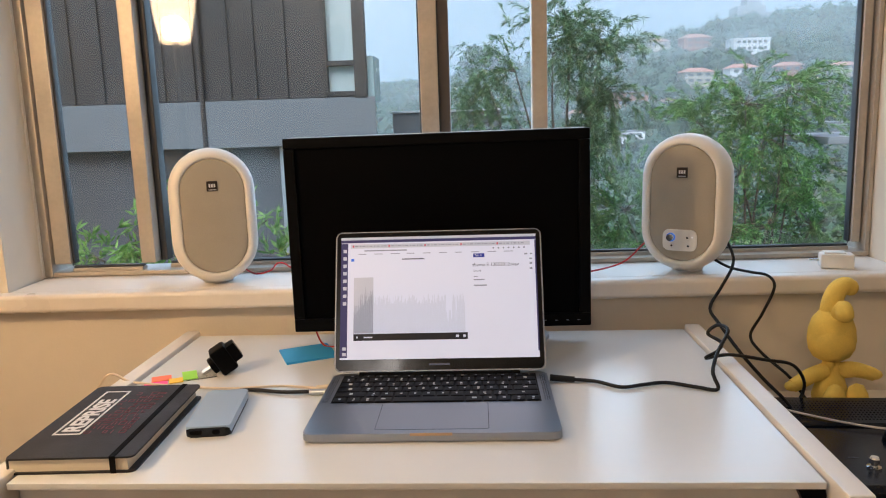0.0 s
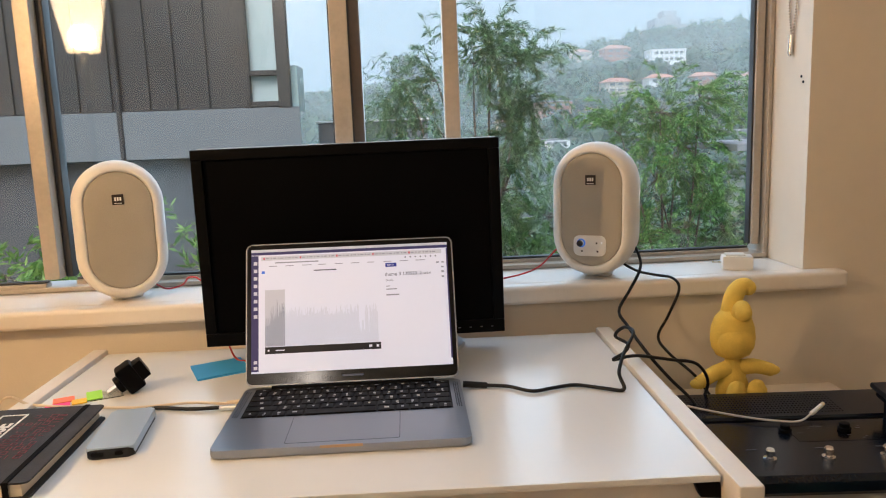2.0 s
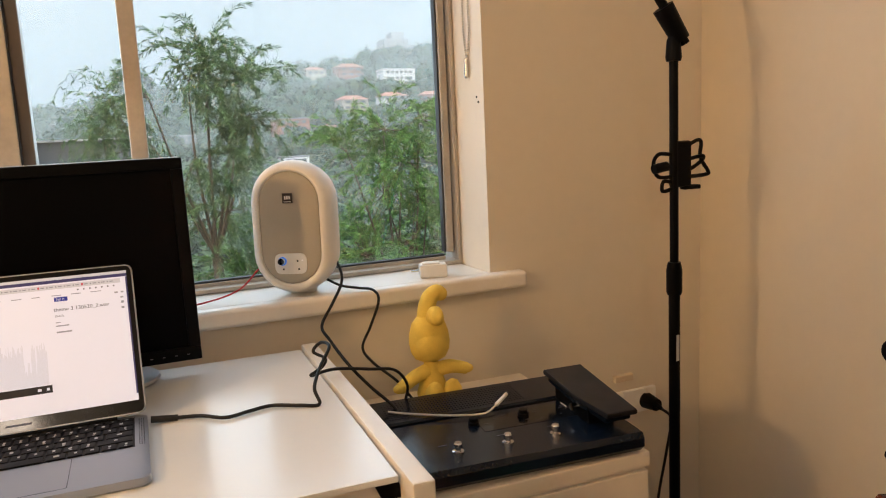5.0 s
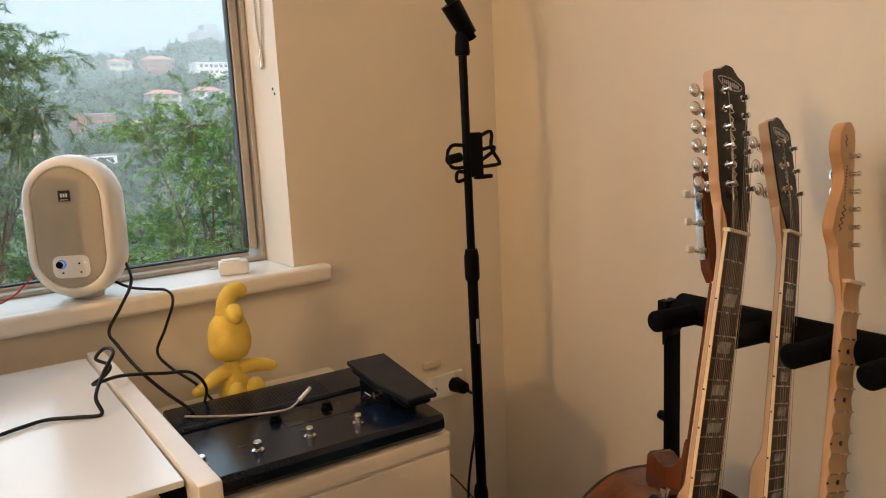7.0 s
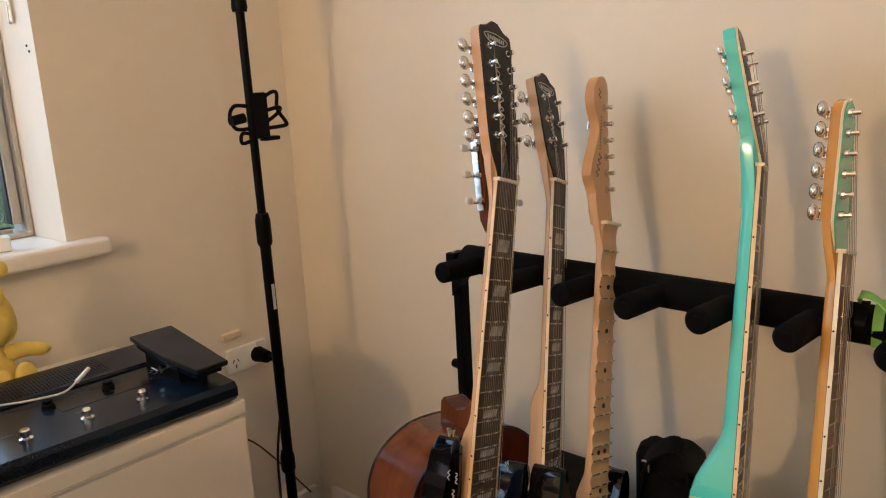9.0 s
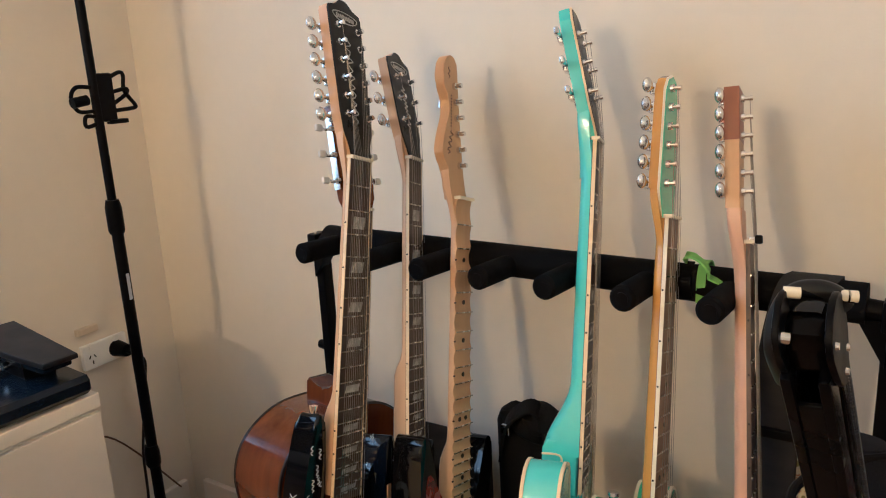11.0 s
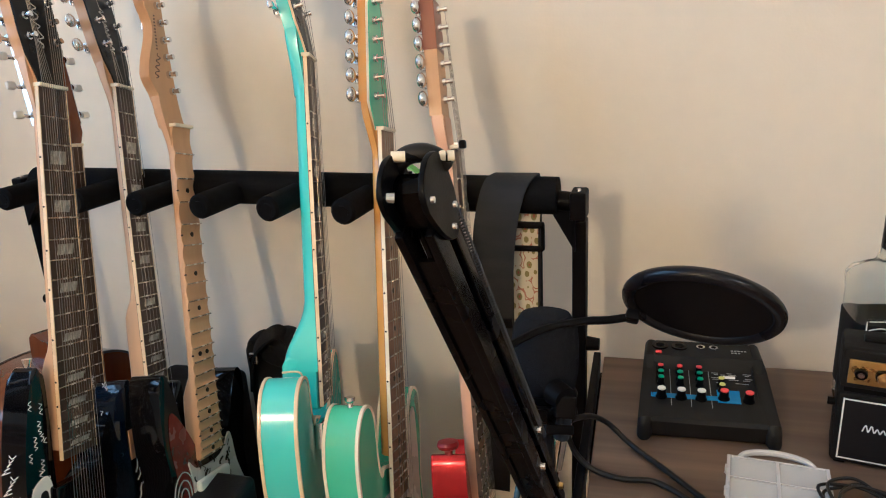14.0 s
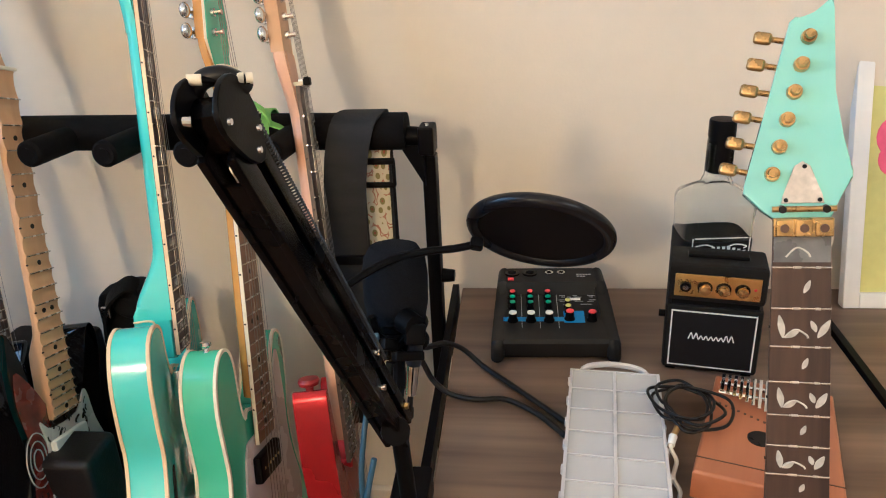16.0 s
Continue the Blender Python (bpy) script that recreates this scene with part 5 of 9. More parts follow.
def crown_head(g, rows3, top, metal, tilt, wn, label):
    """A dark-faced headstock with a peaked top and rows of machine heads on both sides."""
    out = [(-0.0205, 0.0), (-0.0225, 0.012), (-0.031, 0.034), (-0.0335, 0.06), (-0.0365, top - 0.020), (-0.0345, top - 0.014), (-0.020, top - 0.010), (-0.008, top - 0.001), (0, top), (0.008, top - 0.001), (0.020, top - 0.010), (0.0345, top - 0.014), (0.0365, top - 0.020), (0.0335, 0.06), (0.031, 0.034), (0.0225, 0.012), (0.0205, 0.0)]
    b = bmesh_new(); flat(b, out, -0.016, -0.002, 0.0008, tilt)
    part("headstock", b, MAPLE, g, label)
    b = bmesh_new(); flat(b, [(y * 0.985, z) for y, z in out], -0.002, 0.0004, 0, tilt)
    part("face_veneer", b, EBONY, g, "black face veneer with silver marks")
    b = bmesh_new()
    tube(b, [tilt @ Vector((0.0006, y, top - d)) for y, d in ((-0.026, 0.022), (0.0, 0.018), (0.026, 0.022), (0.020, 0.030), (0.0, 0.033), (-0.020, 0.030))], 0.0008, 4, 5, closed=True)
    part("face_badge", b, SILVERINK, g, "winged silver badge")
    for i in range(9):
        b = bmesh_new(); box(b, (0.0006, -0.018 + 0.0045 * i, top - 0.0255), (0.0005, 0.0028, 0.0056 if i % 3 else 0.0072), 0, tilt)
        part("badge_stroke", b, SILVERINK, g)
    random.seed(9)
    zig = [(0.0055 * math.sin(k * 2.4) + 0.002 * math.sin(k * 5.1), 0.046 + k * (top - 0.10) / 26) for k in range(27)]
    b = bmesh_new(); tube(b, [tilt @ Vector((0.0006, y, z)) for y, z in zig], 0.0008, 4, 3)
    part("script_stroke", b, SILVERINK, g, "silver signature")
    posts = []
    for s in (-1, 1):
        for z in rows3:
            tuner(g, s * 0.0215, z, s, metal, "", tilt)
            posts.append((s * 0.0215, z))
    posts = sorted([p for p in posts if p[0] < 0], key=lambda p: p[1]) + sorted([p for p in posts if p[0] > 0], key=lambda p: -p[1])
    head_strings(g, posts, wn, tilt)


# dark body outline with two horns
HORNED = closed([(-0.030, -0.002), (-0.052, 0.012), (-0.070, 0.060), (-0.092, 0.075), (-0.112, 0.055), (-0.118, 0.0), (-0.108, -0.06), (-0.122, -0.13), (-0.150, -0.20), (-0.150, -0.27), (-0.10, -0.325), (0, -0.335),
                 (0.10, -0.325), (0.150, -0.27), (0.148, -0.20), (0.118, -0.13), (0.104, -0.06), (0.108, -0.01), (0.112, 0.030), (0.098, 0.042), (0.075, 0.020), (0.052, -0.020), (0.030, -0.030)], 4)

# twelve-string
SLENDER = closed([(-0.030, -0.050), (-0.038, -0.020), (-0.042, 0.060), (-0.047, 0.108), (-0.058, 0.118), (-0.072, 0.098), (-0.086, 0.040), (-0.092, -0.020), (-0.090, -0.070), (-0.105, -0.130), (-0.128, -0.200), (-0.128, -0.270), (-0.090, -0.325), (0, -0.335),
                  (0.10, -0.325), (0.140, -0.27), (0.136, -0.20), (0.108, -0.13), (0.094, -0.06), (0.098, -0.01), (0.098, 0.030), (0.084, 0.042), (0.062, 0.020), (0.046, -0.020), (0.030, -0.040)], 4)
g = thing("electric_guitar", "black twelve-string electric guitar with block inlays, leaning on the rack", "electric guitar", guitar_pose((0.961, 0.555, 0.952), (0.269, 0.065, 0.961), 91.5), "guitars on the rack")
TB = pose(0, 0, 0.004, 0, -11, 0)
neck_parts(g, 0.44, 0.046, 0.060, ROSE, MAPLE, 0.628, 22, "block", CREAMB, 0.452, thick=0.0185, n_strings=12, heel=(0.305, 0.010, 0.045))
neck_join(g, MAPLE, (-0.0225, -0.0085, -0.0305, 0.0305, 0.036), (0.0462, 0.0175, -0.040))
crown_head(g, [0.056 + 0.0248 * i for i in range(6)], 0.221, CHROME, TB, 0.046, "maple headstock")
body_parts(g, shifted(SLENDER, -0.452, 0.86), 0.034, BLK_LAC, -0.010, None, 0.0085)
random.seed(21)
b = bmesh_new()
for i in range(34):
    y, z = random.choice((-1, -1, 1)) * random.uniform(0.042, 0.070), -0.47 + random.uniform(-0.16, 0.09)
    p = [(-0.0093, y + 0.0026 * math.sin(k * 2.2 + i), z + 0.0020 * k) for k in range(random.randint(4, 9))]
    tube(b, p, 0.00045, 5, 4)
    zz = -0.40 - 0.005 * i
    tube(b, [(-0.020 - 0.004 * (i % 5), -0.0795, zz - 0.03), (-0.026 - 0.004 * (i % 5), -0.0797, zz - 0.034), (-0.030, -0.0797, zz - 0.03)], 0.0006, 4, 3)
tagged(part("scribble_ink", b, WHITE_PL, g, "white scribbled lines on the body"), kind="stuff")
b = bmesh_new(); flat(b, closed([(-0.070, -0.475), (-0.047, -0.465), (-0.040, -0.490), (-0.055, -0.520), (-0.073, -0.505)], 5), -0.0102, -0.0086, 0.0006)
part("pick_badge", b, WHITE_PL, g, "white pick-shaped badge")
b = bmesh_new(); flat(b, closed([(-0.060, -0.485), (-0.050, -0.482), (-0.048, -0.500), (-0.056, -0.508)], 4), -0.0086, -0.0080)
part("badge_spot", b, EBONY, g)
b = bmesh_new(); cyl(b, (-0.026, -0.046, -0.336), (-0.026, -0.046, -0.324), 0.0035, 0.006, 12)
part("strap_button", b, CHROME, g)
for zz in (-0.50, -0.575):
    b = bmesh_new(); box(b, (-0.006, 0, zz), (0.016, 0.090, 0.040), 0.003)
    part("pickup", b, BLACK_GLOSS, g)
b = bmesh_new(); box(b, (-0.003, 0, -0.635), (0.016, 0.09, 0.016), 0.003)
part("bridge", b, CHROME, g)

# six-string, same make
g = thing("electric_guitar", "blue-black six-string electric guitar with block inlays, leaning on the rack", "electric guitar", guitar_pose((1.112, 0.570, 0.931), (0.268, 0.119, 0.956), 98), "guitars on the rack")
neck_parts(g, 0.43, 0.043, 0.056, ROSE, MAPLE, 0.628, 22, "block", CREAMB, 0.452, thick=0.0185, heel=(0.285, 0.011, 0.045))
neck_join(g, MAPLE, (-0.0225, -0.0085, -0.0305, 0.0305, 0.036), (0.0432, 0.0175, -0.040))
crown_head(g, [0.056, 0.090, 0.124], 0.168, CHROME, TB, 0.043, "maple headstock")
body_parts(g, shifted(HORNED, -0.478, 0.66, 0.80), 0.042, BLUE_LAC, -0.012, None, 0.0195)
b = bmesh_new()
for i in range(12):
    y, z = random.uniform(-0.070, -0.036), -0.470 + random.uniform(-0.10, 0.04)
    tube(b, [(-0.0113, y + 0.004 * k + random.uniform(-0.004, 0.004), z + 0.007 * k) for k in range(4)], 0.0008, 5, 4)
tagged(part("scribble_ink", b, WHITE_PL, g, "white scribbled lines on the body"), kind="stuff")
b = bmesh_new(); box(b, (-0.0115, -0.068, -0.49), (0.002, 0.010, 0.040), 0.0006)
part("worn_patch", b, MAPLE, g, "bare wood patch")
for zz in (-0.48, -0.555):
    b = bmesh_new(); box(b, (-0.006, 0, zz), (0.016, 0.088, 0.038), 0.003)
    part("pickup", b, CHROME, g)
b = bmesh_new(); box(b, (-0.003, 0, -0.630), (0.016, 0.09, 0.016), 0.003)
part("bridge", b, CHROME, g)

# scalloped maple neck
g = thing("electric_guitar", "electric guitar with scalloped maple neck and painted dark body", "electric guitar", guitar_pose((1.094, 0.474, 0.878), (0.268, 0.100, 0.957), 92), "guitars on the rack")
neck_parts(g, 0.46, 0.043, 0.057, MAPLE, MAPLE, 0.648, 21, "dot", None, 0.462, thick=0.0195, scallop=True, n_strings=0, heel=(0.335, 0.010, 0.045))
neck_join(g, MAPLE, (-0.0235, -0.0085, -0.0355, 0.0080, 0.044), (0.0432, 0.0185, -0.042))
HS = closed([(-0.0210, 0.0), (-0.0250, 0.018), (-0.0370, 0.044), (-0.0505, 0.060), (-0.0520, 0.068), (-0.0475, 0.088), (-0.0380, 0.112), (-0.0345, 0.128), (-0.0375, 0.144), (-0.0485, 0.158), (-0.0515, 0.172), (-0.0510, 0.186), (-0.0430, 0.200), (-0.0300, 0.206), (-0.0190, 0.203), (-0.0120, 0.192),
             (-0.0110, 0.180), (-0.0080, 0.150), (-0.0010, 0.100), (0.0080, 0.045), (0.0160, 0.015), (0.0210, 0.0), (0.0, -0.001)], 3)
b = bmesh_new(); flat(b, HS, -0.0235, -0.0090, 0.0016)
part("headstock", b, MAPLE, g, "bare maple headstock")
posts = []
for i in range(6):
    y, z = -0.0215 + 0.0036 * (5 - i), 0.050 + 0.0225 * i
    tuner(g, y, z, 1, CHROME, "", Matrix.Translation((-0.0090, 0, 0))); posts.append((y, z))
random.seed(2)
b = bmesh_new(); tube(b, [(-0.0088, -0.036 + 0.0048 * math.sin(k * 1.9) + 0.0008 * k, 0.064 + 0.0026 * k) for k in range(14)], 0.0008, 4, 4)
part("script_stroke", b, DARKINK, g, "dark script mark")
for k in range(11):
    b = bmesh_new(); box(b, (-0.0089, -0.0285, 0.104 + 0.0044 * k), (0.0003, 0.0034, 0.0022))
    part("print_bar", b, DARKINK, g)
b = bmesh_new(); tube(b, [(-0.0088, -0.036 + 0.003 * math.sin(k * 2.1), 0.172 + 0.0026 * k) for k in range(7)], 0.0006, 4, 4)
part("script_stroke", b, DARKINK, g)
STRATB = closed([(-0.030, -0.02), (-0.055, -0.03), (-0.080, 0.040), (-0.105, 0.085), (-0.128, 0.075), (-0.130, 0.0), (-0.112, -0.07), (-0.125, -0.14), (-0.158, -0.20), (-0.160, -0.27), (-0.11, -0.32), (0, -0.335), (0.11, -0.32), (0.160, -0.27), (0.150, -0.20), (0.115, -0.13), (0.105, -0.06), (0.118, 0.01), (0.115, 0.050), (0.095, 0.050), (0.065, -0.02), (0.040, -0.045), (0.030, -0.05)], 4)
body_parts(g, shifted(STRATB, -0.415, 0.75), 0.044, BLK_LAC, -0.012, None, 0.0165)
b = bmesh_new(); flat(b, shifted(closed([(-0.030, -0.05), (-0.10, 0.02), (-0.115, -0.02), (-0.100, -0.08), (-0.11, -0.14), (-0.14, -0.21), (-0.10, -0.24), (-0.05, -0.16), (-0.045, -0.09)], 5), -0.40, 0.74), -0.0122, -0.0114)
part("painted_art", b, REDART, g, "dark red painted artwork")
for k, rr in enumerate((0.030, 0.021, 0.012)):
    b = bmesh_new(); tube(b, [(-0.0110, -0.064 + rr * math.cos(i * math.pi / 4) * 0.8, -0.50 + rr * math.sin(i * math.pi / 4) * 1.2) for i in range(8)], 0.0009, 5, 4, closed=True)
    part("painted_ring", b, SILVERINK, g)
b = bmesh_new(); flat(b, shifted(closed([(-0.050, -0.06), (-0.042, -0.10), (-0.044, -0.20), (0.05, -0.21), (0.11, -0.18), (0.075, -0.10), (0.06, -0.05), (0.032, -0.075), (-0.030, -0.075)], 5), -0.395), -0.0115, -0.0092, 0.0005)
part("pickguard", b, PGUARD, g, "off-white pickguard with scribbles")
random.seed(33)
b = bmesh_new()
for i in range(70):
    y, z = random.uniform(-0.043, 0.055), random.uniform(-0.590, -0.462)
    tube(b, [(-0.0090, y + random.uniform(-0.005, 0.005), z + 0.004 * k) for k in range(3)], random.choice((0.0007, 0.0013, 0.0019)), 4, 3)
tagged(part("pickguard_ink", b, EBONY, g, "black inked scribbles"), kind="stuff")
for zz in (-0.495, -0.55, -0.605):
    b = bmesh_new(); box(b, (-0.005, 0, zz), (0.010, 0.078, 0.020), 0.004)
    part("pickup", b, WHITE_PL, g)
b = bmesh_new(); box(b, (-0.004, 0, -0.655), (0.014, 0.08, 0.030), 0.003)
part("bridge", b, CHROME, g)

# surf green semi-hollow
g = thing("electric_guitar", "surf-green semi-hollow electric guitar with cream binding, on the rack", "electric guitar", guitar_pose((1.098, 0.273, 0.964), (0.269, 0.058, 0.961), 102), "guitars on the rack")
neck_parts(g, 0.40, 0.043, 0.056, ROSE, SURF, 0.628, 21, "block", CREAMB, 0.445, thick=0.0225, heel=(0.308, 0.031, 0.092))
neck_join(g, SURF, (-0.0260, -0.0095, -0.0310, 0.0310, 0.036), (0.0432, 0.0228, -0.048))
TG = pose(0, 0, 0.004, 0, -13, 0)
out = [(-0.021, 0.0), (-0.024, 0.018), (-0.034, 0.040), (-0.037, 0.10), (-0.041, 0.150), (-0.030, 0.168), (0, 0.172), (0.030, 0.168), (0.041, 0.150), (0.037, 0.10), (0.034, 0.040), (0.024, 0.018), (0.021, 0.0)]
b = bmesh_new(); flat(b, out, -0.017, -0.002, 0.002, TG)
part("headstock", b, SURF, g, "green lacquered headstock")
b = bmesh_new(); flat(b, out, -0.0022, 0.0006, 0.0003, TG)
part("face_veneer", b, CREAMB, g, "cream-edged face")
b = bmesh_new(); flat(b, [(y * 0.93, z * 0.985) for y, z in out], 0.0004, 0.0012, 0, TG)
part("face", b, EBONY, g)
posts = []
for s in (-1, 1):
    for z in (0.058, 0.096, 0.134):
        tuner(g, s * 0.022, z, s, CHROME, "long", TG); posts.append((s * 0.022, z))
head_strings(g, posts[:3] + posts[5:2:-1], 0.043, TG)
SEMI = closed([(-0.032, -0.045), (-0.046, -0.052), (-0.060, -0.030), (-0.072, 0.008), (-0.100, 0.018), (-0.132, 0.004), (-0.146, -0.040), (-0.138, -0.095), (-0.128, -0.135), (-0.140, -0.190), (-0.178, -0.26), (-0.175, -0.34), (-0.11, -0.40), (0, -0.415), (0.11, -0.40), (0.175, -0.34), (0.178, -0.26), (0.140, -0.19), (0.126, -0.135), (0.132, -0.09), (0.134, -0.04), (0.118, 0.008), (0.098, 0.012), (0.078, -0.01), (0.058, -0.045), (0.040, -0.06), (0.030, -0.062)], 4)
body_parts(g, shifted(SEMI, -0.412, 0.86), 0.046, SURF, -0.010, CREAMB)
b = bmesh_new(); prism(b, [(-0.046, -0.380), (-0.0525, -0.392), (-0.0535, -0.45), (-0.006, -0.45), (-0.006, -0.380)], -0.0262, 0.0262, 0.004, Matrix(((1, 0, 0, 0), (0, 0, 1, 0), (0, 1, 0, 0), (0, 0, 0, 1))), 4)
part("neck_heel", b, SURF, g, "green carved heel")
b = bmesh_new(); tube(b, [(-0.052, -0.0266, -0.400), (-0.030, -0.0266, -0.400), (-0.026, -0.0266, -0.412), (-0.028, -0.0266, -0.440), (-0.040, -0.0266, -0.455)], 0.0013, 6, 5)
part("heel_line", b, CREAMB, g)
b = bmesh_new(); flat(b, shifted(closed([(-0.090, -0.18), (-0.080, -0.175), (-0.085, -0.22), (-0.100, -0.27), (-0.110, -0.275), (-0.098, -0.23)], 4), -0.395), -0.0098, -0.0090)
part("sound_hole", b, EBONY, g, "dark sound hole")
for zz in (-0.48, -0.58):
    b = bmesh_new(); box(b, (-0.004, 0, zz), (0.012, 0.085, 0.036), 0.003)
    part("pickup", b, CHROME, g)
b = bmesh_new(); box(b, (-0.002, 0, -0.632), (0.014, 0.09, 0.016), 0.003)
part("bridge", b, CHROME, g)

# sea green with pale pickguard
g = thing("electric_guitar", "sea-green electric guitar with amber neck and pale pickguard", "electric guitar", guitar_pose((1.078, 0.170, 0.874), (0.269, 0.051, 0.962), 88), "guitars on the rack")
neck_parts(g, 0.41, 0.042, 0.056, ROAST, AMBER, 0.648, 21, "dot", BONE, 0.472, thick=0.0205)
TH = [(-0.0215, 0.0), (-0.0260, 0.010), (-0.0330, 0.024), (-0.0372, 0.034), (-0.0362, 0.046), (-0.0300, 0.155), (-0.0205, 0.170), (-0.006, 0.176), (0.008, 0.170), (0.0150, 0.152), (0.0155, 0.125), (0.0175, 0.085), (0.0235, 0.055), (0.0225, 0.030), (0.0208, 0.0)]
b = bmesh_new(); flat(b, TH[3:13], -0.0215, -0.0105, 0.0014)
part("headstock", b, AMBER, g, "amber maple headstock")
neck_join(g, AMBER, (-0.0212, -0.0105, -0.0368, 0.0225, 0.035), (0.0422, 0.0178, -0.042))
b = bmesh_new(); flat(b, TH, -0.0105, -0.0076, 0.0)
part("face_edge", b, BONE, g, "cream edge")
b = bmesh_new(); flat(b, [(y * 0.97, z * 0.99) for y, z in TH], -0.0076, -0.0064, 0.0)
part("face_veneer", b, SEAF, g, "green lacquered face")
posts = []
for i in range(6):
    y, z = -0.0165 - 0.0010 * (2.5 - i), 0.042 + 0.0232 * i
    tuner(g, y, z, -1, CHROME, "", Matrix.Translation((-0.0065, 0, 0))); posts.append((y, z))
head_strings(g, posts, 0.042, None, 0.002)
TELE = closed([(-0.031, -0.052), (-0.044, -0.060), (-0.056, -0.035), (-0.064, 0.016), (-0.080, 0.038), (-0.104, 0.036), (-0.122, 0.010), (-0.126, -0.030), (-0.116, -0.080), (-0.110, -0.12), (-0.124, -0.175), (-0.158, -0.24), (-0.160, -0.31), (-0.11, -0.365), (0, -0.38), (0.11, -0.365), (0.160, -0.31), (0.156, -0.24), (0.122, -0.17), (0.108, -0.11), (0.112, -0.05), (0.108, 0.005), (0.088, 0.022), (0.070, 0.006), (0.052, -0.050), (0.038, -0.066), (0.030, -0.066)], 4)
body_parts(g, shifted(TELE, -0.372, 0.88), 0.045, SEAF, -0.010, BONE)
b = bmesh_new(); flat(b, shifted(closed([(-0.030, -0.09), (-0.050, -0.10), (-0.062, -0.16), (-0.075, -0.23), (-0.060, -0.27), (0, -0.28), (0.10, -0.27), (0.128, -0.22), (0.098, -0.14), (0.090, -0.06), (0.080, -0.005), (0.066, -0.02), (0.050, -0.070), (0.034, -0.088)], 4), -0.372), -0.0098, -0.0072, 0.0005)
part("pickguard", b, PGUARD, g, "pale pinkish pickguard")
b = bmesh_new(); box(b, (-0.003, 0, -0.505), (0.012, 0.072, 0.036), 0.003)
part("pickup", b, BLACK, g, "black pickup")
b = bmesh_new()
for i in range(6):
    cyl(b, (0.002, (i - 2.5) * 0.0095, -0.505), (0.0036, (i - 2.5) * 0.0095, -0.505), 0.0022, 0.0022, 8)
part("pole_pieces", b, BRASS, g)
b = bmesh_new(); box(b, (-0.003, 0, -0.640), (0.012, 0.085, 0.06), 0.003)
part("bridge", b, CHROME, g)
b = bmesh_new(); lathe(b, [(0.006, 0), (0.0035, 0.004), (0.0035, 0.008), (0.0065, 0.011), (0.0065, 0.015), (0.004, 0.016)], 14, Matrix.Translation((-0.030, -0.082, -0.336)))
part("strap_button", b, CHROME, g)

# pale neck seen from its side, red body
PALE_NECK = wood("pale_neck_wood", (0.62, 0.36, 0.22), (0.50, 0.27, 0.16), 0.35, axis=2, contrast=0.6)
g = thing("electric_guitar", "candy-red electric guitar with a pale natural neck, on the rack", "electric guitar", guitar_pose((1.070, 0.077, 0.852), (0.268, 0.100, 0.957), 94), "guitars on the rack")
neck_parts(g, 0.44, 0.042, 0.056, ROSE, PALE_NECK, 0.648, 22, None, None, 0.47, thick=0.0205)
HB = wood("brown_head_wood", (0.30, 0.10, 0.05), (0.19, 0.06, 0.03), 0.3, axis=2, contrast=0.7)
b = bmesh_new(); flat(b, [(-0.0340, 0.040), (-0.0350, 0.178), (0.008, 0.178), (0.011, 0.10), (0.012, 0.040)], -0.0255, -0.0095, 0.001)
part("headstock", b, MAPLE, g)
neck_join(g, PALE_NECK, (-0.0252, -0.0095, -0.0335, 0.0118, 0.0405), (0.0425, 0.0195, -0.045), "pale carved neck end")
b = bmesh_new(); flat(b, [(-0.0215, 0.002), (-0.0305, 0.040), (0.011, 0.040), (0.0205, 0.002)], -0.0125, -0.0078, 0.001)
part("face_slope", b, PALE_NECK, g)
b = bmesh_new(); flat(b, [(-0.0355, 0.118), (-0.0360, 0.1785), (0.0085, 0.1785), (0.0105, 0.118)], -0.0260, -0.0090, 0.001)
part("head_tip", b, HB, g, "darker brown headstock end")
for i in range(6):
    tuner(g, -0.0150, 0.060 + 0.0215 * i, -1, CHROME, "", Matrix.Translation((-0.0095, 0, 0)))
head_strings(g, [(-0.0150, 0.060 + 0.0215 * i) for i in range(6)], 0.042, None, 0.0)
b = bmesh_new(); box(b, (0.001, 0, 0.004), (0.008, 0.040, 0.008), 0.002)
part("locking_nut", b, CHROME, g, "chrome locking nut")
b = bmesh_new(); box(b, (0.008, -0.010, 0.005), (0.008, 0.011, 0.010), 0.002)
part("lock_clamp", b, BLACK, g)
body_parts(g, shifted(STRATB, -0.452, 0.46), 0.042, CANDY, -0.012, None, 0.0195)
b = bmesh_new(); lathe(b, [(0.006, 0.0), (0.0048, 0.004), (0.0050, 0.012), (0.0120, 0.015), (0.0135, 0.019), (0.0120, 0.023), (0.003, 0.024)], 20, Matrix.Translation((-0.033, -0.050, -0.372)))
part("strap_button", b, mat("red_strap_lock", (0.22, 0.003, 0.006), 0.45, vary=0.15, scale=40), g, "wide red strap button")

# acoustic behind
g = thing("acoustic_guitar", "glossy red-brown acoustic guitar standing behind the electric ones", "acoustic guitar", guitar_pose((1.062, 0.640, 0.858), (0.17, -0.01, 0.985), 84), "guitars on the rack")
neck_parts(g, 0.33, 0.046, 0.058, ROSE, MAHOG, 0.65, 18, None, CREAMB, 0.45)
TA = pose(0, 0, 0.002, 0, -14, 0)
out = [(-0.023, 0.0), (-0.032, 0.018), (-0.036, 0.16), (-0.018, 0.170), (0.018, 0.170), (0.036, 0.16), (0.032, 0.018), (0.023, 0.0)]
b = bmesh_new(); flat(b, out, -0.017, 0, 0.0015, TA)
part("headstock", b, MAHOG, g)
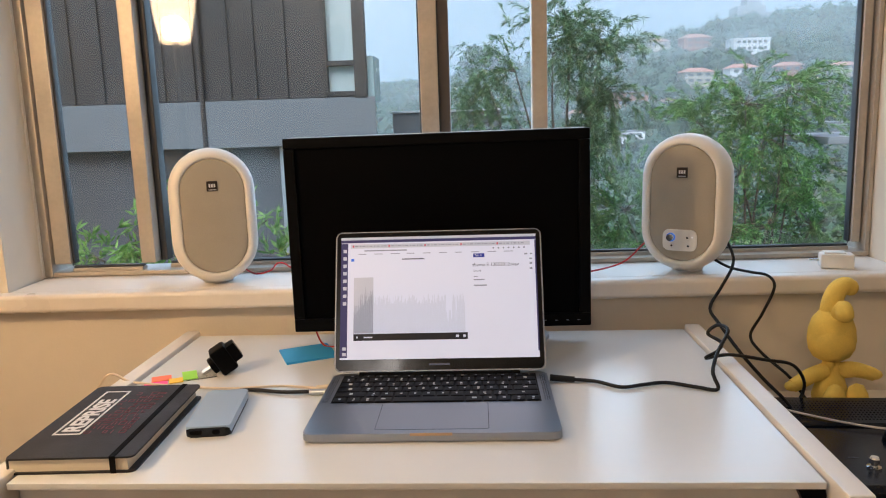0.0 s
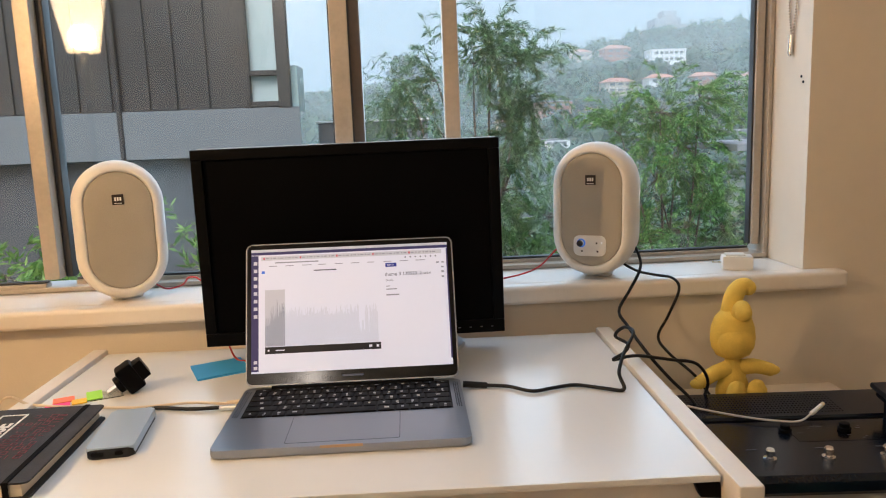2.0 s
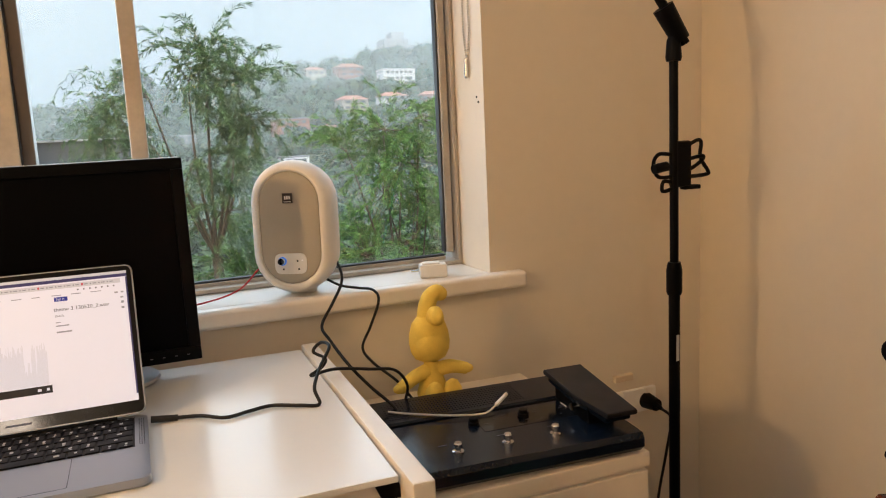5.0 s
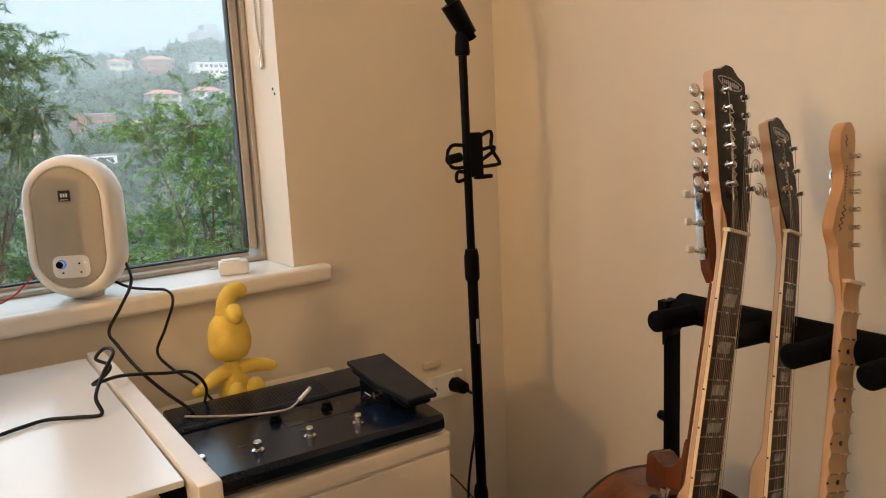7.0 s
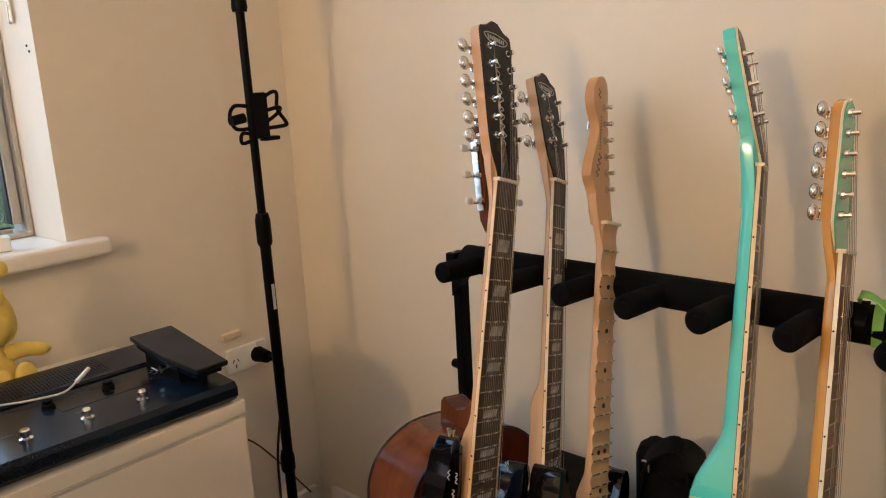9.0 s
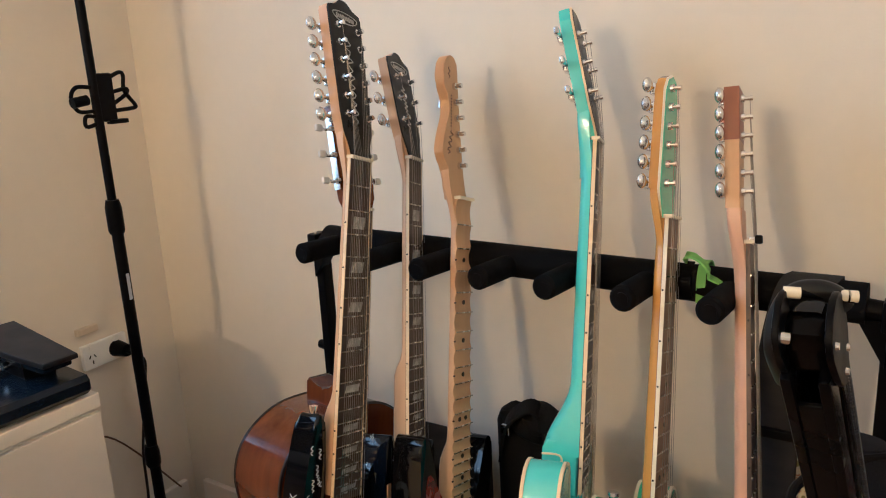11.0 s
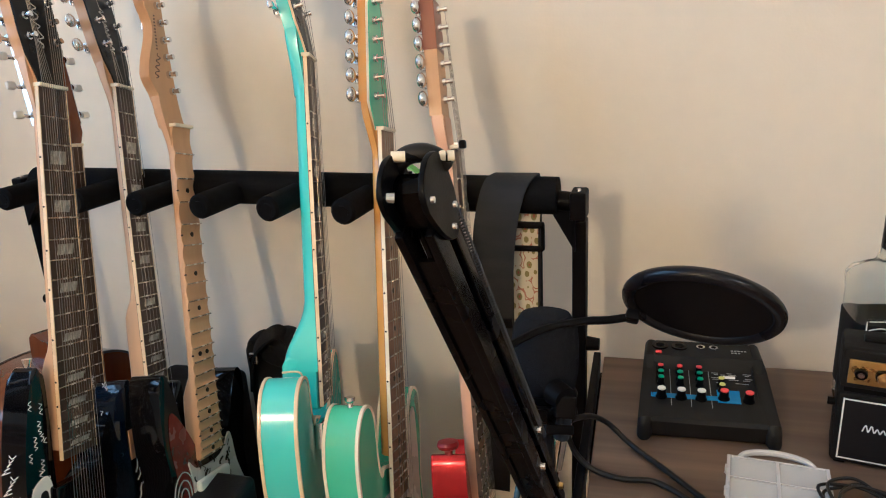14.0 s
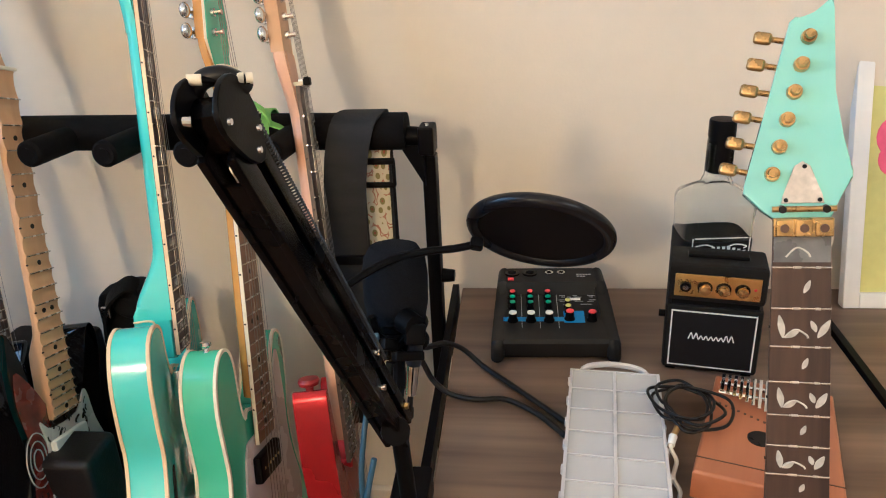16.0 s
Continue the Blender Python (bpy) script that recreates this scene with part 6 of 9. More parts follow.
WB = bmesh_new(); box(WB, (-0.012, -0.030, 0), (0.007, 0.013, 0.010), 0.003)
wbm = finish(WB, "button", mat("ivory_button", (0.75, 0.72, 0.66), 0.3))
for s in (-1, 1):
    b = bmesh_new(); box(b, (-0.009, s * 0.0365, 0.088), (0.012, 0.0016, 0.112), 0.0004, TA)
    part("tuner_plate", b, CHROME, g, "silver tuner plate")
    for z in (0.045, 0.085, 0.125):
        for a0, b0, rr in (((-0.012, s * 0.036, z), (-0.012, s * 0.050, z + 0.001), 0.0025),):
            b = bmesh_new(); cyl(b, a0, b0, rr, rr, 8); cyl(b, (-0.004, s * 0.037, z), (-0.004, s * 0.042, z), 0.005, 0.005, 10)
            bmesh.ops.transform(b, matrix=TA, verts=b.verts)
            part("tuner_shaft", b, CHROME, g)
        b = bmesh_new(); box(b, (-0.012, s * 0.056, z + 0.002), (0.007, 0.014, 0.011), 0.003, TA)
        part("tuner_button", b, wbm.materials[0], g, "ivory button")
ACO = closed([(0, 0.0), (-0.07, -0.008), (-0.125, -0.045), (-0.142, -0.10), (-0.125, -0.17), (-0.128, -0.215), (-0.175, -0.29), (-0.190, -0.37), (-0.155, -0.45), (-0.08, -0.485), (0, -0.49), (0.08, -0.485), (0.155, -0.45), (0.190, -0.37), (0.175, -0.29), (0.128, -0.215), (0.125, -0.17), (0.142, -0.10), (0.125, -0.045), (0.07, -0.008)], 5)
body_parts(g, shifted(ACO, -0.312), 0.105, MAHOG, -0.008, mat("black_binding", (0.015, 0.01, 0.008), 0.3))
hl = [(p.x, p.y) for p in spline([(-0.019, -0.235, 0), (-0.022, -0.270, 0), (-0.036, -0.287, 0), (-0.056, -0.288, 0), (-0.082, -0.276, 0), (-0.087, -0.284, 0), (-0.086, -0.305, 0)], 4)]
b = bmesh_new(); prism(b, hl + [(-0.084, -0.330), (-0.008, -0.330), (-0.008, -0.235)], -0.0225, 0.0225, 0.007, Matrix(((1, 0, 0, 0), (0, 0, 1, 0), (0, 1, 0, 0), (0, 0, 0, 1))), 4)
part("heel", b, MAHOG, g)
b = bmesh_new(); box(b, (-0.004, 0, -0.70), (0.010, 0.15, 0.03), 0.003)
part("bridge", b, ROSE, g)

# ---- rack ----
RX, RZ = 1.106, 0.790
rack = thing("guitar_rack", "black foam-padded guitar rack standing against the wall", "guitar rack")
rack.matrix_basis = turned(RX, 0.36, -2.6)
stick("top_bar", (RX, 0.765, RZ), (RX, -0.044, RZ), 0.0235, BLACK_MATT, rack, "foam-covered bar", seg=24)
for y in (0.728, 0.603, 0.503, 0.403, 0.304, 0.200, 0.098):
    b = bmesh_new(); cyl(b, (RX, y + 0.002, RZ - 0.004), (RX - 0.100, y + 0.002, RZ + 0.001), 0.0165, 0.0165, 20); cyl(b, (RX - 0.100, y + 0.002, RZ + 0.001), (RX - 0.1035, y + 0.002, RZ + 0.0012), 0.0165, 0.013, 20)
    pg = part("peg", b, BLACK_MATT, rack, "foam-covered peg")
    b = bmesh_new(); cyl(b, (RX - 0.1030, y + 0.002, RZ + 0.0012), (RX - 0.1042, y + 0.002, RZ + 0.0012), 0.0080, 0.0080, 16)
    part("end_cap", b, BLACK, pg)
for y0, y1, s in ((-0.044, -0.066, -1), (0.765, 0.790, 1)):
    stick("bar_end", (RX, y0, RZ - 0.006), (RX, y1, RZ - 0.008), 0.0125, BLACK, rack)
    yc = y1 + s * 0.004
    b = bmesh_new(); box(b, (RX, yc, RZ - 0.010), (0.032, 0.020, 0.036), 0.003)
    part("corner_joint", b, BLACK, rack)
    b = bmesh_new(); box(b, (RX + 0.010, yc - s * 0.0, RZ / 2 - 0.016), (0.024, 0.018, RZ - 0.032), 0.003, pose(0, 0, 0))
    part("post", b, BLACK, rack)
    b = bmesh_new(); flat(b, [(yc - 0.004, RZ - 0.016), (yc + 0.004, RZ - 0.016), (yc + 0.004, RZ - 0.07), (yc - s * 0.035, RZ - 0.016)], RX - 0.010, RX + 0.014, 0.001)
    part("gusset", b, BLACK, rack)
    b = bmesh_new(); box(b, (RX - 0.12, yc, 0.03), (0.44, 0.02, 0.02), 0.003)
    part("foot_bar", b, BLACK, rack)
    b = bmesh_new(); cyl(b, (RX + 0.010, yc + s * 0.009, 0.585), (RX + 0.010, yc + s * 0.026, 0.585), 0.010, 0.008, 12)
    part("clamp_knob", b, BLACK, rack)
    b = bmesh_new(); cyl(b, (RX - 0.004, yc, RZ + 0.008), (RX - 0.004, yc, RZ + 0.0105), 0.003, 0.0025, 10)
    part("bolt", b, CHROME, rack)
for x in (0.70, 0.98):
    stick("cradle_bar", (x, 0.78, 0.045), (x, -0.075, 0.045), 0.016, BLACK_MATT, rack)
# straps on the bar
WEB = mat("black_webbing", (0.006, 0.0065, 0.008), 0.75, vary=0.3, scale=12, fine=500, bump=0.4, bump_scale=500, stretch=(1, 1, 4))
strap = thing("guitar_strap", "black webbing guitar strap hung over the rack bar", "guitar strap", Matrix.Translation((-0.010, 0.015, 0.002)))
def ribbon(b, pts, w, thick=0.0022, across=(0, 1, 0), step=6):
    """A flat band along pts."""
    P = spline(pts, step)
    a = Vector(across).normalized()
    rr = []
    for i, p in enumerate(P):
        d = (P[min(i + 1, len(P) - 1)] - P[max(i - 1, 0)]).normalized()
        s_ = (a - d * a.dot(d)).normalized()
        n_ = d.cross(s_)
        rr.append([b.verts.new(p + s_ * sx * w / 2 + n_ * sn * thick / 2) for sx, sn in ((-1, -1), (1, -1), (1, 1), (-1, 1))])
    for p, q in zip(rr, rr[1:]):
        for i in range(4):
            b.faces.new((p[i], p[(i + 1) % 4], q[(i + 1) % 4], q[i]))
    b.faces.new(rr[0][::-1]); b.faces.new(rr[-1])
b = bmesh_new(); ribbon(b, [(RX - 0.034, 0.036, 0.36), (RX - 0.036, 0.028, 0.55), (RX - 0.040, 0.020, 0.72), (RX - 0.032, 0.008, 0.795), (RX - 0.004, -0.004, 0.8125), (RX + 0.022, -0.006, 0.800), (RX + 0.028, -0.006, 0.74), (RX + 0.030, -0.006, 0.56)], 0.054)
part("webbing", b, WEB, strap)
b = bmesh_new(); box(b, (RX - 0.040, 0.026, 0.625), (0.010, 0.058, 0.012), 0.002)
part("buckle", b, BLACK, strap)
FLO = bpy.data.materials.new("floral_jacquard")
FLO.use_nodes = True
_n, _l = FLO.node_tree.nodes, FLO.node_tree.links
_tc, _mp, _v, _r = _n.new("ShaderNodeTexCoord"), _n.new("ShaderNodeMapping"), _n.new("ShaderNodeTexVoronoi"), _n.new("ShaderNodeValToRGB")
_mp.inputs["Scale"].default_value = (0.0, 96, 66)
_v.inputs["Scale"].default_value, _v.inputs["Randomness"].default_value = 1.0, 0.55
_l.new(_tc.outputs["Object"], _mp.inputs["Vector"]); _l.new(_mp.outputs[0], _v.inputs["Vector"])
_r.color_ramp.interpolation = "CONSTANT"
_r.color_ramp.elements[0].color, _r.color_ramp.elements[1].position, _r.color_ramp.elements[1].color = (0.30, 0.08, 0.04, 1), 0.13, (0.22, 0.19, 0.06, 1)
for _at, _c in ((0.34, (0.58, 0.53, 0.38, 1)), (0.66, (0.36, 0.16, 0.10, 1)), (0.76, (0.60, 0.55, 0.40, 1))):
    _e = _r.color_ramp.elements.new(_at); _e.color = _c
_l.new(_v.outputs["Distance"], _r.inputs[0])
_l.new(_r.outputs[0], _n["Principled BSDF"].inputs["Base Color"])
_n["Principled BSDF"].inputs["Roughness"].default_value = 0.8
fs = thing("guitar_strap", "floral cream, green and red woven strap hanging from the rack", "guitar strap", Matrix.Translation((-0.010, 0.014, 0)))
b = bmesh_new(); ribbon(b, [(RX + 0.0, -0.014, 0.40), (RX - 0.006, -0.014, 0.55), (RX - 0.012, -0.016, 0.70), (RX - 0.016, -0.018, 0.755), (RX - 0.004, -0.018, 0.770)], 0.034)
part("band", b, FLO, fs, "woven floral band")
for dy in (-0.0175, 0.0175):
    b = bmesh_new(); ribbon(b, [(RX - 0.002, -0.014 + dy, 0.40), (RX - 0.008, -0.014 + dy, 0.55), (RX - 0.014, -0.016 + dy, 0.70), (RX - 0.018, -0.018 + dy, 0.757)], 0.0030, 0.003)
    part("edging", b, WEB, fs)
b = bmesh_new(); box(b, (RX - 0.018, -0.018, 0.754), (0.008, 0.046, 0.008), 0.002); box(b, (RX - 0.0165, -0.017, 0.722), (0.007, 0.046, 0.007), 0.002); box(b, (RX - 0.017, -0.039, 0.738), (0.006, 0.005, 0.036), 0.002)
part("slider", b, BLACK, fs)
tie = thing("hook_tie", "lime-green and black cable tie wrapped round the rack bar", "cable tie")
b = bmesh_new(); ribbon(b, [(RX - 0.028, 0.135, 0.770), (RX - 0.032, 0.134, 0.798), (RX - 0.012, 0.136, 0.8145), (RX + 0.012, 0.136, 0.8140), (RX + 0.026, 0.134, 0.795)], 0.011, 0.0022)
part("band", b, mat("lime_tape", (0.22, 0.50, 0.10), 0.7, vary=0.15), tie)
b = bmesh_new(); ribbon(b, [(RX - 0.004, 0.158, 0.818), (RX - 0.030, 0.153, 0.829), (RX - 0.042, 0.142, 0.833), (RX - 0.046, 0.130, 0.828), (RX - 0.044, 0.123, 0.818), (RX - 0.038, 0.123, 0.808), (RX - 0.034, 0.112, 0.802), (RX - 0.030, 0.098, 0.797)], 0.013, 0.0022, (1, 0.1, 0.12))
part("loose_end", b, mat("lime_tape_end", (0.22, 0.50, 0.10), 0.7, vary=0.15), tie)
b = bmesh_new(); ribbon(b, [(RX - 0.031, 0.150, 0.775), (RX - 0.034, 0.152, 0.800), (RX - 0.005, 0.154, 0.8155)], 0.012, 0.002)
part("hook_side", b, BLACK, tie)
# dark bag and cover on the floor behind
BAG = mat("black_nylon", (0.004, 0.004, 0.0045), 0.8, vary=0.4, scale=20, fine=300, bump=0.4, bump_scale=400, spec=0.2)
bag = thing("gig_bag", "crumpled black nylon gig bag leaning against the wall", "gig bag")
b = bmesh_new(); box(b, (1.155, 0.412, 0.27), (0.06, 0.105, 0.52), 0.020, seg=4)
for v in b.verts:
    v.co += Vector((noise.noise(v.co * 14) * 0.010, noise.noise(v.co * 11 + Vector((3, 1, 2))) * 0.014, noise.noise(v.co * 9) * 0.012))
for c_, r_ in (((1.130, 0.376, 0.535), 0.030), ((1.135, 0.392, 0.520), 0.032)):
    ball(b, c_, r_, (0.9, 1.1, 0.9), 14)
for v in b.verts:
    v.co += Vector((noise.noise(v.co * 45) * 0.006, noise.noise(v.co * 38 + Vector((1, 5, 2))) * 0.007, noise.noise(v.co * 41 + Vector((7, 2, 3))) * 0.007))
part("body", b, BAG, bag)
b = bmesh_new(); ribbon(b, [(1.122, 0.445, 0.46), (1.112, 0.430, 0.520), (1.11, 0.405, 0.552), (1.115, 0.380, 0.560), (1.122, 0.368, 0.52), (1.124, 0.372, 0.44)], 0.030, 0.004, (1, 0.3, 0.4))
part("strap", b, BAG, bag)
b = bmesh_new(); box(b, (1.102, 0.424, 0.520), (0.006, 0.014, 0.018), 0.002)
part("ring", b, CHROME, bag)
b = bmesh_new(); box(b, (0.935, 0.408, 0.205), (0.075, 0.078, 0.41), 0.010, seg=4)
solid("gear_bag", b, mat("black_leather", (0.006, 0.006, 0.008), 0.4, vary=0.3, scale=25, bump=0.25, bump_scale=300, spec=0.4), "smooth black case standing on the floor by the rack", "bag")
amp_ = thing("practice_amp", "dark practice amplifier standing on the floor behind the guitars", "amplifier", pose(1.14, 0.60, 0))
b = bmesh_new(); box(b, (0, -0.02, 0.22), (0.14, 0.15, 0.44), 0.012)
part("cabinet", b, BLACK, amp_)
b = bmesh_new(); box(b, (-0.073, -0.02, 0.20), (0.006, 0.13, 0.36), 0.003)
part("grille", b, BLACK_MATT, amp_)

# ---- low table and what stands on it ----
TZ = 0.512
GREYWOOD = wood("grey_brown_laminate", (0.230, 0.155, 0.102), (0.080, 0.050, 0.032), 0.40, axis=1, scale=0.45, contrast=1.2)
table = thing("side_table", "low table with a grey-brown wood top and black metal frame", "table")
bm = bmesh_new(); box(bm, (0.960, -0.343, TZ - 0.010), (0.484, 0.492, 0.020), 0.001)
part("tabletop", bm, GREYWOOD, table, "grey-brown wood-grain top")
bm = bmesh_new(); box(bm, (0.960, -0.828, TZ - 0.010), (0.484, 0.450, 0.020), 0.001)
part("tabletop", bm, GREYWOOD, table, "grey-brown wood-grain top")
for y in (-0.087, -0.596, -1.058):
    bm = bmesh_new(); box(bm, (0.960, y, TZ - 0.011), (0.490, 0.010, 0.032), 0.001)
    part("frame_rail", bm, BLACK, table, "black metal rail")
    for x in (0.725, 1.195):
        bm = bmesh_new(); box(bm, (x, y, (TZ - 0.028) / 2), (0.018, 0.018, TZ - 0.028), 0.001)
        part("leg", bm, BLACK, table)

# mixer
CASE = mat("charcoal_case", (0.010, 0.0095, 0.009), 0.5, vary=0.2, scale=20, spec=0.22)
mx_ = thing("audio_mixer", "small black audio mixer with coloured knobs, on the low table", "mixer", Matrix.Translation((0.998, -0.229, TZ)) @ pose(0, 0, 0, 0, 0, -89) @ Matrix.Diagonal((1.02, 0.80, 0.96, 1)))
turn_x = Matrix(((0, 0, 1, 0), (1, 0, 0, 0), (0, 1, 0, 0), (0, 0, 0, 1)))
bm = bmesh_new(); prism(bm, [(0.004, 0.004), (0.0, 0.010), (0.0, 0.026), (0.004, 0.031), (0.120, 0.046), (0.132, 0.062), (0.176, 0.066), (0.180, 0.060), (0.180, 0.004)], -0.064, 0.064, 0.002, turn_x)
for v in bm.verts:
    v.co.x *= 1.02 - 0.6 * v.co.y
part("case", bm, CASE, mx_, "charcoal metal case")
for s in (-1, 1):
    bm = bmesh_new(); prism(bm, [(-0.006, 0.0), (-0.006, 0.020), (0.002, 0.0315), (0.119, 0.0466), (0.133, 0.0632), (0.176, 0.0668), (0.186, 0.056), (0.186, 0.0)], s * 0.0600, s * 0.0770, 0.008, turn_x, 5)
    for v in bm.verts:
        v.co.x *= (1.02 - 0.6 * v.co.y) * (1.03 - 0.5 * v.co.z)
    part("side_cheek", bm, CASE, mx_, "black plastic end cheek")
SL = Matrix.Translation((0, 0.004, 0.0312)) @ pose(0, 0, 0, math.degrees(math.atan2(0.015, 0.116)), 0, 0)
BLUE_T = mat("blue_tape", (0.02, 0.20, 0.50), 0.6, vary=0.15, scale=60)
bm = bmesh_new(); box(bm, (-0.021, 0.050, 0.0005), (0.086, 0.010, 0.0008), 0, SL); box(bm, (0.026, 0.056, 0.0006), (0.026, 0.030, 0.0008), 0, SL)
part("blue_band", bm, BLUE_T, mx_, "blue painted band")
def knob(x, y, cap, r=0.0040, h=0.011):
    b = bmesh_new(); lathe(b, [(r * 1.25, 0), (r * 1.2, 0.002), (r, 0.004), (r * 0.92, h)], 14, SL @ Matrix.Translation((x, y, 0.0006)))
    k = part("knob", b, BLACK, mx_)
    b = bmesh_new(); lathe(b, [(r * 0.90, 0), (r * 0.86, 0.0016), (r * 0.4, 0.002)], 14, SL @ Matrix.Translation((x, y, 0.0006 + h)))
    part("knob_cap", b, cap, k)
KR, KG, KW, KYEL = (mat(n, c, 0.45, vary=0.1) for n, c in (("red_cap", (0.65, 0.05, 0.05)), ("green_cap", (0.02, 0.28, 0.15)), ("white_cap", (0.75, 0.73, 0.65)), ("yellow_cap", (0.62, 0.60, 0.14))))
for x in (-0.052, -0.029, -0.006):
    knob(x, 0.108, KR); knob(x, 0.093, KG); knob(x, 0.078, KG); knob(x, 0.046, KW, 0.0056, 0.013)
knob(0.019, 0.083, KYEL); knob(0.019, 0.068, KYEL); knob(0.020, 0.050, KR, 0.0056, 0.013); knob(0.048, 0.048, KR, 0.0056, 0.013)
bm = bmesh_new(); random.seed(8)
for i in range(22):
    box(bm, (random.uniform(0.012, 0.058), 0.086 + 0.004 * random.randint(0, 7), 0.0004), (random.uniform(0.004, 0.012), 0.0012, 0.0004), 0, SL)
for x in (-0.0405, -0.0175, 0.006):
    box(bm, (x, 0.072, 0.0004), (0.0006, 0.09, 0.0004), 0, SL)
tagged(part("panel_marks", bm, SILVERINK, mx_, "fine pale legends", 0), kind="stuff")
bm = bmesh_new(); box(bm, (0.030, 0.104, 0.0006), (0.014, 0.006, 0.0008), 0, SL)
part("display", bm, WHITE_PL, mx_)
TOPM = Matrix.Translation((0, 0.154, 0.0642)) @ pose(0, 0, 0, 5, 0, 0)
for x, r in ((-0.052, 0.010), (-0.028, 0.010), (-0.002, 0.0055), (0.014, 0.0055)):
    bm = bmesh_new(); cyl(bm, (0, 0, 0), (0, 0, 0.0025), r, r, 18)
    bmesh.ops.transform(bm, matrix=TOPM @ Matrix.Translation((x, 0.004, 0)), verts=bm.verts)
    jk = part("socket", bm, BLACK_GLOSS if r > 0.008 else CHROME, mx_)
    bm = bmesh_new(); cyl(bm, (0, 0, 0.0025), (0, 0, 0.003), r * 0.55, r * 0.55, 14)
    bmesh.ops.transform(bm, matrix=TOPM @ Matrix.Translation((x, 0.004, 0)), verts=bm.verts)
    part("socket_hole", bm, BLACK_MATT, jk)
bm = bmesh_new(); box(bm, (-0.054, -0.014, 0.0006), (0.008, 0.006, 0.002), 0.0004, TOPM)
part("button", bm, KR, mx_, "red button")
bm = bmesh_new()
for i in range(8):
    box(bm, (0.036 + 0.004 * (i % 5), 0.000 - 0.006 * (i // 5), 0.0004), (0.0028, 0.0022, 0.0006), 0, TOPM)
tagged(part("panel_marks", bm, SILVERINK, mx_, "", 0), kind="stuff")

# small amplifier
TOLEX = mat("black_tolex", (0.006, 0.0055, 0.0055), 0.6, vary=0.3, scale=40, fine=700, bump=0.5, bump_scale=900, spec=0.2)
ma = thing("mini_amplifier", "tiny black guitar amplifier with gold control panel, on the low table", "amplifier", Matrix.Translation((0.970, -0.410, TZ)) @ pose(0, 0, 0, 0, 0, -101) @ Matrix.Diagonal((0.97, 0.92, 0.885, 1)))
bm = bmesh_new(); box(bm, (0, 0.031, 0.054), (0.112, 0.058, 0.100), 0.005)
part("cabinet", bm, TOLEX, ma, "black covered cabinet")
bm = bmesh_new(); box(bm, (0, 0.0018, 0.054), (0.098, 0.004, 0.086), 0.001)
part("grille", bm, mat("black_grille_cloth", (0.006, 0.006, 0.008), 0.8, vary=0.3, fine=900, spec=0.2), ma)
for c, s_ in (((0, 0.0004, 0.013), (0.098, 0.0022, 0.0016)), ((0, 0.0004, 0.096), (0.098, 0.0022, 0.0016)), ((-0.0485, 0.0004, 0.054), (0.0016, 0.0022, 0.084)), ((0.0485, 0.0004, 0.054), (0.0016, 0.0022, 0.084))):
    bm = bmesh_new(); box(bm, c, s_)
    part("piping", bm, WHITE_PL, ma, "white piping")
bm = bmesh_new(); box(bm, (0, 0.031, 0.137), (0.112, 0.062, 0.054), 0.006)
part("head", bm, TOLEX, ma, "black covered head")
bm = bmesh_new(); box(bm, (0, 0.031, 0.107), (0.100, 0.050, 0.010))
part("gap", bm, BLACK_MATT, ma)
bm = bmesh_new(); box(bm, (0, -0.0004, 0.135), (0.097, 0.003, 0.032), 0.001)
pl = part("control_panel", bm, BRASS, ma, "gold control panel")
for i, x in enumerate((-0.036, -0.014, 0.007, 0.028)):
    b = bmesh_new()
    if i == 0:
        cyl(b, (x, -0.001, 0.134), (x, -0.0065, 0.134), 0.0068, 0.0064, 12)
        part("socket", b, BLACK, pl)
        b = bmesh_new(); cyl(b, (x, -0.0066, 0.134), (x, -0.0072, 0.134), 0.0036, 0.0036, 12)
        part("socket_ring", b, CHROME, pl)
    else:
        cyl(b, (x, -0.001, 0.134), (x, -0.0045, 0.134), 0.0088, 0.0084, 18)
        part("knob", b, BLACK_GLOSS, pl)
        b = bmesh_new(); lathe(b, [(0.0066, 0.0), (0.0068, 0.006), (0.0060, 0.0085), (0.001, 0.0095)], 18, Matrix.Translation((x, -0.0045, 0.134)) @ pose(0, 0, 0, 90, 0, 0))
        part("knob_cap", b, GOLD, pl, "gold cap")
bm = bmesh_new(); cyl(bm, (0.042, -0.001, 0.136), (0.042, -0.003, 0.136), 0.0018, 0.0018, 8)
part("power_light", bm, KR, pl)
bm = bmesh_new(); tube(bm, [(-0.027 + 0.0029 * k, -0.0014, 0.0585 + (0.0062 if k in (1, 3, 15, 17) else 0.0028) * (-1) ** (k + 1)) for k in range(19)], 0.0008, 6, 4)
part("script_mark", bm, WHITE_PL, ma, "white script mark")
bm = bmesh_new(); box(bm, (0, 0.031, 0.1655), (0.070, 0.014, 0.006), 0.002)
part("handle", bm, BLACK, ma)
bm = bmesh_new(); cyl(bm, (-0.056, 0.022, 0.078), (-0.064, 0.022, 0.078), 0.005, 0.005, 12)
part("strap_button", bm, BLACK, ma)
for x in (-0.045, 0.045):
    bm = bmesh_new(); box(bm, (x, 0.031, 0.002), (0.012, 0.045, 0.006), 0.001)
    part("foot", bm, BLACK, ma)

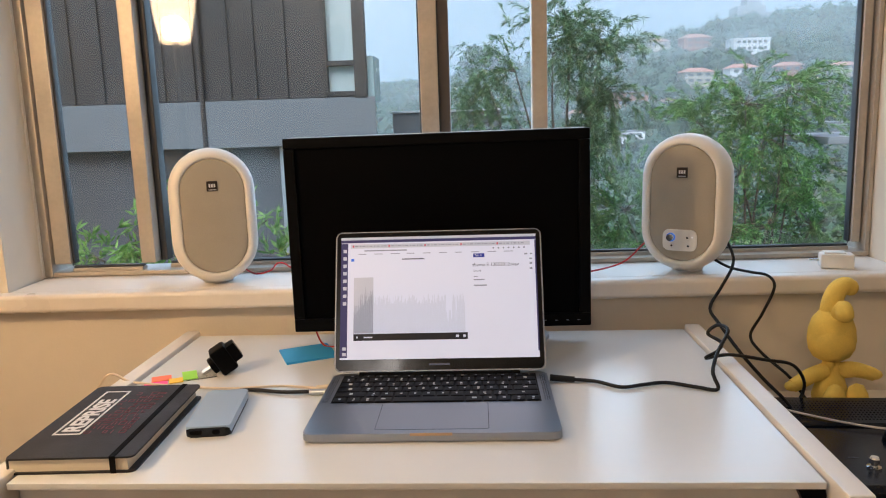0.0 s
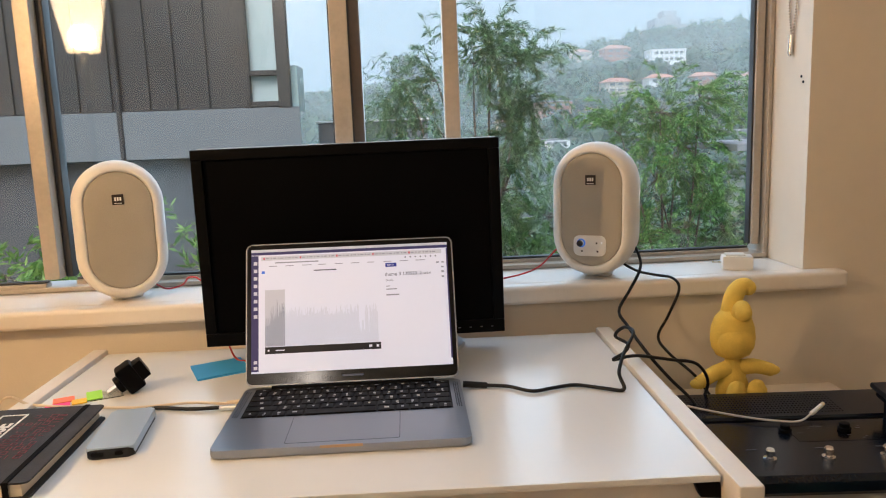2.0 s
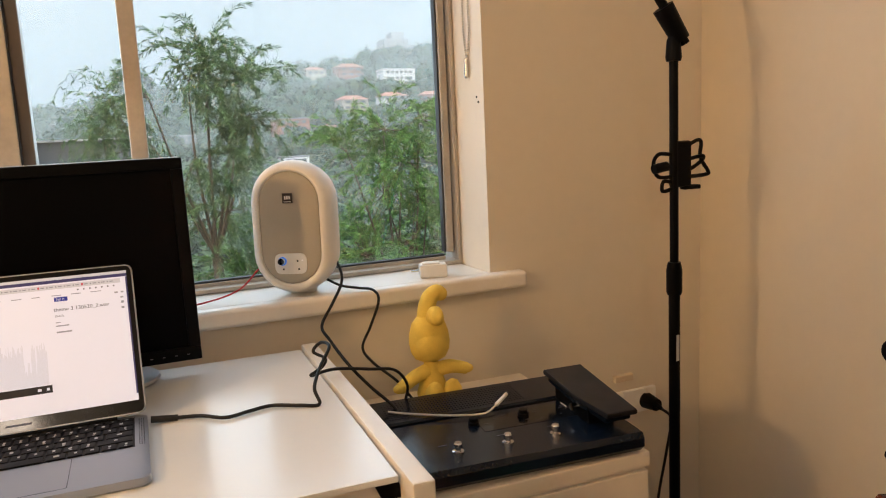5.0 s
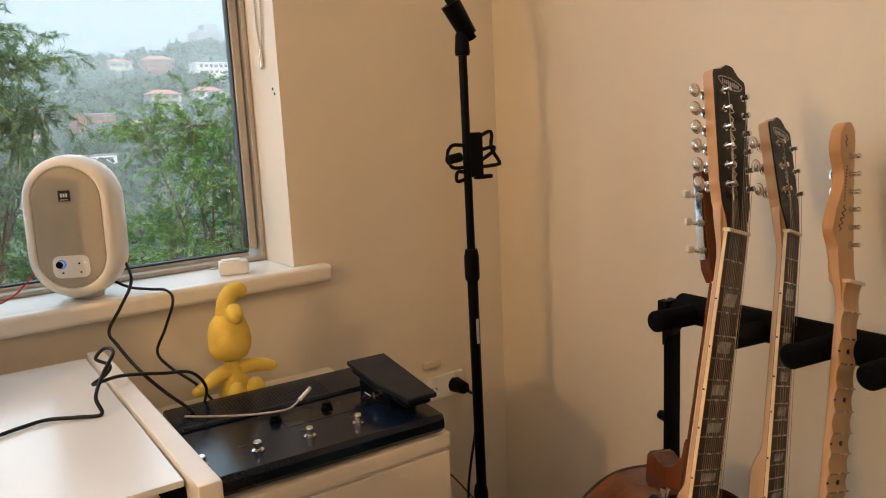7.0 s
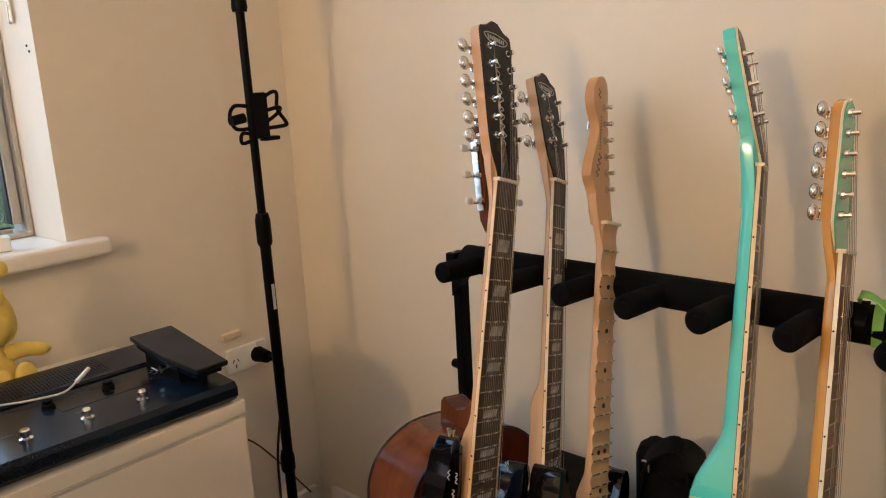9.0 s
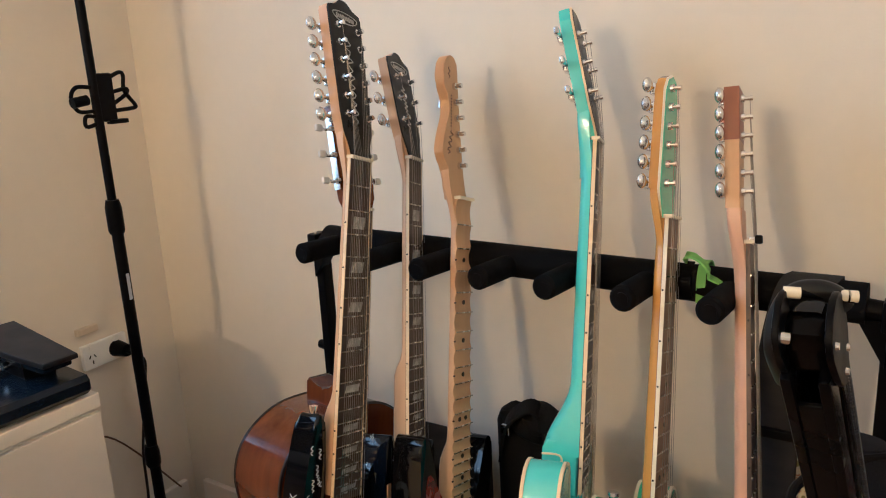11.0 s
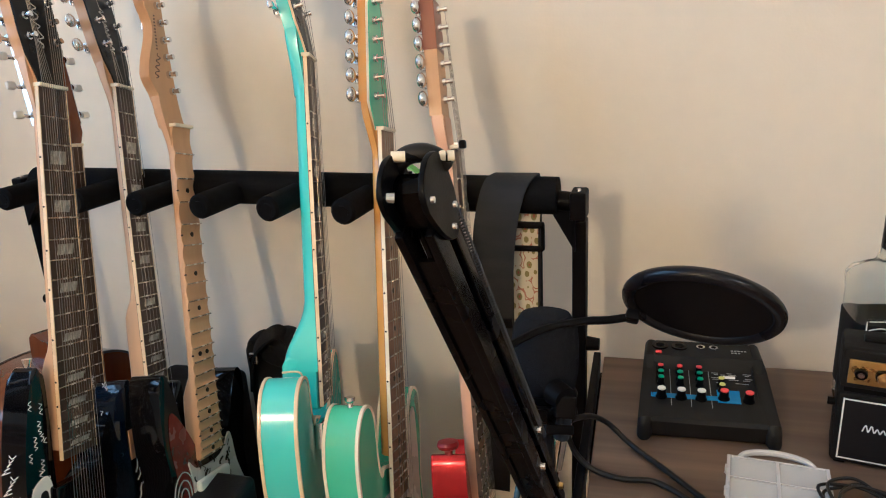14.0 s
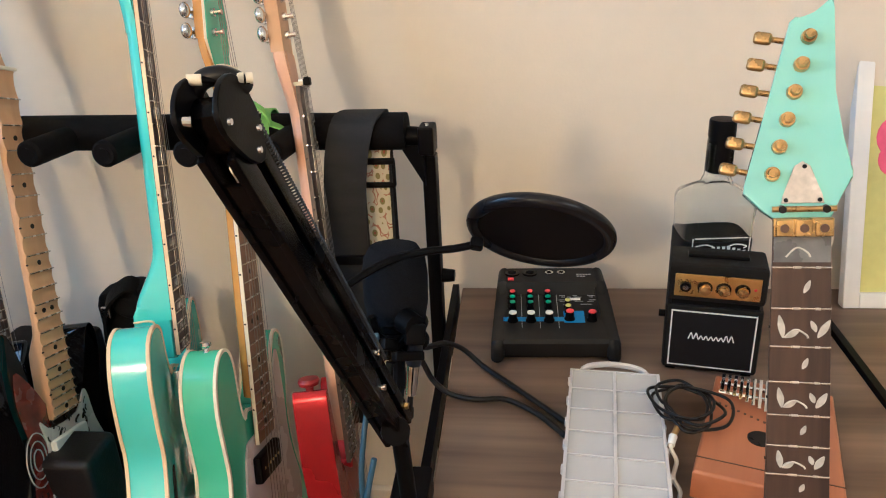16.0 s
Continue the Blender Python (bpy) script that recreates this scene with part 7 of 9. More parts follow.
# bottle
bt = thing("glass_bottle", "empty square clear glass bottle with black label and cap", "bottle", Matrix.Translation((1.115, -0.435, TZ)) @ pose(0, 0, 0, 0, 0, -86) @ Matrix.Diagonal((0.95, 0.95, 0.955, 1)))
bm = bmesh_new()
lathe(bm, [(0.036, 0.0), (0.042, 0.003), (0.0435, 0.010), (0.0435, 0.160), (0.0450, 0.170), (0.0450, 0.182), (0.0415, 0.190), (0.030, 0.198), (0.0185, 0.205), (0.0150, 0.216), (0.0148, 0.262), (0.0130, 0.262), (0.0130, 0.217), (0.0165, 0.206), (0.028, 0.196), (0.039, 0.188), (0.0425, 0.180), (0.0425, 0.170), (0.041, 0.014), (0.030, 0.010)], 40, None, 1.08, 0.92, 5.0)
part("glass", bm, glass("clear_glass", (0.96, 0.98, 0.97), 0.03, 1.45), bt, "clear glass body", 50)
bm = bmesh_new(); lathe(bm, [(0.0165, 0.222), (0.0172, 0.240), (0.0160, 0.258), (0.0165, 0.268), (0.0175, 0.270), (0.0175, 0.290), (0.0165, 0.292)], 28)
part("cap", bm, BLACK, bt, "black cap and sleeve")
bm = bmesh_new(); lathe(bm, [(0.0437, 0.030), (0.0443, 0.031), (0.0443, 0.134), (0.0437, 0.135)], 40, None, 1.08, 0.92, 5.0)
lb = part("label", bm, mat("black_label", (0.006, 0.006, 0.006), 0.6, spec=0.15), bt, "black paper label with white marks")
for x, z, w, h in [(-0.030 + 0.0068 * i, 0.114 + 0.006 * math.sin(math.pi * i / 9), 0.0040, 0.012) for i in range(10)] + [(0, 0.138, 0.07, 0.0014), (0, 0.049, 0.07, 0.0014), (-0.0375, 0.094, 0.0014, 0.088), (0.0375, 0.094, 0.0014, 0.088), (0, 0.100, 0.03, 0.003), (0, 0.088, 0.05, 0.006), (0, 0.072, 0.04, 0.003), (0, 0.061, 0.045, 0.003)]:
    bm = bmesh_new(); box(bm, (x, -0.0424, z + 0.004), (w, 0.0006, h))
    part("label_mark", bm, WHITE_PL, lb)
for s in (-1, 1):
    bm = bmesh_new(); tube(bm, [(s * 0.008, -0.0424, 0.129), (s * 0.020, -0.0424, 0.133), (s * 0.034, -0.0424, 0.130), (s * 0.030, -0.0424, 0.127)], 0.0008, 6, 5)
    part("label_flourish", bm, WHITE_PL, lb)

# compartment box
def milky(name, share):
    """Thin clear plastic with a faint milky veil and gloss."""
    m = bpy.data.materials.new(name)
    m.use_nodes = True
    N, L = m.node_tree.nodes, m.node_tree.links
    p = N["Principled BSDF"]
    p.inputs["Base Color"].default_value, p.inputs["Roughness"].default_value = (0.86, 0.87, 0.88, 1), 0.22
    t_, x = N.new("ShaderNodeBsdfTransparent"), N.new("ShaderNodeMixShader")
    x.inputs[0].default_value = share
    L.new(t_.outputs[0], x.inputs[1]); L.new(p.outputs[0], x.inputs[2])
    L.new(x.outputs[0], N["Material Output"].inputs["Surface"])
    return m
CLEAR_LID = milky("clear_plastic_lid", 0.42)
CLEAR = mat("milky_plastic", (0.60, 0.59, 0.60), 0.3, vary=0.02, scale=8, fine=20)
CLEAR_BASE = mat("milky_plastic_base", (0.50, 0.485, 0.485), 0.35, vary=0.02, scale=8, fine=20)
cb = thing("compartment_box", "empty milky plastic compartment box with a lid, on the low table", "storage box", Matrix.Translation((0.806, -0.280, TZ)) @ pose(0, 0, 0, 0, 0, -96))
CW, CL, CH = 0.096, 0.226, 0.034
bm = bmesh_new(); box(bm, (0, 0, 0.0012), (CW, CL, 0.0024))
part("bottom", bm, CLEAR_BASE, cb)
for x in (-CW / 2, 0, CW / 2):
    bm = bmesh_new(); box(bm, (x, 0, CH / 2), (0.0022, CL, CH), 0.0008)
    part("long_wall", bm, CLEAR, cb)
for i in range(7):
    bm = bmesh_new(); box(bm, (0, -CL / 2 + CL * i / 6, CH / 2), (CW, 0.0022, CH), 0.0008)
    part("divider", bm, CLEAR, cb)
bm = bmesh_new(); box(bm, (0, 0, CH + 0.0012), (CW + 0.002, CL + 0.002, 0.0018), 0.0006)
part("lid", bm, CLEAR_LID, cb, "thin clear lid")
for i in range(7):
    bm = bmesh_new(); box(bm, (0, -CL / 2 + CL * i / 6, CH + 0.0027), (CW, 0.0018, 0.0012), 0.0004)
    part("lid_rib", bm, CLEAR, cb)
for x in (-CW / 2, 0, CW / 2):
    bm = bmesh_new(); box(bm, (x, 0, CH + 0.0033), (0.0034, CL, 0.0012), 0.0004)
    part("lid_rib", bm, CLEAR, cb)
for x in (-CW / 2 - 0.002, CW / 2 + 0.002):
    for i in range(6):
        bm = bmesh_new(); box(bm, (x, -CL / 2 + CL * (i + 0.5) / 6, CH - 0.002), (0.003, 0.008, 0.008), 0.001)
        part("catch", bm, CLEAR, cb)
bm = bmesh_new(); tube(bm, [(-0.040, CL / 2, 0.028), (-0.030, CL / 2 + 0.018, 0.030), (0.0, CL / 2 + 0.026, 0.030), (0.030, CL / 2 + 0.018, 0.030), (0.040, CL / 2, 0.028)], 0.0035, 8, 6)
part("handle", bm, CLEAR, cb)

# thumb piano
KWOOD = wood("orange_brown_wood", (0.46, 0.18, 0.075), (0.36, 0.125, 0.05), 0.4, axis=1, scale=0.8, contrast=0.6)
kb = thing("thumb_piano", "orange-brown wooden thumb piano with steel tines, on the low table", "thumb piano", Matrix.Translation((0.820, -0.436, TZ)) @ pose(0, 0, 0, 0, 0, -108))
bm = bmesh_new(); prism(bm, [(-0.066, -0.088), (0.066, -0.088), (0.060, 0.086), (-0.060, 0.086)], 0.0, 0.034, 0.004, None, 3)
part("body", bm, KWOOD, kb, "wooden sound box")
bm = bmesh_new(); box(bm, (0, -0.066, 0.0343), (0.130, 0.0010, 0.0008))
part("seam", bm, DARKINK, kb)
bm = bmesh_new(); cyl(bm, (-0.009, -0.018, 0.0338), (-0.009, -0.018, 0.0344), 0.0125, 0.0125, 28)
part("sound_hole", bm, EBONY, kb, "dark round sound hole")
for y, r in ((0.046, 0.0025), (0.064, 0.0022)):
    bm = bmesh_new(); cyl(bm, (-0.054, y, 0.038), (0.054, y, 0.038), r, r, 10)
    part("bridge_bar", bm, CHROME, kb)
bm = bmesh_new(); box(bm, (0, 0.055, 0.0365), (0.110, 0.007, 0.006), 0.001)
part("bridge_block", bm, KWOOD, kb)
for i in range(17):
    x = (i - 8) * 0.0064
    ln = 0.062 - abs(i - 8) * 0.0036
    bm = bmesh_new(); box(bm, (x, 0.078 - ln / 2, 0.0415), (0.0038, ln, 0.0012), 0.0004, Matrix.Translation((0, 0.0, 0)))
    part("tine", bm, CHROME, kb)
bm = bmesh_new()
for i in range(17):
    box(bm, ((i - 8) * 0.0064, 0.008 + abs(i - 8) * 0.0028, 0.0344), (0.0025, 0.003, 0.0005))
tagged(part("engraved_marks", bm, DARKINK, kb, "small engraved note marks", 0), kind="stuff")

# leads on the table
random.seed(14)
coil = []
for k in range(34):
    an, rr = k * 0.92 + 0.3 * math.sin(k * 0.7), 0.032 + 0.008 * math.sin(k * 1.31)
    far = 1.0 if k % 11 not in (3, 4) else 1.45
    coil.append((0.846 + rr * 1.12 * math.cos(an), -0.358 + rr * 0.86 * far * math.sin(an) + 0.004 * math.sin(k * 0.37), TZ + 0.042 + 0.0018 * (k % 6)))
w = cord("headphone_lead", coil, 0.0017, CORD, "coiled black headphone lead with a gold jack, lying on the box",
         [((0.822, -0.347, TZ + 0.043), (0.800, -0.336, TZ + 0.040), 0.0034, GOLD)])
cord("white_cable", [(0.798, -0.335, TZ + 0.039), (0.788, -0.332, TZ + 0.034), (0.786, -0.338, TZ + 0.020), (0.776, -0.334, TZ + 0.008), (0.762, -0.338, TZ + 0.004), (0.745, -0.336, TZ + 0.004), (0.722, -0.350, TZ + 0.004)], 0.0022, WHITE_PL, "thin white cable with a small plug on the table", [((0.800, -0.336, TZ + 0.040), (0.790, -0.332, TZ + 0.036), 0.0042, WHITE_PL)])
cord("microphone_cable", [(0.880, -0.066, 0.600), (0.905, -0.072, 0.590), (0.924, -0.075, 0.575), (0.962, -0.093, 0.558), (0.982, -0.113, 0.538), (0.973, -0.140, TZ + 0.006), (0.939, -0.171, TZ + 0.005), (0.902, -0.203, TZ + 0.005), (0.863, -0.236, TZ + 0.005)], 0.0034, CORD, "black microphone cable lying on the low table")
cord("microphone_cable", [(0.880, -0.062, 0.585), (0.912, -0.070, 0.565), (0.922, -0.081, 0.532), (0.915, -0.101, TZ + 0.006), (0.905, -0.133, TZ + 0.005), (0.906, -0.168, TZ + 0.005), (0.880, -0.203, TZ + 0.005), (0.842, -0.232, TZ + 0.005)], 0.0034, CORD, "black audio cable lying on the low table")

# ---- microphone arm ----
E_, F_ = Vector((0.512, -0.0385, 0.966)), Vector((0.700, -0.0800, 0.640))
dd = (F_ - E_).normalized()
nn = Vector((0.0, -1.0, 0.0)); nn = (nn - dd * nn.dot(dd)).normalized()
ss = nn.cross(dd).normalized()
AM = Matrix((ss, nn, dd)).transposed().to_4x4(); AM.translation = E_
arm = thing("scissor_stand", "black scissor boom for a microphone clamped to the table", "boom stand", AM)
AL = (F_ - E_).length
def arm_box(name, c, s_, material=BLACK, bev=0.0015):
    b = bmesh_new(); box(b, c, s_, bev)
    return part(name, b, material, arm)
ARM_GLOSS = mat("gloss_black_enamel", (0.002, 0.002, 0.0025), 0.24, vary=0.3, scale=25, spec=0.09)
for yy in (-0.0078, 0.0078):
    arm_box("lower_bar", (-0.0165, yy, AL / 2 + 0.014), (0.0150, 0.0052, AL - 0.02), ARM_GLOSS)
    arm_box("upper_bar", (0.0030, yy, AL / 2 + 0.016), (0.0105, 0.0052, AL - 0.02), ARM_GLOSS)
arm_box("bar_web", (-0.0200, 0.0, AL / 2 + 0.02), (0.0035, 0.0156, AL - 0.05), ARM_GLOSS)
arm_box("bar_web", (0.0050, 0.0, AL / 2 + 0.02), (0.0035, 0.0156, AL - 0.04), ARM_GLOSS)
b = bmesh_new()
turns, nseg = 110, 110 * 6
pts = []
for i in range(nseg + 1):
    t_ = i / nseg
    pts.append((0.0105 + 0.0023 * math.cos(t_ * turns * 2 * math.pi), 0.0095 + 0.0023 * math.sin(t_ * turns * 2 * math.pi), 0.016 + t_ * (AL * 0.72)))
tube(b, pts, 0.0006, 4, 1, smooth=False)
part("spring", b, mat("dark_spring_steel", (0.06, 0.06, 0.065), 0.35, 0.9), arm, "dark coil spring")
b = bmesh_new(); prism(b, closed([(-0.024, 0.008), (-0.021, -0.003), (-0.011, -0.008), (0.003, -0.005), (0.010, 0.006), (0.009, 0.030), (-0.003, 0.044), (-0.015, 0.036)], 4), 0.0, 0.003, 0.0008, Matrix(((1, 0, 0, 0), (0, 0, 1, 0.0106), (0, 1, 0, 0), (0, 0, 0, 1))))
part("elbow_plate", b, BLACK, arm, "black elbow plate")
b = bmesh_new(); prism(b, closed([(-0.024, 0.008), (-0.021, -0.003), (-0.011, -0.008), (0.003, -0.005), (0.010, 0.006), (0.009, 0.030), (-0.003, 0.044), (-0.015, 0.036)], 4), 0.0, 0.003, 0.0008, Matrix(((1, 0, 0, 0), (0, 0, 1, -0.0100), (0, 1, 0, 0), (0, 0, 0, 1))))
part("elbow_plate", b, BLACK, arm)
for x, z in ((-0.0175, 0.0060), (0.0026, 0.0300), (-0.0065, 0.0360)):
    b = bmesh_new(); cyl(b, (x, 0.0130, z), (x, 0.0150, z), 0.0021, 0.0016, 12)
    part("bolt", b, CHROME, arm)
for x, z in ((0.003, AL * 0.70), (-0.0135, AL - 0.09), (-0.0135, AL - 0.012), (0.003, AL - 0.02)):
    b = bmesh_new(); cyl(b, (x, 0.0100, z), (x, 0.0135, z), 0.0030, 0.0026, 10)
    part("bolt", b, CHROME if z < AL - 0.05 else BRASS, arm)
arm_box("elbow_block", (-0.006, -0.0015, 0.018), (0.017, 0.0235, 0.028), ARM_GLOSS, 0.006)
inv = AM.inverted()
for p, q, r_ in (((0.516, -0.036, 0.9695), (0.5235, -0.0565, 0.9670), 0.0020), ((0.520, -0.0460, 0.9690), (0.5225, -0.0540, 0.9685), 0.0027), ((0.5228, -0.0548, 0.9684), (0.5240, -0.0578, 0.9682), 0.0027), ((0.514, -0.0295, 0.9698), (0.516, -0.036, 0.9695), 0.0027), ((0.500, -0.0345, 0.9535), (0.4985, -0.030, 0.9540), 0.0028)):
    b = bmesh_new(); cyl(b, inv @ Vector(p), inv @ Vector(q), r_, r_, 12)
    part("pin", b, BONE if r_ == 0.0027 else CHROME if r_ > 0.0022 else BLACK, arm)
b = bmesh_new(); tube(b, [inv @ Vector(p) for p in ((0.535, -0.030, 0.920), (0.521, -0.0265, 0.939), (0.520, -0.0265, 0.9516), (0.520, -0.0297, 0.9630), (0.520, -0.035, 0.9688), (0.521, -0.0428, 0.9703), (0.523, -0.0491, 0.9680), (0.528, -0.0522, 0.9631))], 0.0048, 12, 6)
part("arm_cable", b, CORD, arm, "black cable looped over the elbow")
base_ = thing("arm_clamp", "black table clamp and post of the microphone arm", "clamp")
stick("post", (0.685, -0.082, 0.648), (0.700, -0.088, 0.47), 0.0075, BLACK, base_)
b = bmesh_new(); box(b, (0.722, -0.082, TZ + 0.020), (0.060, 0.036, 0.030), 0.003)
part("clamp_body", b, BLACK, base_)
b = bmesh_new(); box(b, (0.700, -0.082, TZ - 0.03), (0.016, 0.034, 0.09), 0.003)
part("clamp_jaw", b, BLACK, base_)
stick("clamp_screw", (0.705, -0.060, TZ + 0.022), (0.690, -0.030, TZ + 0.022), 0.0035, CHROME, base_)
stick("screw_knob", (0.690, -0.030, TZ + 0.022), (0.684, -0.018, TZ + 0.022), 0.011, BLACK, base_)
stick("joint", (0.664, -0.084, 0.655), (0.694, -0.074, 0.640), 0.012, BLACK, base_)
cord("blue_cable", [(0.70, -0.055, 0.66), (0.680, -0.048, 0.60), (0.672, -0.05, 0.54), (0.69, -0.06, 0.46), (0.74, -0.07, 0.36)], 0.0026, mat("steel_blue_cord", (0.025, 0.075, 0.13), 0.45, vary=0.2), "steel-blue cable hanging by the arm clamp")
cord("blue_cable", [(0.672, -0.062, 0.62), (0.660, -0.052, 0.56), (0.668, -0.066, 0.50), (0.70, -0.08, 0.42)], 0.0026, mat("steel_blue_cord_thin", (0.025, 0.075, 0.13), 0.45, vary=0.2), "steel-blue cable hanging by the arm clamp")

# microphone with foam cover
FOAM = mat("blue_black_foam", (0.006, 0.007, 0.010), 0.95, vary=0.3, scale=50, fine=600, bump=0.6, bump_scale=800, spec=0.15)
mic = thing("microphone", "condenser microphone in a dark foam cover and shock mount", "microphone", pose(0.872, -0.052, 0.585))
bm = bmesh_new(); lathe(bm, [(0.022, 0.050), (0.031, 0.056), (0.0345, 0.075), (0.0350, 0.105), (0.0325, 0.124), (0.025, 0.136), (0.012, 0.140)], 32, pose(0, 0, 0, 0, 8, 0))
part("foam_cover", bm, FOAM, mic, "dark foam cover")
bm = bmesh_new(); cyl(bm, (0, 0, 0.015), (0.006, 0, 0.060), 0.022, 0.022, 24)
part("body", bm, BLACK, mic)
for c, s_, r in (((-0.045, 0.008, 0.052), (0.030, 0.020, 0.012), 30), ((-0.055, -0.020, 0.045), (0.036, 0.010, 0.010), -25), ((-0.040, -0.026, 0.062), (0.012, 0.020, 0.022), 10), ((-0.070, -0.006, 0.030), (0.020, 0.012, 0.030), 15), ((-0.030, 0.020, 0.030), (0.040, 0.012, 0.010), 40)):
    b = bmesh_new(); box(b, (0, 0, 0), s_, 0.002, Matrix.Translation(c) @ pose(0, 0, 0, r, 20, r * 2))
    part("mount_piece", b, BLACK, mic)
for k in range(2):
    b = bmesh_new(); tube(b, [(0.032 * math.cos(i * math.pi / 5), 0.032 * math.sin(i * math.pi / 5), 0.030 + 0.022 * k) for i in range(10)], 0.003, 8, 3, closed=True)
    part("mount_ring", b, BLACK, mic)
for an in range(0, 360, 60):
    b = bmesh_new(); cyl(b, (0.032 * math.cos(radians(an)), 0.032 * math.sin(radians(an)), 0.03), (0.032 * math.cos(radians(an + 30)), 0.032 * math.sin(radians(an + 30)), 0.052), 0.0016, None, 6)
    part("elastic", b, CORD, mic)
b = bmesh_new(); box(b, (-0.052, 0.016, 0.060), (0.010, 0.014, 0.016), 0.002)
part("mount_tab", b, mat("steel_blue_plastic", (0.12, 0.20, 0.27), 0.4), mic, "small steel-blue tab")
b = bmesh_new(); cyl(b, (-0.032, -0.026, 0.054), (-0.032, -0.021, 0.022), 0.0075, 0.0082, 16)
part("connector_sleeve", b, mat("dark_blue_rubber", (0.015, 0.02, 0.028), 0.5), mic)
b = bmesh_new(); cyl(b, (-0.032, -0.021, 0.022), (-0.032, -0.016, -0.016), 0.0070, 0.0060, 16)
part("connector", b, CHROME, mic, "silver plug connector")
b = bmesh_new(); tube(b, [(-0.032, -0.016, -0.016), (-0.032, -0.014, -0.032), (-0.020, -0.012, -0.055), (0.010, -0.008, -0.066)], 0.0032, 8, 6)
part("connector_cord", b, CORD, mic)
b = bmesh_new(); cyl(b, (-0.026, -0.014, 0.070), (-0.040, -0.027, 0.070), 0.0135, 0.0125, 14)
part("clamp_knob", b, BLACK, mic, "black thumb knob")
for p0, p1 in (((-0.034, 0.014, 0.056), (-0.034, -0.014, 0.030)), ((-0.034, 0.006, 0.030), (-0.030, -0.022, 0.060)), ((-0.036, 0.018, 0.080), (-0.034, 0.014, 0.056))):
    b = bmesh_new(); cyl(b, p0, p1, 0.0045, 0.0045, 8)
    part("mount_link", b, BLACK, mic)
b = bmesh_new(); tube(b, [(-0.055, -0.01, 0.04), (-0.12, -0.02, 0.05), (-0.20, -0.026, 0.062)], 0.006, 8, 6)
part("mount_arm", b, BLACK, mic)

# pop filter
PC = Vector((0.914, -0.206, 0.7245))
ax_m = Vector((-0.066, -0.985, -0.160)).normalized()
ax_n = Vector((-0.735, 0.163, -0.665)); ax_n = (ax_n - ax_m * ax_n.dot(ax_m)).normalized()
ax_k = ax_n.cross(ax_m)
PM = Matrix((ax_m, ax_k, ax_n)).transposed().to_4x4(); PM.translation = PC
pf = thing("pop_filter", "round black mesh pop filter on a gooseneck", "pop filter", PM)
b = bmesh_new(); tube(b, [(0.0722 * math.cos(i * math.pi / 8), 0.0722 * math.sin(i * math.pi / 8), 0) for i in range(16)], 0.0075, 14, 3, closed=True)
part("rim", b, mat("black_rim_plastic", (0.006, 0.006, 0.008), 0.26, vary=0.2, spec=0.3), pf, "satin black rim", 80)
for zz in (-0.002, 0.002):
    b = bmesh_new(); cyl(b, (0, 0, zz - 0.0006), (0, 0, zz + 0.0006), 0.070, 0.070, 40)
    part("mesh_screen", b, mat("black_mesh", (0.008, 0.007, 0.007), 0.9, vary=0.3, fine=900, spec=0.1), pf, "fine black mesh")
inv = PM.inverted()
b = bmesh_new(); tube(b, [inv @ Vector(p) for p in ((0.902, -0.138, 0.716), (0.895, -0.115, 0.714), (0.882, -0.085, 0.716), (0.850, -0.045, 0.716), (0.800, -0.010, 0.705), (0.730, -0.030, 0.690), (0.665, -0.072, 0.668))], 0.0042, 10, 6)
part("gooseneck", b, BLACK, pf, "black bendable neck")
b = bmesh_new(); box(b, inv @ Vector((0.903, -0.139, 0.716)), (0.014, 0.016, 0.012), 0.003)
part("rim_clamp", b, BLACK, pf)

# ---- mint guitar before the table ----
G7 = guitar_pose((0.760, -0.411, 0.796), (0.262, 0.032, 0.965), -10)
g = thing("electric_guitar", "mint-green electric guitar with gold hardware and vine inlays", "electric guitar", G7)
neck_parts(g, 0.43, 0.043, 0.058, ROSE, MAPLE, 0.648, 22, None, None, 0.47, nut_mat=GOLD, n_strings=0)
out = [(-0.0215, 0.002), (-0.030, 0.008), (-0.0445, 0.023), (-0.0435, 0.030), (-0.0085, 0.162), (-0.004, 0.166), (0.003, 0.164), (0.011, 0.167), (0.0185, 0.173), (0.0240, 0.182), (0.0248, 0.170), (0.0235, 0.104), (0.030, 0.070), (0.0375, 0.040), (0.0372, 0.034), (0.0225, 0.010), (0.0215, 0.002)]
TI = pose(0, 0, 0.002, 0, -10, 0)
b = bmesh_new(); flat(b, out, -0.016, -0.0005, 0.0016, TI)
part("headstock", b, MINT, g, "pointed mint headstock")
for i, (y, z) in enumerate(((-0.0225, 0.038), (-0.0170, 0.060), (-0.0110, 0.0820), (-0.0055, 0.104), (0.0000, 0.126), (0.0055, 0.148))):
    tuner(g, y, z, -1, GOLD, "long", TI @ Matrix.Translation((0, y, z)) @ pose(0, 0, 0, -13, 0, 0) @ Matrix.Translation((0, -y, -z)))
    b = bmesh_new(); cyl(b, (0.0, 0, 0), (0.006, 0, 0), 0.0062, 0.0056, 16); cyl(b, (0.006, 0, 0), (0.012, 0, 0), 0.0042, 0.0036, 14)
    bmesh.ops.transform(b, matrix=TI @ Matrix.Translation((0, y, z)), verts=b.verts)
    part("tuner_collar", b, GOLD, g)
b = bmesh_new(); flat(b, [(-0.016, 0.014), (0.016, 0.014), (0.0145, 0.021), (0.006, 0.044), (0.0, 0.048), (-0.006, 0.044), (-0.0145, 0.021)], -0.0004, 0.0014, 0.0005, TI)
part("rod_cover", b, PEARL, g, "pearly cover plate")
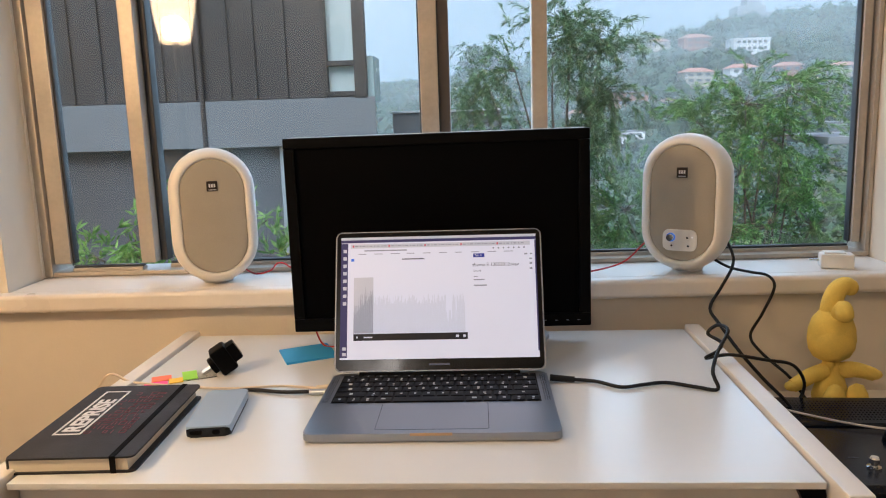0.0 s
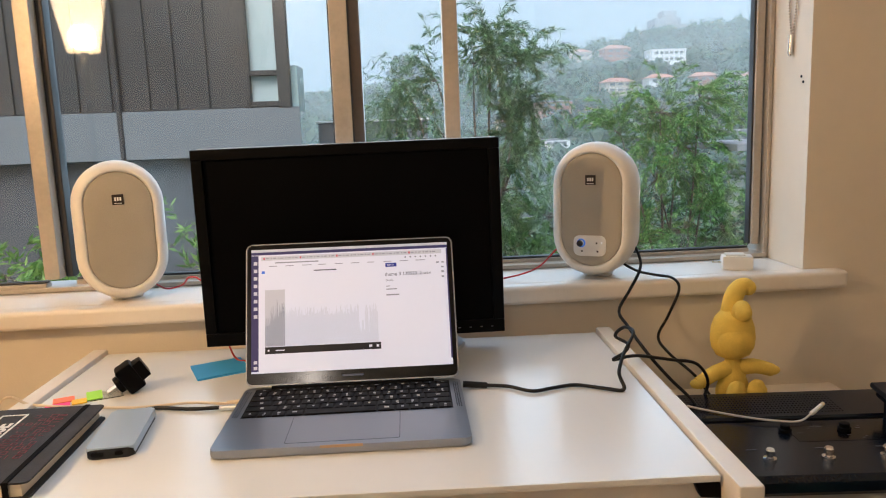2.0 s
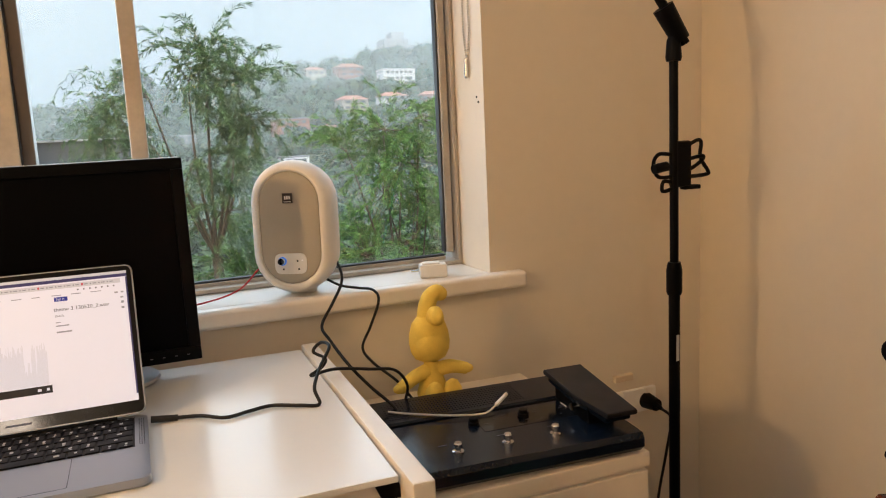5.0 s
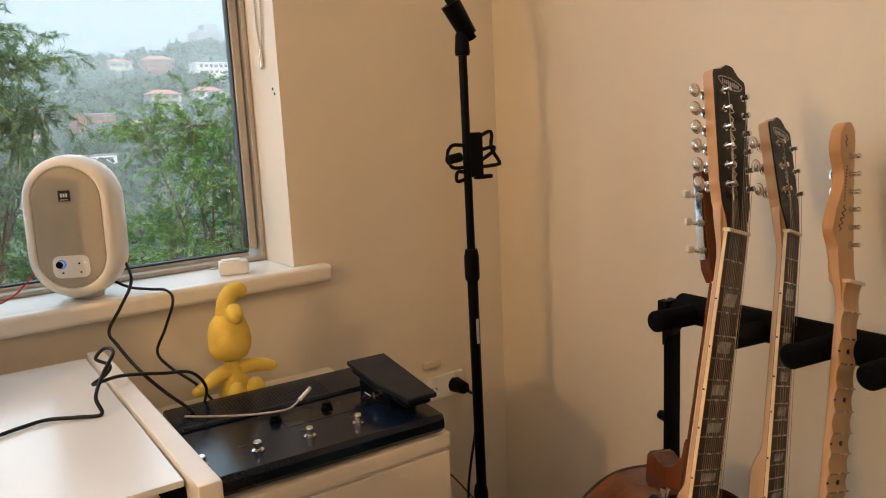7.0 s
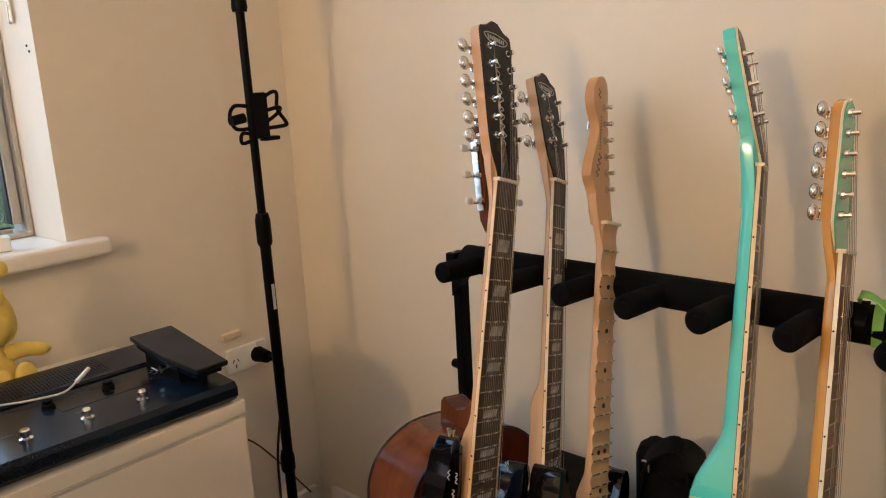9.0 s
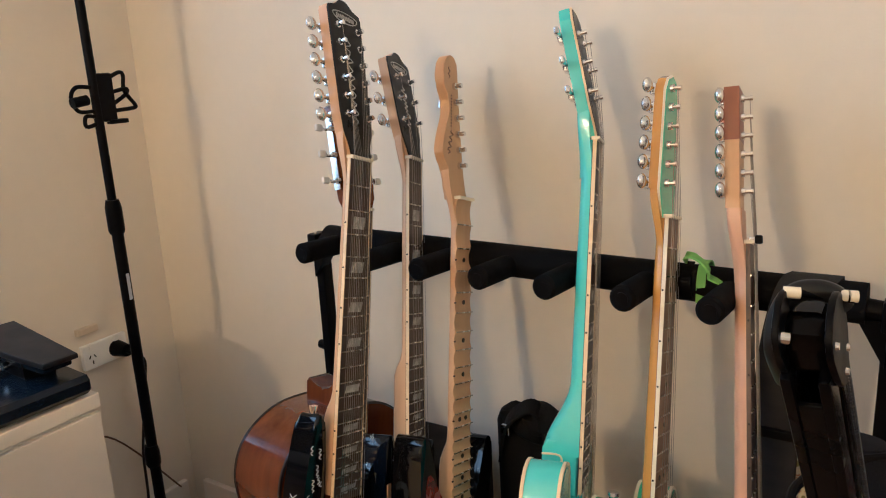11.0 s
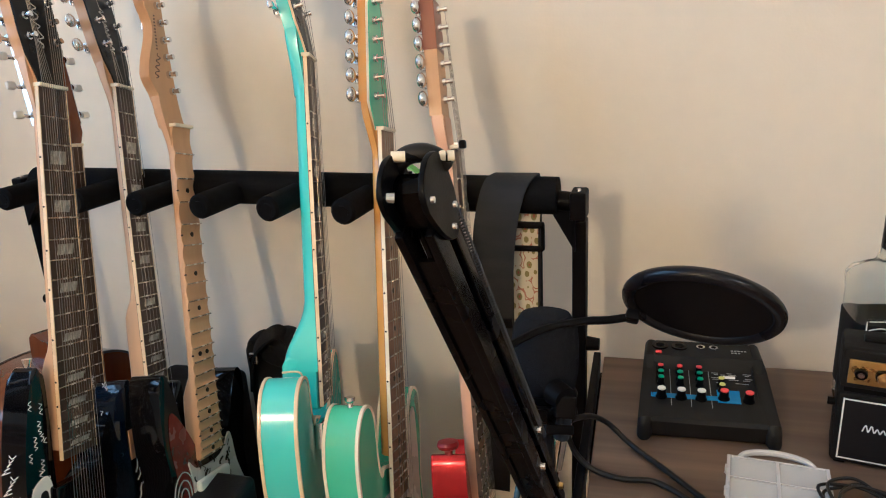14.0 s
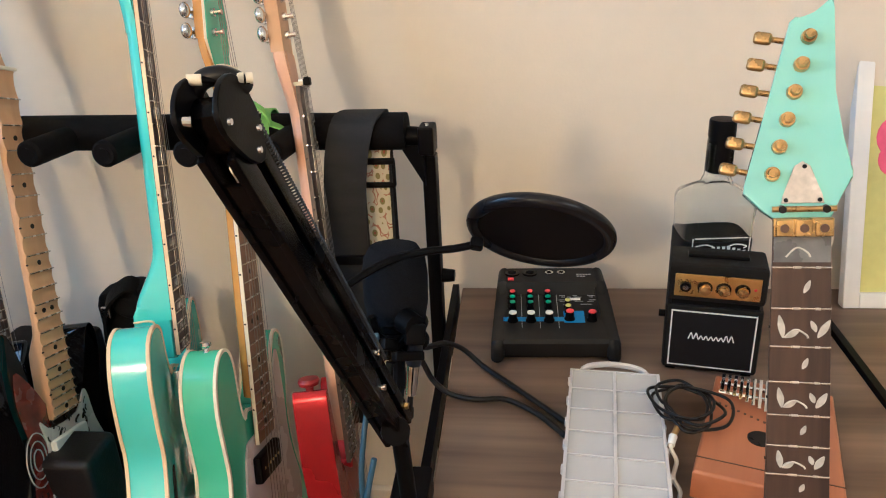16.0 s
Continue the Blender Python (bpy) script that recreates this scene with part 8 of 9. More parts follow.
for y, z in ((-0.0125, 0.0165), (0.0125, 0.0165), (0.0015, 0.0435)):
    b = bmesh_new(); cyl(b, (0.0014, y, z), (0.0022, y, z), 0.0018, 0.0018, 10)
    bmesh.ops.transform(b, matrix=TI, verts=b.verts)
    part("screw", b, EBONY, g)
b = bmesh_new(); cyl(b, (0.0055, -0.0235, 0.012), (0.0055, 0.0235, 0.012), 0.0024, 0.0024, 12)
part("string_bar", b, GOLD, g, "gold string bar")
for y in (-0.016, 0.016):
    b = bmesh_new(); cyl(b, (0.003, y, 0.012), (0.0095, y, 0.012), 0.0032, 0.0030, 12)
    part("screw", b, EBONY, g)
b = bmesh_new(); box(b, (0.002, 0, -0.003), (0.008, 0.0445, 0.015), 0.001)
part("locking_nut", b, GOLD, g, "gold locking nut")
for y in (-0.0145, 0, 0.0145):
    b = bmesh_new(); box(b, (0.0075, y, -0.003), (0.005, 0.0125, 0.0135), 0.0012)
    k = part("lock_clamp", b, GOLD, g)
    b = bmesh_new(); cyl(b, (0.009, y, -0.003), (0.0115, y, -0.003), 0.0036, 0.0034, 12)
    part("lock_screw", b, DARKINK, k)
VINE = mat("vine_pearl", (0.55, 0.53, 0.47), 0.2, vary=0.3, scale=100)
def leaf(y, z, ang, ln, w):
    b = bmesh_new()
    pts = closed([(0, 0), (w, ln * 0.45), (w * 0.3, ln), (-w * 0.6, ln * 0.5)], 5)
    c_, s_ = math.cos(radians(ang)), math.sin(radians(ang))
    flat(b, [(y + p * c_ - q * s_, z + p * s_ + q * c_) for p, q in pts], -0.001, 0.0005)
    part("vine_inlay", b, VINE, g)
for f in range(1, 13):
    z0, z1 = 0.648 * (1 - 2 ** (-(f - 1) / 12)), 0.648 * (1 - 2 ** (-f / 12))
    zc_, dz = -(z0 + z1) / 2, z1 - z0
    if f % 2 == 1:
        leaf(-0.013, zc_ - dz * 0.28, 12, dz * 0.62, 0.0034)
        leaf(-0.012, zc_ - dz * 0.26, -55, dz * 0.42, 0.0034)
        leaf(0.013, zc_ - dz * 0.25, -28, dz * 0.55, 0.0036)
        leaf(0.012, zc_ - dz * 0.10, 28, dz * 0.32, 0.0028)
        b = bmesh_new(); tube(b, [(0.0004, -0.012, zc_ - dz * 0.26), (0.0004, -0.004, zc_ - dz * 0.05), (0.0004, 0.004, zc_ - dz * 0.16), (0.0004, 0.006, zc_ - dz * 0.26)], 0.0009, 6, 5)
        part("vine_inlay", b, VINE, g)
    else:
        leaf(0.002, zc_ - dz * 0.12, -20, dz * 0.34, 0.0026)
b = bmesh_new(); box(b, (0.0003, 0.0, -0.0185), (0.0008, 0.0425, 0.027))
tagged(part("first_fret_panel", b, mat("grey_pearl_panel", (0.16, 0.16, 0.155), 0.3, vary=0.3, scale=40), g, "greyish panel below the nut"))
body_parts(g, shifted(STRATB, -0.375), 0.042, MINT, -0.012)

# ---- framed picture ----
fr = thing("picture_frame", "white-framed picture with yellow ground and pink flower, leaning on the wall", "picture frame", Matrix.Translation((1.142, -0.630, TZ)) @ pose(0, 0, 0, 0, 15, 0))
FW, FH = 0.30, 0.36
for c, s_ in (((0.008, -0.011, FH / 2), (0.018, 0.022, FH)), ((0.008, -FW + 0.011, FH / 2), (0.018, 0.022, FH)), ((0.008, -FW / 2, 0.011), (0.018, FW - 0.044, 0.022)), ((0.008, -FW / 2, FH - 0.011), (0.018, FW - 0.044, 0.022))):
    b = bmesh_new(); box(b, c, s_, 0.002)
    part("frame_side", b, WHITE_PL, fr, "white frame")
b = bmesh_new(); box(b, (0.010, -FW / 2, FH / 2), (0.006, FW - 0.04, FH - 0.04))
art = part("picture", b, mat("yellow_green_art", (0.62, 0.60, 0.20), 0.6, vary=0.15, scale=8), fr, "yellow-green picture")
for c, r in (((-0.062, 0.235), 0.030), ((-0.085, 0.215), 0.026), ((-0.060, 0.205), 0.024), ((-0.075, 0.110), 0.02)):
    b = bmesh_new(); cyl(b, (0.0072, c[0], c[1]), (0.0062, c[0], c[1]), r, r * 0.97, 20)
    part("petal", b, mat("pink_art", (0.72, 0.10, 0.22), 0.6, vary=0.2, scale=30), art)

# ---- outside ----
FAR_GREEN = mat("grey_green_foliage", (0.052, 0.092, 0.056), 0.9, vary=0.55, scale=0.35, fine=2.6, spec=0.1)
MID_GREEN = mat("valley_foliage", (0.065, 0.110, 0.060), 0.9, vary=0.5, scale=0.4, fine=3.0, spec=0.1)
GRASS = mat("valley_ground", (0.075, 0.105, 0.070), 0.95, vary=0.4, scale=0.05, fine=0.6, spec=0.1)
HAZE_WHITE = mat("white_render", (0.66, 0.68, 0.68), 0.8, vary=0.08)
HAZE_CREAM = mat("cream_render", (0.46, 0.43, 0.36), 0.8, vary=0.1)
HAZE_BRICK = mat("orange_brick", (0.34, 0.15, 0.10), 0.8, vary=0.15, scale=1)
HAZE_ROOF = mat("terracotta_tiles", (0.38, 0.19, 0.13), 0.8, vary=0.15, scale=1)
HAZE_GREY = mat("grey_roofing", (0.24, 0.26, 0.28), 0.8, vary=0.1, scale=1)
HAZE_GLASS = mat("dark_window", (0.12, 0.14, 0.15), 0.4, vary=0.1)


def crest(x):
    return 13.5 + 17.5 * max(0.0, min(1.0, (x + 35) / 115.0)) ** 1.5 + 1.2 * math.sin(x * 0.06)


def ground_h(x, y):
    """Height of the land: a terrace, a valley and the far hillside."""
    if y < 14:
        return -6.0
    if y < 110:
        k = (y - 14) / 96
        return -6.0 - 12.0 * k * k * (3 - 2 * k)
    k = min(1.0, (y - 110) / 140)
    return -18.0 + (crest(x * 250 / max(y, 200)) - 3.0 + 18.0) * k


xs = [-900, -400, -200] + [-120 + 8 * i for i in range(38)] + [260, 400, 900]
ys = [-3000, -900, -200, -40, 1.7, 6, 14] + [22 + 9 * i for i in range(27)] + [300, 500, 1200, 3000]
verts, faces = [], []
for y in ys:
    for x in xs:
        verts.append((x * max(1, y / 300), y, ground_h(x, y) + (0 if y < 20 or y > 290 else 1.5 * noise.noise(Vector((x * 0.05, y * 0.05, 0))))))
nx = len(xs)
for j in range(len(ys) - 1):
    for i in range(nx - 1):
        faces.append((j * nx + i, j * nx + i + 1, (j + 1) * nx + i + 1, (j + 1) * nx + i))
me = bpy.data.meshes.new("ground")
me.from_pydata(verts, [], faces)
me.materials.append(GRASS)
for p in me.polygons:
    p.use_smooth = True
tagged(new("ground", me), "green valley floor and hillside under low cloud", "ground", "", "structure")


HOUSES = [(82.5, 21.8, 12.4, 5.8), (54.5, 22.6, 7.2, 3.4), (66.0, 23.0, 9.6, 4.8), (45.4, 6.6, 12.0, 6.6), (80.6, 13.6, 10.0, 3.2), (66.5, 12.4, 10.5, 5.4), (95.0, 13.8, 9.0, 3.4), (112.0, 13.0, 9.0, 5.0), (45.7, -5.2, 9.8, 3.2), (108.0, -4.6, 11.0, 5.0)]


def on_hill(x250, z250):
    """The place on the land behind the point (x250, 250, z250) as seen from the room."""
    k = 0.3
    while k < 1.15:
        y = 250 * k
        if 1.1 + (z250 - 1.1) * k < ground_h(x250 * k, y):
            break
        k += 0.004
    return k


def woods(name, n, material, label, place, size, seed):
    """Leafy tree crowns over the hillside, joined: a rough core and many turned leaf tufts."""
    random.seed(seed)
    b = bmesh_new()
    bmesh.ops.create_icosphere(b, subdivisions=1, radius=1.0)
    base_v = [v.co.copy() for v in b.verts]
    base_f = [[v.index for v in f.verts] for f in b.faces]
    b.free()
    keep = [(hx, hz, hw, hh, 250 * min(on_hill(hx, hz - hh / 2), 1.0)) for hx, hz, hw, hh in HOUSES]
    V, F = [], []
    for _ in range(n):
        x, y = place()
        r = random.uniform(*size)
        c = Vector((x, y, ground_h(x, y) + r * 0.55))
        xa, za = x * 250 / y, 1.1 + (c.z - 1.1) * 250 / y
        if any(y < hy + hw * 0.4 and abs(xa - hx) < hw * 0.55 + r * 0.5 * 250 / y and -hh * 0.55 - r * 0.5 < za - hz < hh * 0.8 + r for hx, hz, hw, hh, hy in keep):
            continue
        o = len(V)
        ph = Vector((random.uniform(0, 50), random.uniform(0, 50), 0))
        tall = random.uniform(0.85, 1.45)
        for v in base_v:
            k = 0.78 + 0.4 * noise.noise(v * 1.7 + ph)
            V.append(c + Vector((v.x * r * k, v.y * r * k, v.z * r * k * tall)))
        F += [[i + o for i in f] for f in base_f]
        for _k in range(int(26 + 13 * r)):
            d = Vector((random.gauss(0, 1), random.gauss(0, 1), random.gauss(0.25, 1))).normalized()
            k = (0.80 + 0.45 * noise.noise(d * 1.7 + ph)) * random.uniform(0.85, 1.2)
            p = c + Vector((d.x * r * k, d.y * r * k, d.z * r * k * tall))
            q = (d + Vector((random.uniform(-1, 1), random.uniform(-1, 1), random.uniform(-0.6, 1)))).normalized()
            u = q.orthogonal().normalized() * random.uniform(0.25, 0.6)
            w_ = q.cross(u).normalized() * random.uniform(0.25, 0.6)
            o = len(V)
            V.extend((p - u - w_ * 0.4, p + u * 0.6 - w_, p + u + w_ * 0.5, p - u * 0.5 + w_))
            F.append((o, o + 1, o + 2, o + 3))
    m_ = bpy.data.meshes.new(name)
    m_.from_pydata([tuple(v) for v in V], [], F)
    m_.materials.append(material)
    return tagged(new(name, m_), label, "woods", "", "stuff")


def hill_place():
    y = random.uniform(135, 262)
    return random.uniform(-0.30, 0.62) * y, y
def valley_place():
    y = random.uniform(60, 135)
    return random.uniform(-0.35, 0.65) * y, y
woods("far_woods", 1900, FAR_GREEN, "misty grey-green trees covering the far hillside", hill_place, (1.3, 3.4), 31)
woods("valley_woods", 480, MID_GREEN, "hazy green trees in the valley below", valley_place, (1.2, 2.8), 32)


def house(x250, z250, w, h, wall_m, roof_m, storeys=2, label="", flat_roof=False, rows=3):
    k = min(on_hill(x250, z250 - h / 2), 1.0) - 0.01
    z250, h, w = z250 - h * 0.16, h * 0.66, w * 0.92
    w, h = w * k, h * k
    x, y = x250 * k, 250 * k
    z0 = 1.1 + (z250 - h / (2 * k) - 1.1) * k
    t = thing("house", label, "house", Matrix.Translation((x, y, z0)) @ pose(0, 0, 0, 0, 0, random.uniform(-12, 12)), "houses on the hillside")
    dp = w * 0.6
    b = bmesh_new(); box(b, (0, 0, h / 2 - 3), (w, dp, h + 6), 0.05)
    part("wall", b, wall_m, t)
    if flat_roof:
        b = bmesh_new(); box(b, (0, 0, h + 0.12), (w * 1.04, dp * 1.04, 0.3), 0.04)
        part("roof", b, roof_m, t)
    else:
        rh = w * 0.15
        b = bmesh_new()
        pts = [(-w * 0.56, -dp * 0.58, h), (w * 0.56, -dp * 0.58, h), (w * 0.56, dp * 0.58, h), (-w * 0.56, dp * 0.58, h), (-w * 0.25, 0, h + rh), (w * 0.25, 0, h + rh)]
        v = [b.verts.new(p) for p in pts]
        for f in ((0, 1, 5, 4), (2, 3, 4, 5), (1, 2, 5), (3, 0, 4), (3, 2, 1, 0)):
            b.faces.new([v[i] for i in f])
        part("roof", b, roof_m, t, "", 0)
    for s in range(storeys):
        for i in range(rows):
            b = bmesh_new(); box(b, ((i + 0.5) / rows * w * 0.86 - w * 0.43, -dp / 2, h * (s + 0.55) / storeys), (w * 0.5 / rows, 0.3, h * 0.42 / storeys), 0.02)
            part("window", b, HAZE_GLASS, t)
    return t


random.seed(5)
house(82.5, 21.8, 12.4, 5.8, HAZE_WHITE, HAZE_WHITE, 2, "large white flat-roofed house on the misty hillside", True, 6)
house(54.5, 22.6, 7.2, 3.4, HAZE_CREAM, HAZE_ROOF, 1, "pale house with terracotta roof on the hill")
house(66.0, 23.0, 9.6, 4.8, HAZE_BRICK, HAZE_ROOF, 2, "brick house with terracotta roof on the hill")
house(45.4, 6.6, 12.0, 6.6, HAZE_BRICK, HAZE_GREY, 2, "orange brick block with balconies on the slope", True, 4)
house(80.6, 13.6, 10.0, 3.2, HAZE_WHITE, HAZE_ROOF, 1, "white house with terracotta roof on the slope")
house(66.5, 12.4, 10.5, 5.4, HAZE_CREAM, HAZE_ROOF, 2, "cream house with terracotta roof on the slope")
house(95.0, 13.8, 9.0, 3.4, HAZE_BRICK, HAZE_ROOF, 1, "brick house with terracotta roof on the slope")
house(112.0, 13.0, 9.0, 5.0, HAZE_CREAM, HAZE_ROOF, 2, "cream house with terracotta roof among trees")
house(45.7, -5.2, 9.8, 3.2, HAZE_WHITE, HAZE_GREY, 1, "low white building with grey roof in the valley", True)
house(108.0, -4.6, 11.0, 5.0, HAZE_GREY, HAZE_GREY, 1, "grey-roofed building lower on the slope", True)
house(58.0, 4.0, 8.0, 3.0, HAZE_GREY, HAZE_ROOF, 1, "low house with terracotta roof on the slope")
house(40.0, 14.0, 8.0, 3.0, HAZE_GREY, HAZE_WHITE, 1, "pale-roofed house on the slope", True)
house(30.0, 1.0, 9.0, 4.0, HAZE_CREAM, HAZE_ROOF, 2, "cream house half hidden by trees")
house(12.0, 3.0, 9.0, 4.0, HAZE_GREY, HAZE_GREY, 2, "grey house half hidden by trees", True)
house(-22.0, 8.0, 6.0, 3.0, HAZE_CREAM, HAZE_GREY, 1, "pale house far off across the valley")
tw = thing("apartment_tower", "pale grey apartment tower on the skyline in mist", "apartment building", pose(88.0, 264, 22.5))
TOWER = mat("grey_concrete_tower", (0.33, 0.35, 0.37), 0.85, vary=0.08)
TOWER_W = mat("grey_tower_window", (0.25, 0.27, 0.29), 0.6)
b = bmesh_new(); box(b, (-1.5, 0, 2.0), (9.0, 9, 20), 0.1)
part("wall", b, TOWER, tw)
b = bmesh_new(); box(b, (4.8, 1, 1.0), (4.0, 7, 18), 0.1)
part("wing", b, TOWER, tw)
b = bmesh_new(); box(b, (-0.4, 0, 13.2), (4.6, 6, 2.6), 0.1)
part("roof_house", b, TOWER, tw)
for s_ in range(5):
    for i in range(4):
        b = bmesh_new(); box(b, (-4.8 + 2.2 * i, -4.5, 2.0 + 2.2 * s_), (1.3, 0.3, 1.1), 0.02)
        part("window", b, TOWER_W, tw)
# upright sheets that stand in for haze between the window and the far hill
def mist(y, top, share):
    """A pale see-through sheet, lit by the sky, that imitates haze and thins out upwards."""
    m = bpy.data.materials.new("haze_sheet")
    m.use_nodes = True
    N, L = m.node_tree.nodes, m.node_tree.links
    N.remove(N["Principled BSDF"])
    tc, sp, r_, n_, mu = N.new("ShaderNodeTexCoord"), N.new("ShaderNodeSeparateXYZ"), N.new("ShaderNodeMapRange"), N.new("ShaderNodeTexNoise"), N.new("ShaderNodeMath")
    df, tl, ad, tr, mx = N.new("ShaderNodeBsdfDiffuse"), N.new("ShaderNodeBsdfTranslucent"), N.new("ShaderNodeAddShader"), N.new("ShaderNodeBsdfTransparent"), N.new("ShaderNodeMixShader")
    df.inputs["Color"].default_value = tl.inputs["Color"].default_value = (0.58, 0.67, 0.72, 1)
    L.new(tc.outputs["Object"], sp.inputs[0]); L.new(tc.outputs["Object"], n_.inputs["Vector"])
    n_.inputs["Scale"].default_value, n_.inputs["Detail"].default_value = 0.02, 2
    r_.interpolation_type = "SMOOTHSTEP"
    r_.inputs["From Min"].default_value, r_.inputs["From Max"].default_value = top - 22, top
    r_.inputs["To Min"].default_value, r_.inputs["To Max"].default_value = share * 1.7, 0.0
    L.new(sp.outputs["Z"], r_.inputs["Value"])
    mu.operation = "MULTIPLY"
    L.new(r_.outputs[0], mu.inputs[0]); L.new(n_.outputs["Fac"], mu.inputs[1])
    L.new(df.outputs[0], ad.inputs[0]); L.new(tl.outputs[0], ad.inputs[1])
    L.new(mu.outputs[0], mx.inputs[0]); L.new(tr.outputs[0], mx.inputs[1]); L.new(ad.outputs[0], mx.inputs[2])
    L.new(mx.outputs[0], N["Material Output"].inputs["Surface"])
    me = bpy.data.meshes.new("mist")
    w_ = y * 1.2 + 60
    me.from_pydata([(-w_, y, -22), (w_, y, -22), (w_, y, top + 2), (-w_, y, top + 2)], [], [(0, 1, 2, 3)])
    me.materials.append(m)
    tagged(new("mist", me), "see-through sheet that pales the valley like low mist", "mist", "", "structure")
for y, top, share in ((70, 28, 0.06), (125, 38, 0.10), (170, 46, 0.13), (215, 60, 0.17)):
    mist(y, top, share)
# low cloud behind everything
CLOUD = bpy.data.materials.new("low_cloud")
CLOUD.use_nodes = True
_n, _l = CLOUD.node_tree.nodes, CLOUD.node_tree.links
_n.remove(_n["Principled BSDF"])
_tc, _sp, _r, _em = _n.new("ShaderNodeTexCoord"), _n.new("ShaderNodeSeparateXYZ"), _n.new("ShaderNodeValToRGB"), _n.new("ShaderNodeEmission")
_mr = _n.new("ShaderNodeMapRange")
_mr.inputs["From Min"].default_value, _mr.inputs["From Max"].default_value = 0, 500
_l.new(_tc.outputs["Object"], _sp.inputs[0]); _l.new(_sp.outputs["Z"], _mr.inputs["Value"]); _l.new(_mr.outputs[0], _r.inputs[0]); _l.new(_r.outputs[0], _em.inputs["Color"])
_r.color_ramp.elements[0].color, _r.color_ramp.elements[1].color = (0.66, 0.79, 0.90, 1), (0.84, 0.94, 1.0, 1)
_em.inputs["Strength"].default_value = 0.45
_l.new(_em.outputs[0], _n["Material Output"].inputs["Surface"])
b = bmesh_new(); cyl(b, (0, 0, -60), (0, 0, 1400), 2400, 2400, 48, False)
cl = bpy.data.meshes.new("backdrop"); b.to_mesh(cl); b.free()
cl.materials.append(CLOUD)
tagged(new("backdrop", cl), "pale grey low cloud in the distance", "sky", "", "structure")

# neighbouring building with dark standing-seam cladding
CLAD = mat("dark_zinc_cladding", (0.052, 0.050, 0.050), 0.45, 0.2, vary=0.25, scale=0.8, fine=3)
CONC = mat("grey_render_band", (0.155, 0.17, 0.185), 0.75, vary=0.12, scale=0.8, fine=4)
def skewed(b):
    """The side walls run back at a slant."""
    for v in b.verts:
        v.co.x -= 0.36 * max(0.0, v.co.y)
    return b
nb = thing("apartment_building", "dark zinc-clad building with a grey concrete band and window", "apartment building", pose(0, 9.0, 0))
b = bmesh_new(); box(b, (-1.39 - 3.3 - 0.27, 3.0, 4.0), (6.06, 6.0, 5.16)); box(b, (-1.68, 3.0, 5.6), (0.54, 6.0, 1.9)); box(b, (-1.68, 3.2, 3.0), (0.54, 5.6, 3.4))
part("wall", skewed(b), CLAD, nb, "dark cladding")
for i in range(15):
    xx = -1.98 - 0.37 * i + (0.06 if i % 3 == 0 else 0)
    b = bmesh_new(); box(b, (xx, -0.012, 3.9), (0.022, 0.03, 4.96), 0.004)
    part("seam", b, CLAD, nb)
b = bmesh_new(); box(b, (-4.35, 3.0, 1.135), (6.08, 6.10, 0.55), 0.01)
part("band", skewed(b), CONC, nb, "grey concrete band")
# wall below the band: its shade is put into the dark base colour
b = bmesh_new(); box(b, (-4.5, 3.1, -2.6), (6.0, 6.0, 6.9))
part("lower_wall", skewed(b), mat("shade_toned_wall", (0.075, 0.078, 0.085), 0.7, vary=0.25, scale=0.8), nb, "lower wall with shade in its dark colour")
b = bmesh_new(); box(b, (-2.30, 0.06, 0.20), (0.42, 0.06, 1.3), 0.01)
part("lower_door", b, mat("pale_grey_door", (0.30, 0.33, 0.35), 0.6, vary=0.1), nb, "pale panel in the lower wall")
stick("downpipe", (-3.37, -0.05, 0.80), (-3.37, -0.05, 6.4), 0.03, CLAD, nb)
for c, s_ in (((-1.885, 0.0, 3.0), (0.05, 0.10, 3.2)), ((-1.475, 0.0, 3.0), (0.14, 0.12, 3.2)), ((-1.68, 0.0, 1.80), (0.40, 0.08, 0.06)), ((-1.68, 0.0, 1.45), (0.44, 0.10, 0.06))):
    b = bmesh_new(); box(b, c, s_, 0.006)
    part("window_frame", b, ALU_DARK, nb)
PALE_W = mat("pale_window_blind", (0.42, 0.50, 0.50), 0.3, vary=0.08, scale=2)
for z0, z1 in ((1.48, 1.77), (1.83, 4.5)):
    b = bmesh_new(); box(b, (-1.68, 0.05, (z0 + z1) / 2), (0.37, 0.02, z1 - z0))
    part("window_pane", b, PALE_W, nb, "pale window with a drawn blind")
b = bmesh_new(); box(b, (-1.37, 0.30, 1.62), (0.08, 0.5, 0.52), 0.004)
part("balcony_glass", b, mat("green_balcony_glass", (0.35, 0.46, 0.46), 0.2, vary=0.1), nb, "greenish balcony glass")
b = bmesh_new(); box(b, (-0.60, 2.4, -2.4), (1.6, 0.3, 7.25), 0.01)
part("garden_wall", b, CONC, nb, "grey boundary wall")
b = bmesh_new(); box(b, (-0.60, 2.4, 1.24), (1.66, 0.36, 0.03), 0.004)
part("coping", b, HAZE_WHITE, nb)
# awning edge of the neighbour on the other side
aw = thing("awning", "flat grey metal awning edge beside the trees", "awning", pose(2.36, 5.2, 0.92))
b = bmesh_new(); box(b, (0, 0, 0), (0.66, 0.9, 0.045), 0.006)
part("roof_edge", b, HAZE_GREY, aw)
stick("post", (0.27, 0.3, -0.02), (0.27, 0.3, -6.9), 0.03, ALU_DARK, aw)

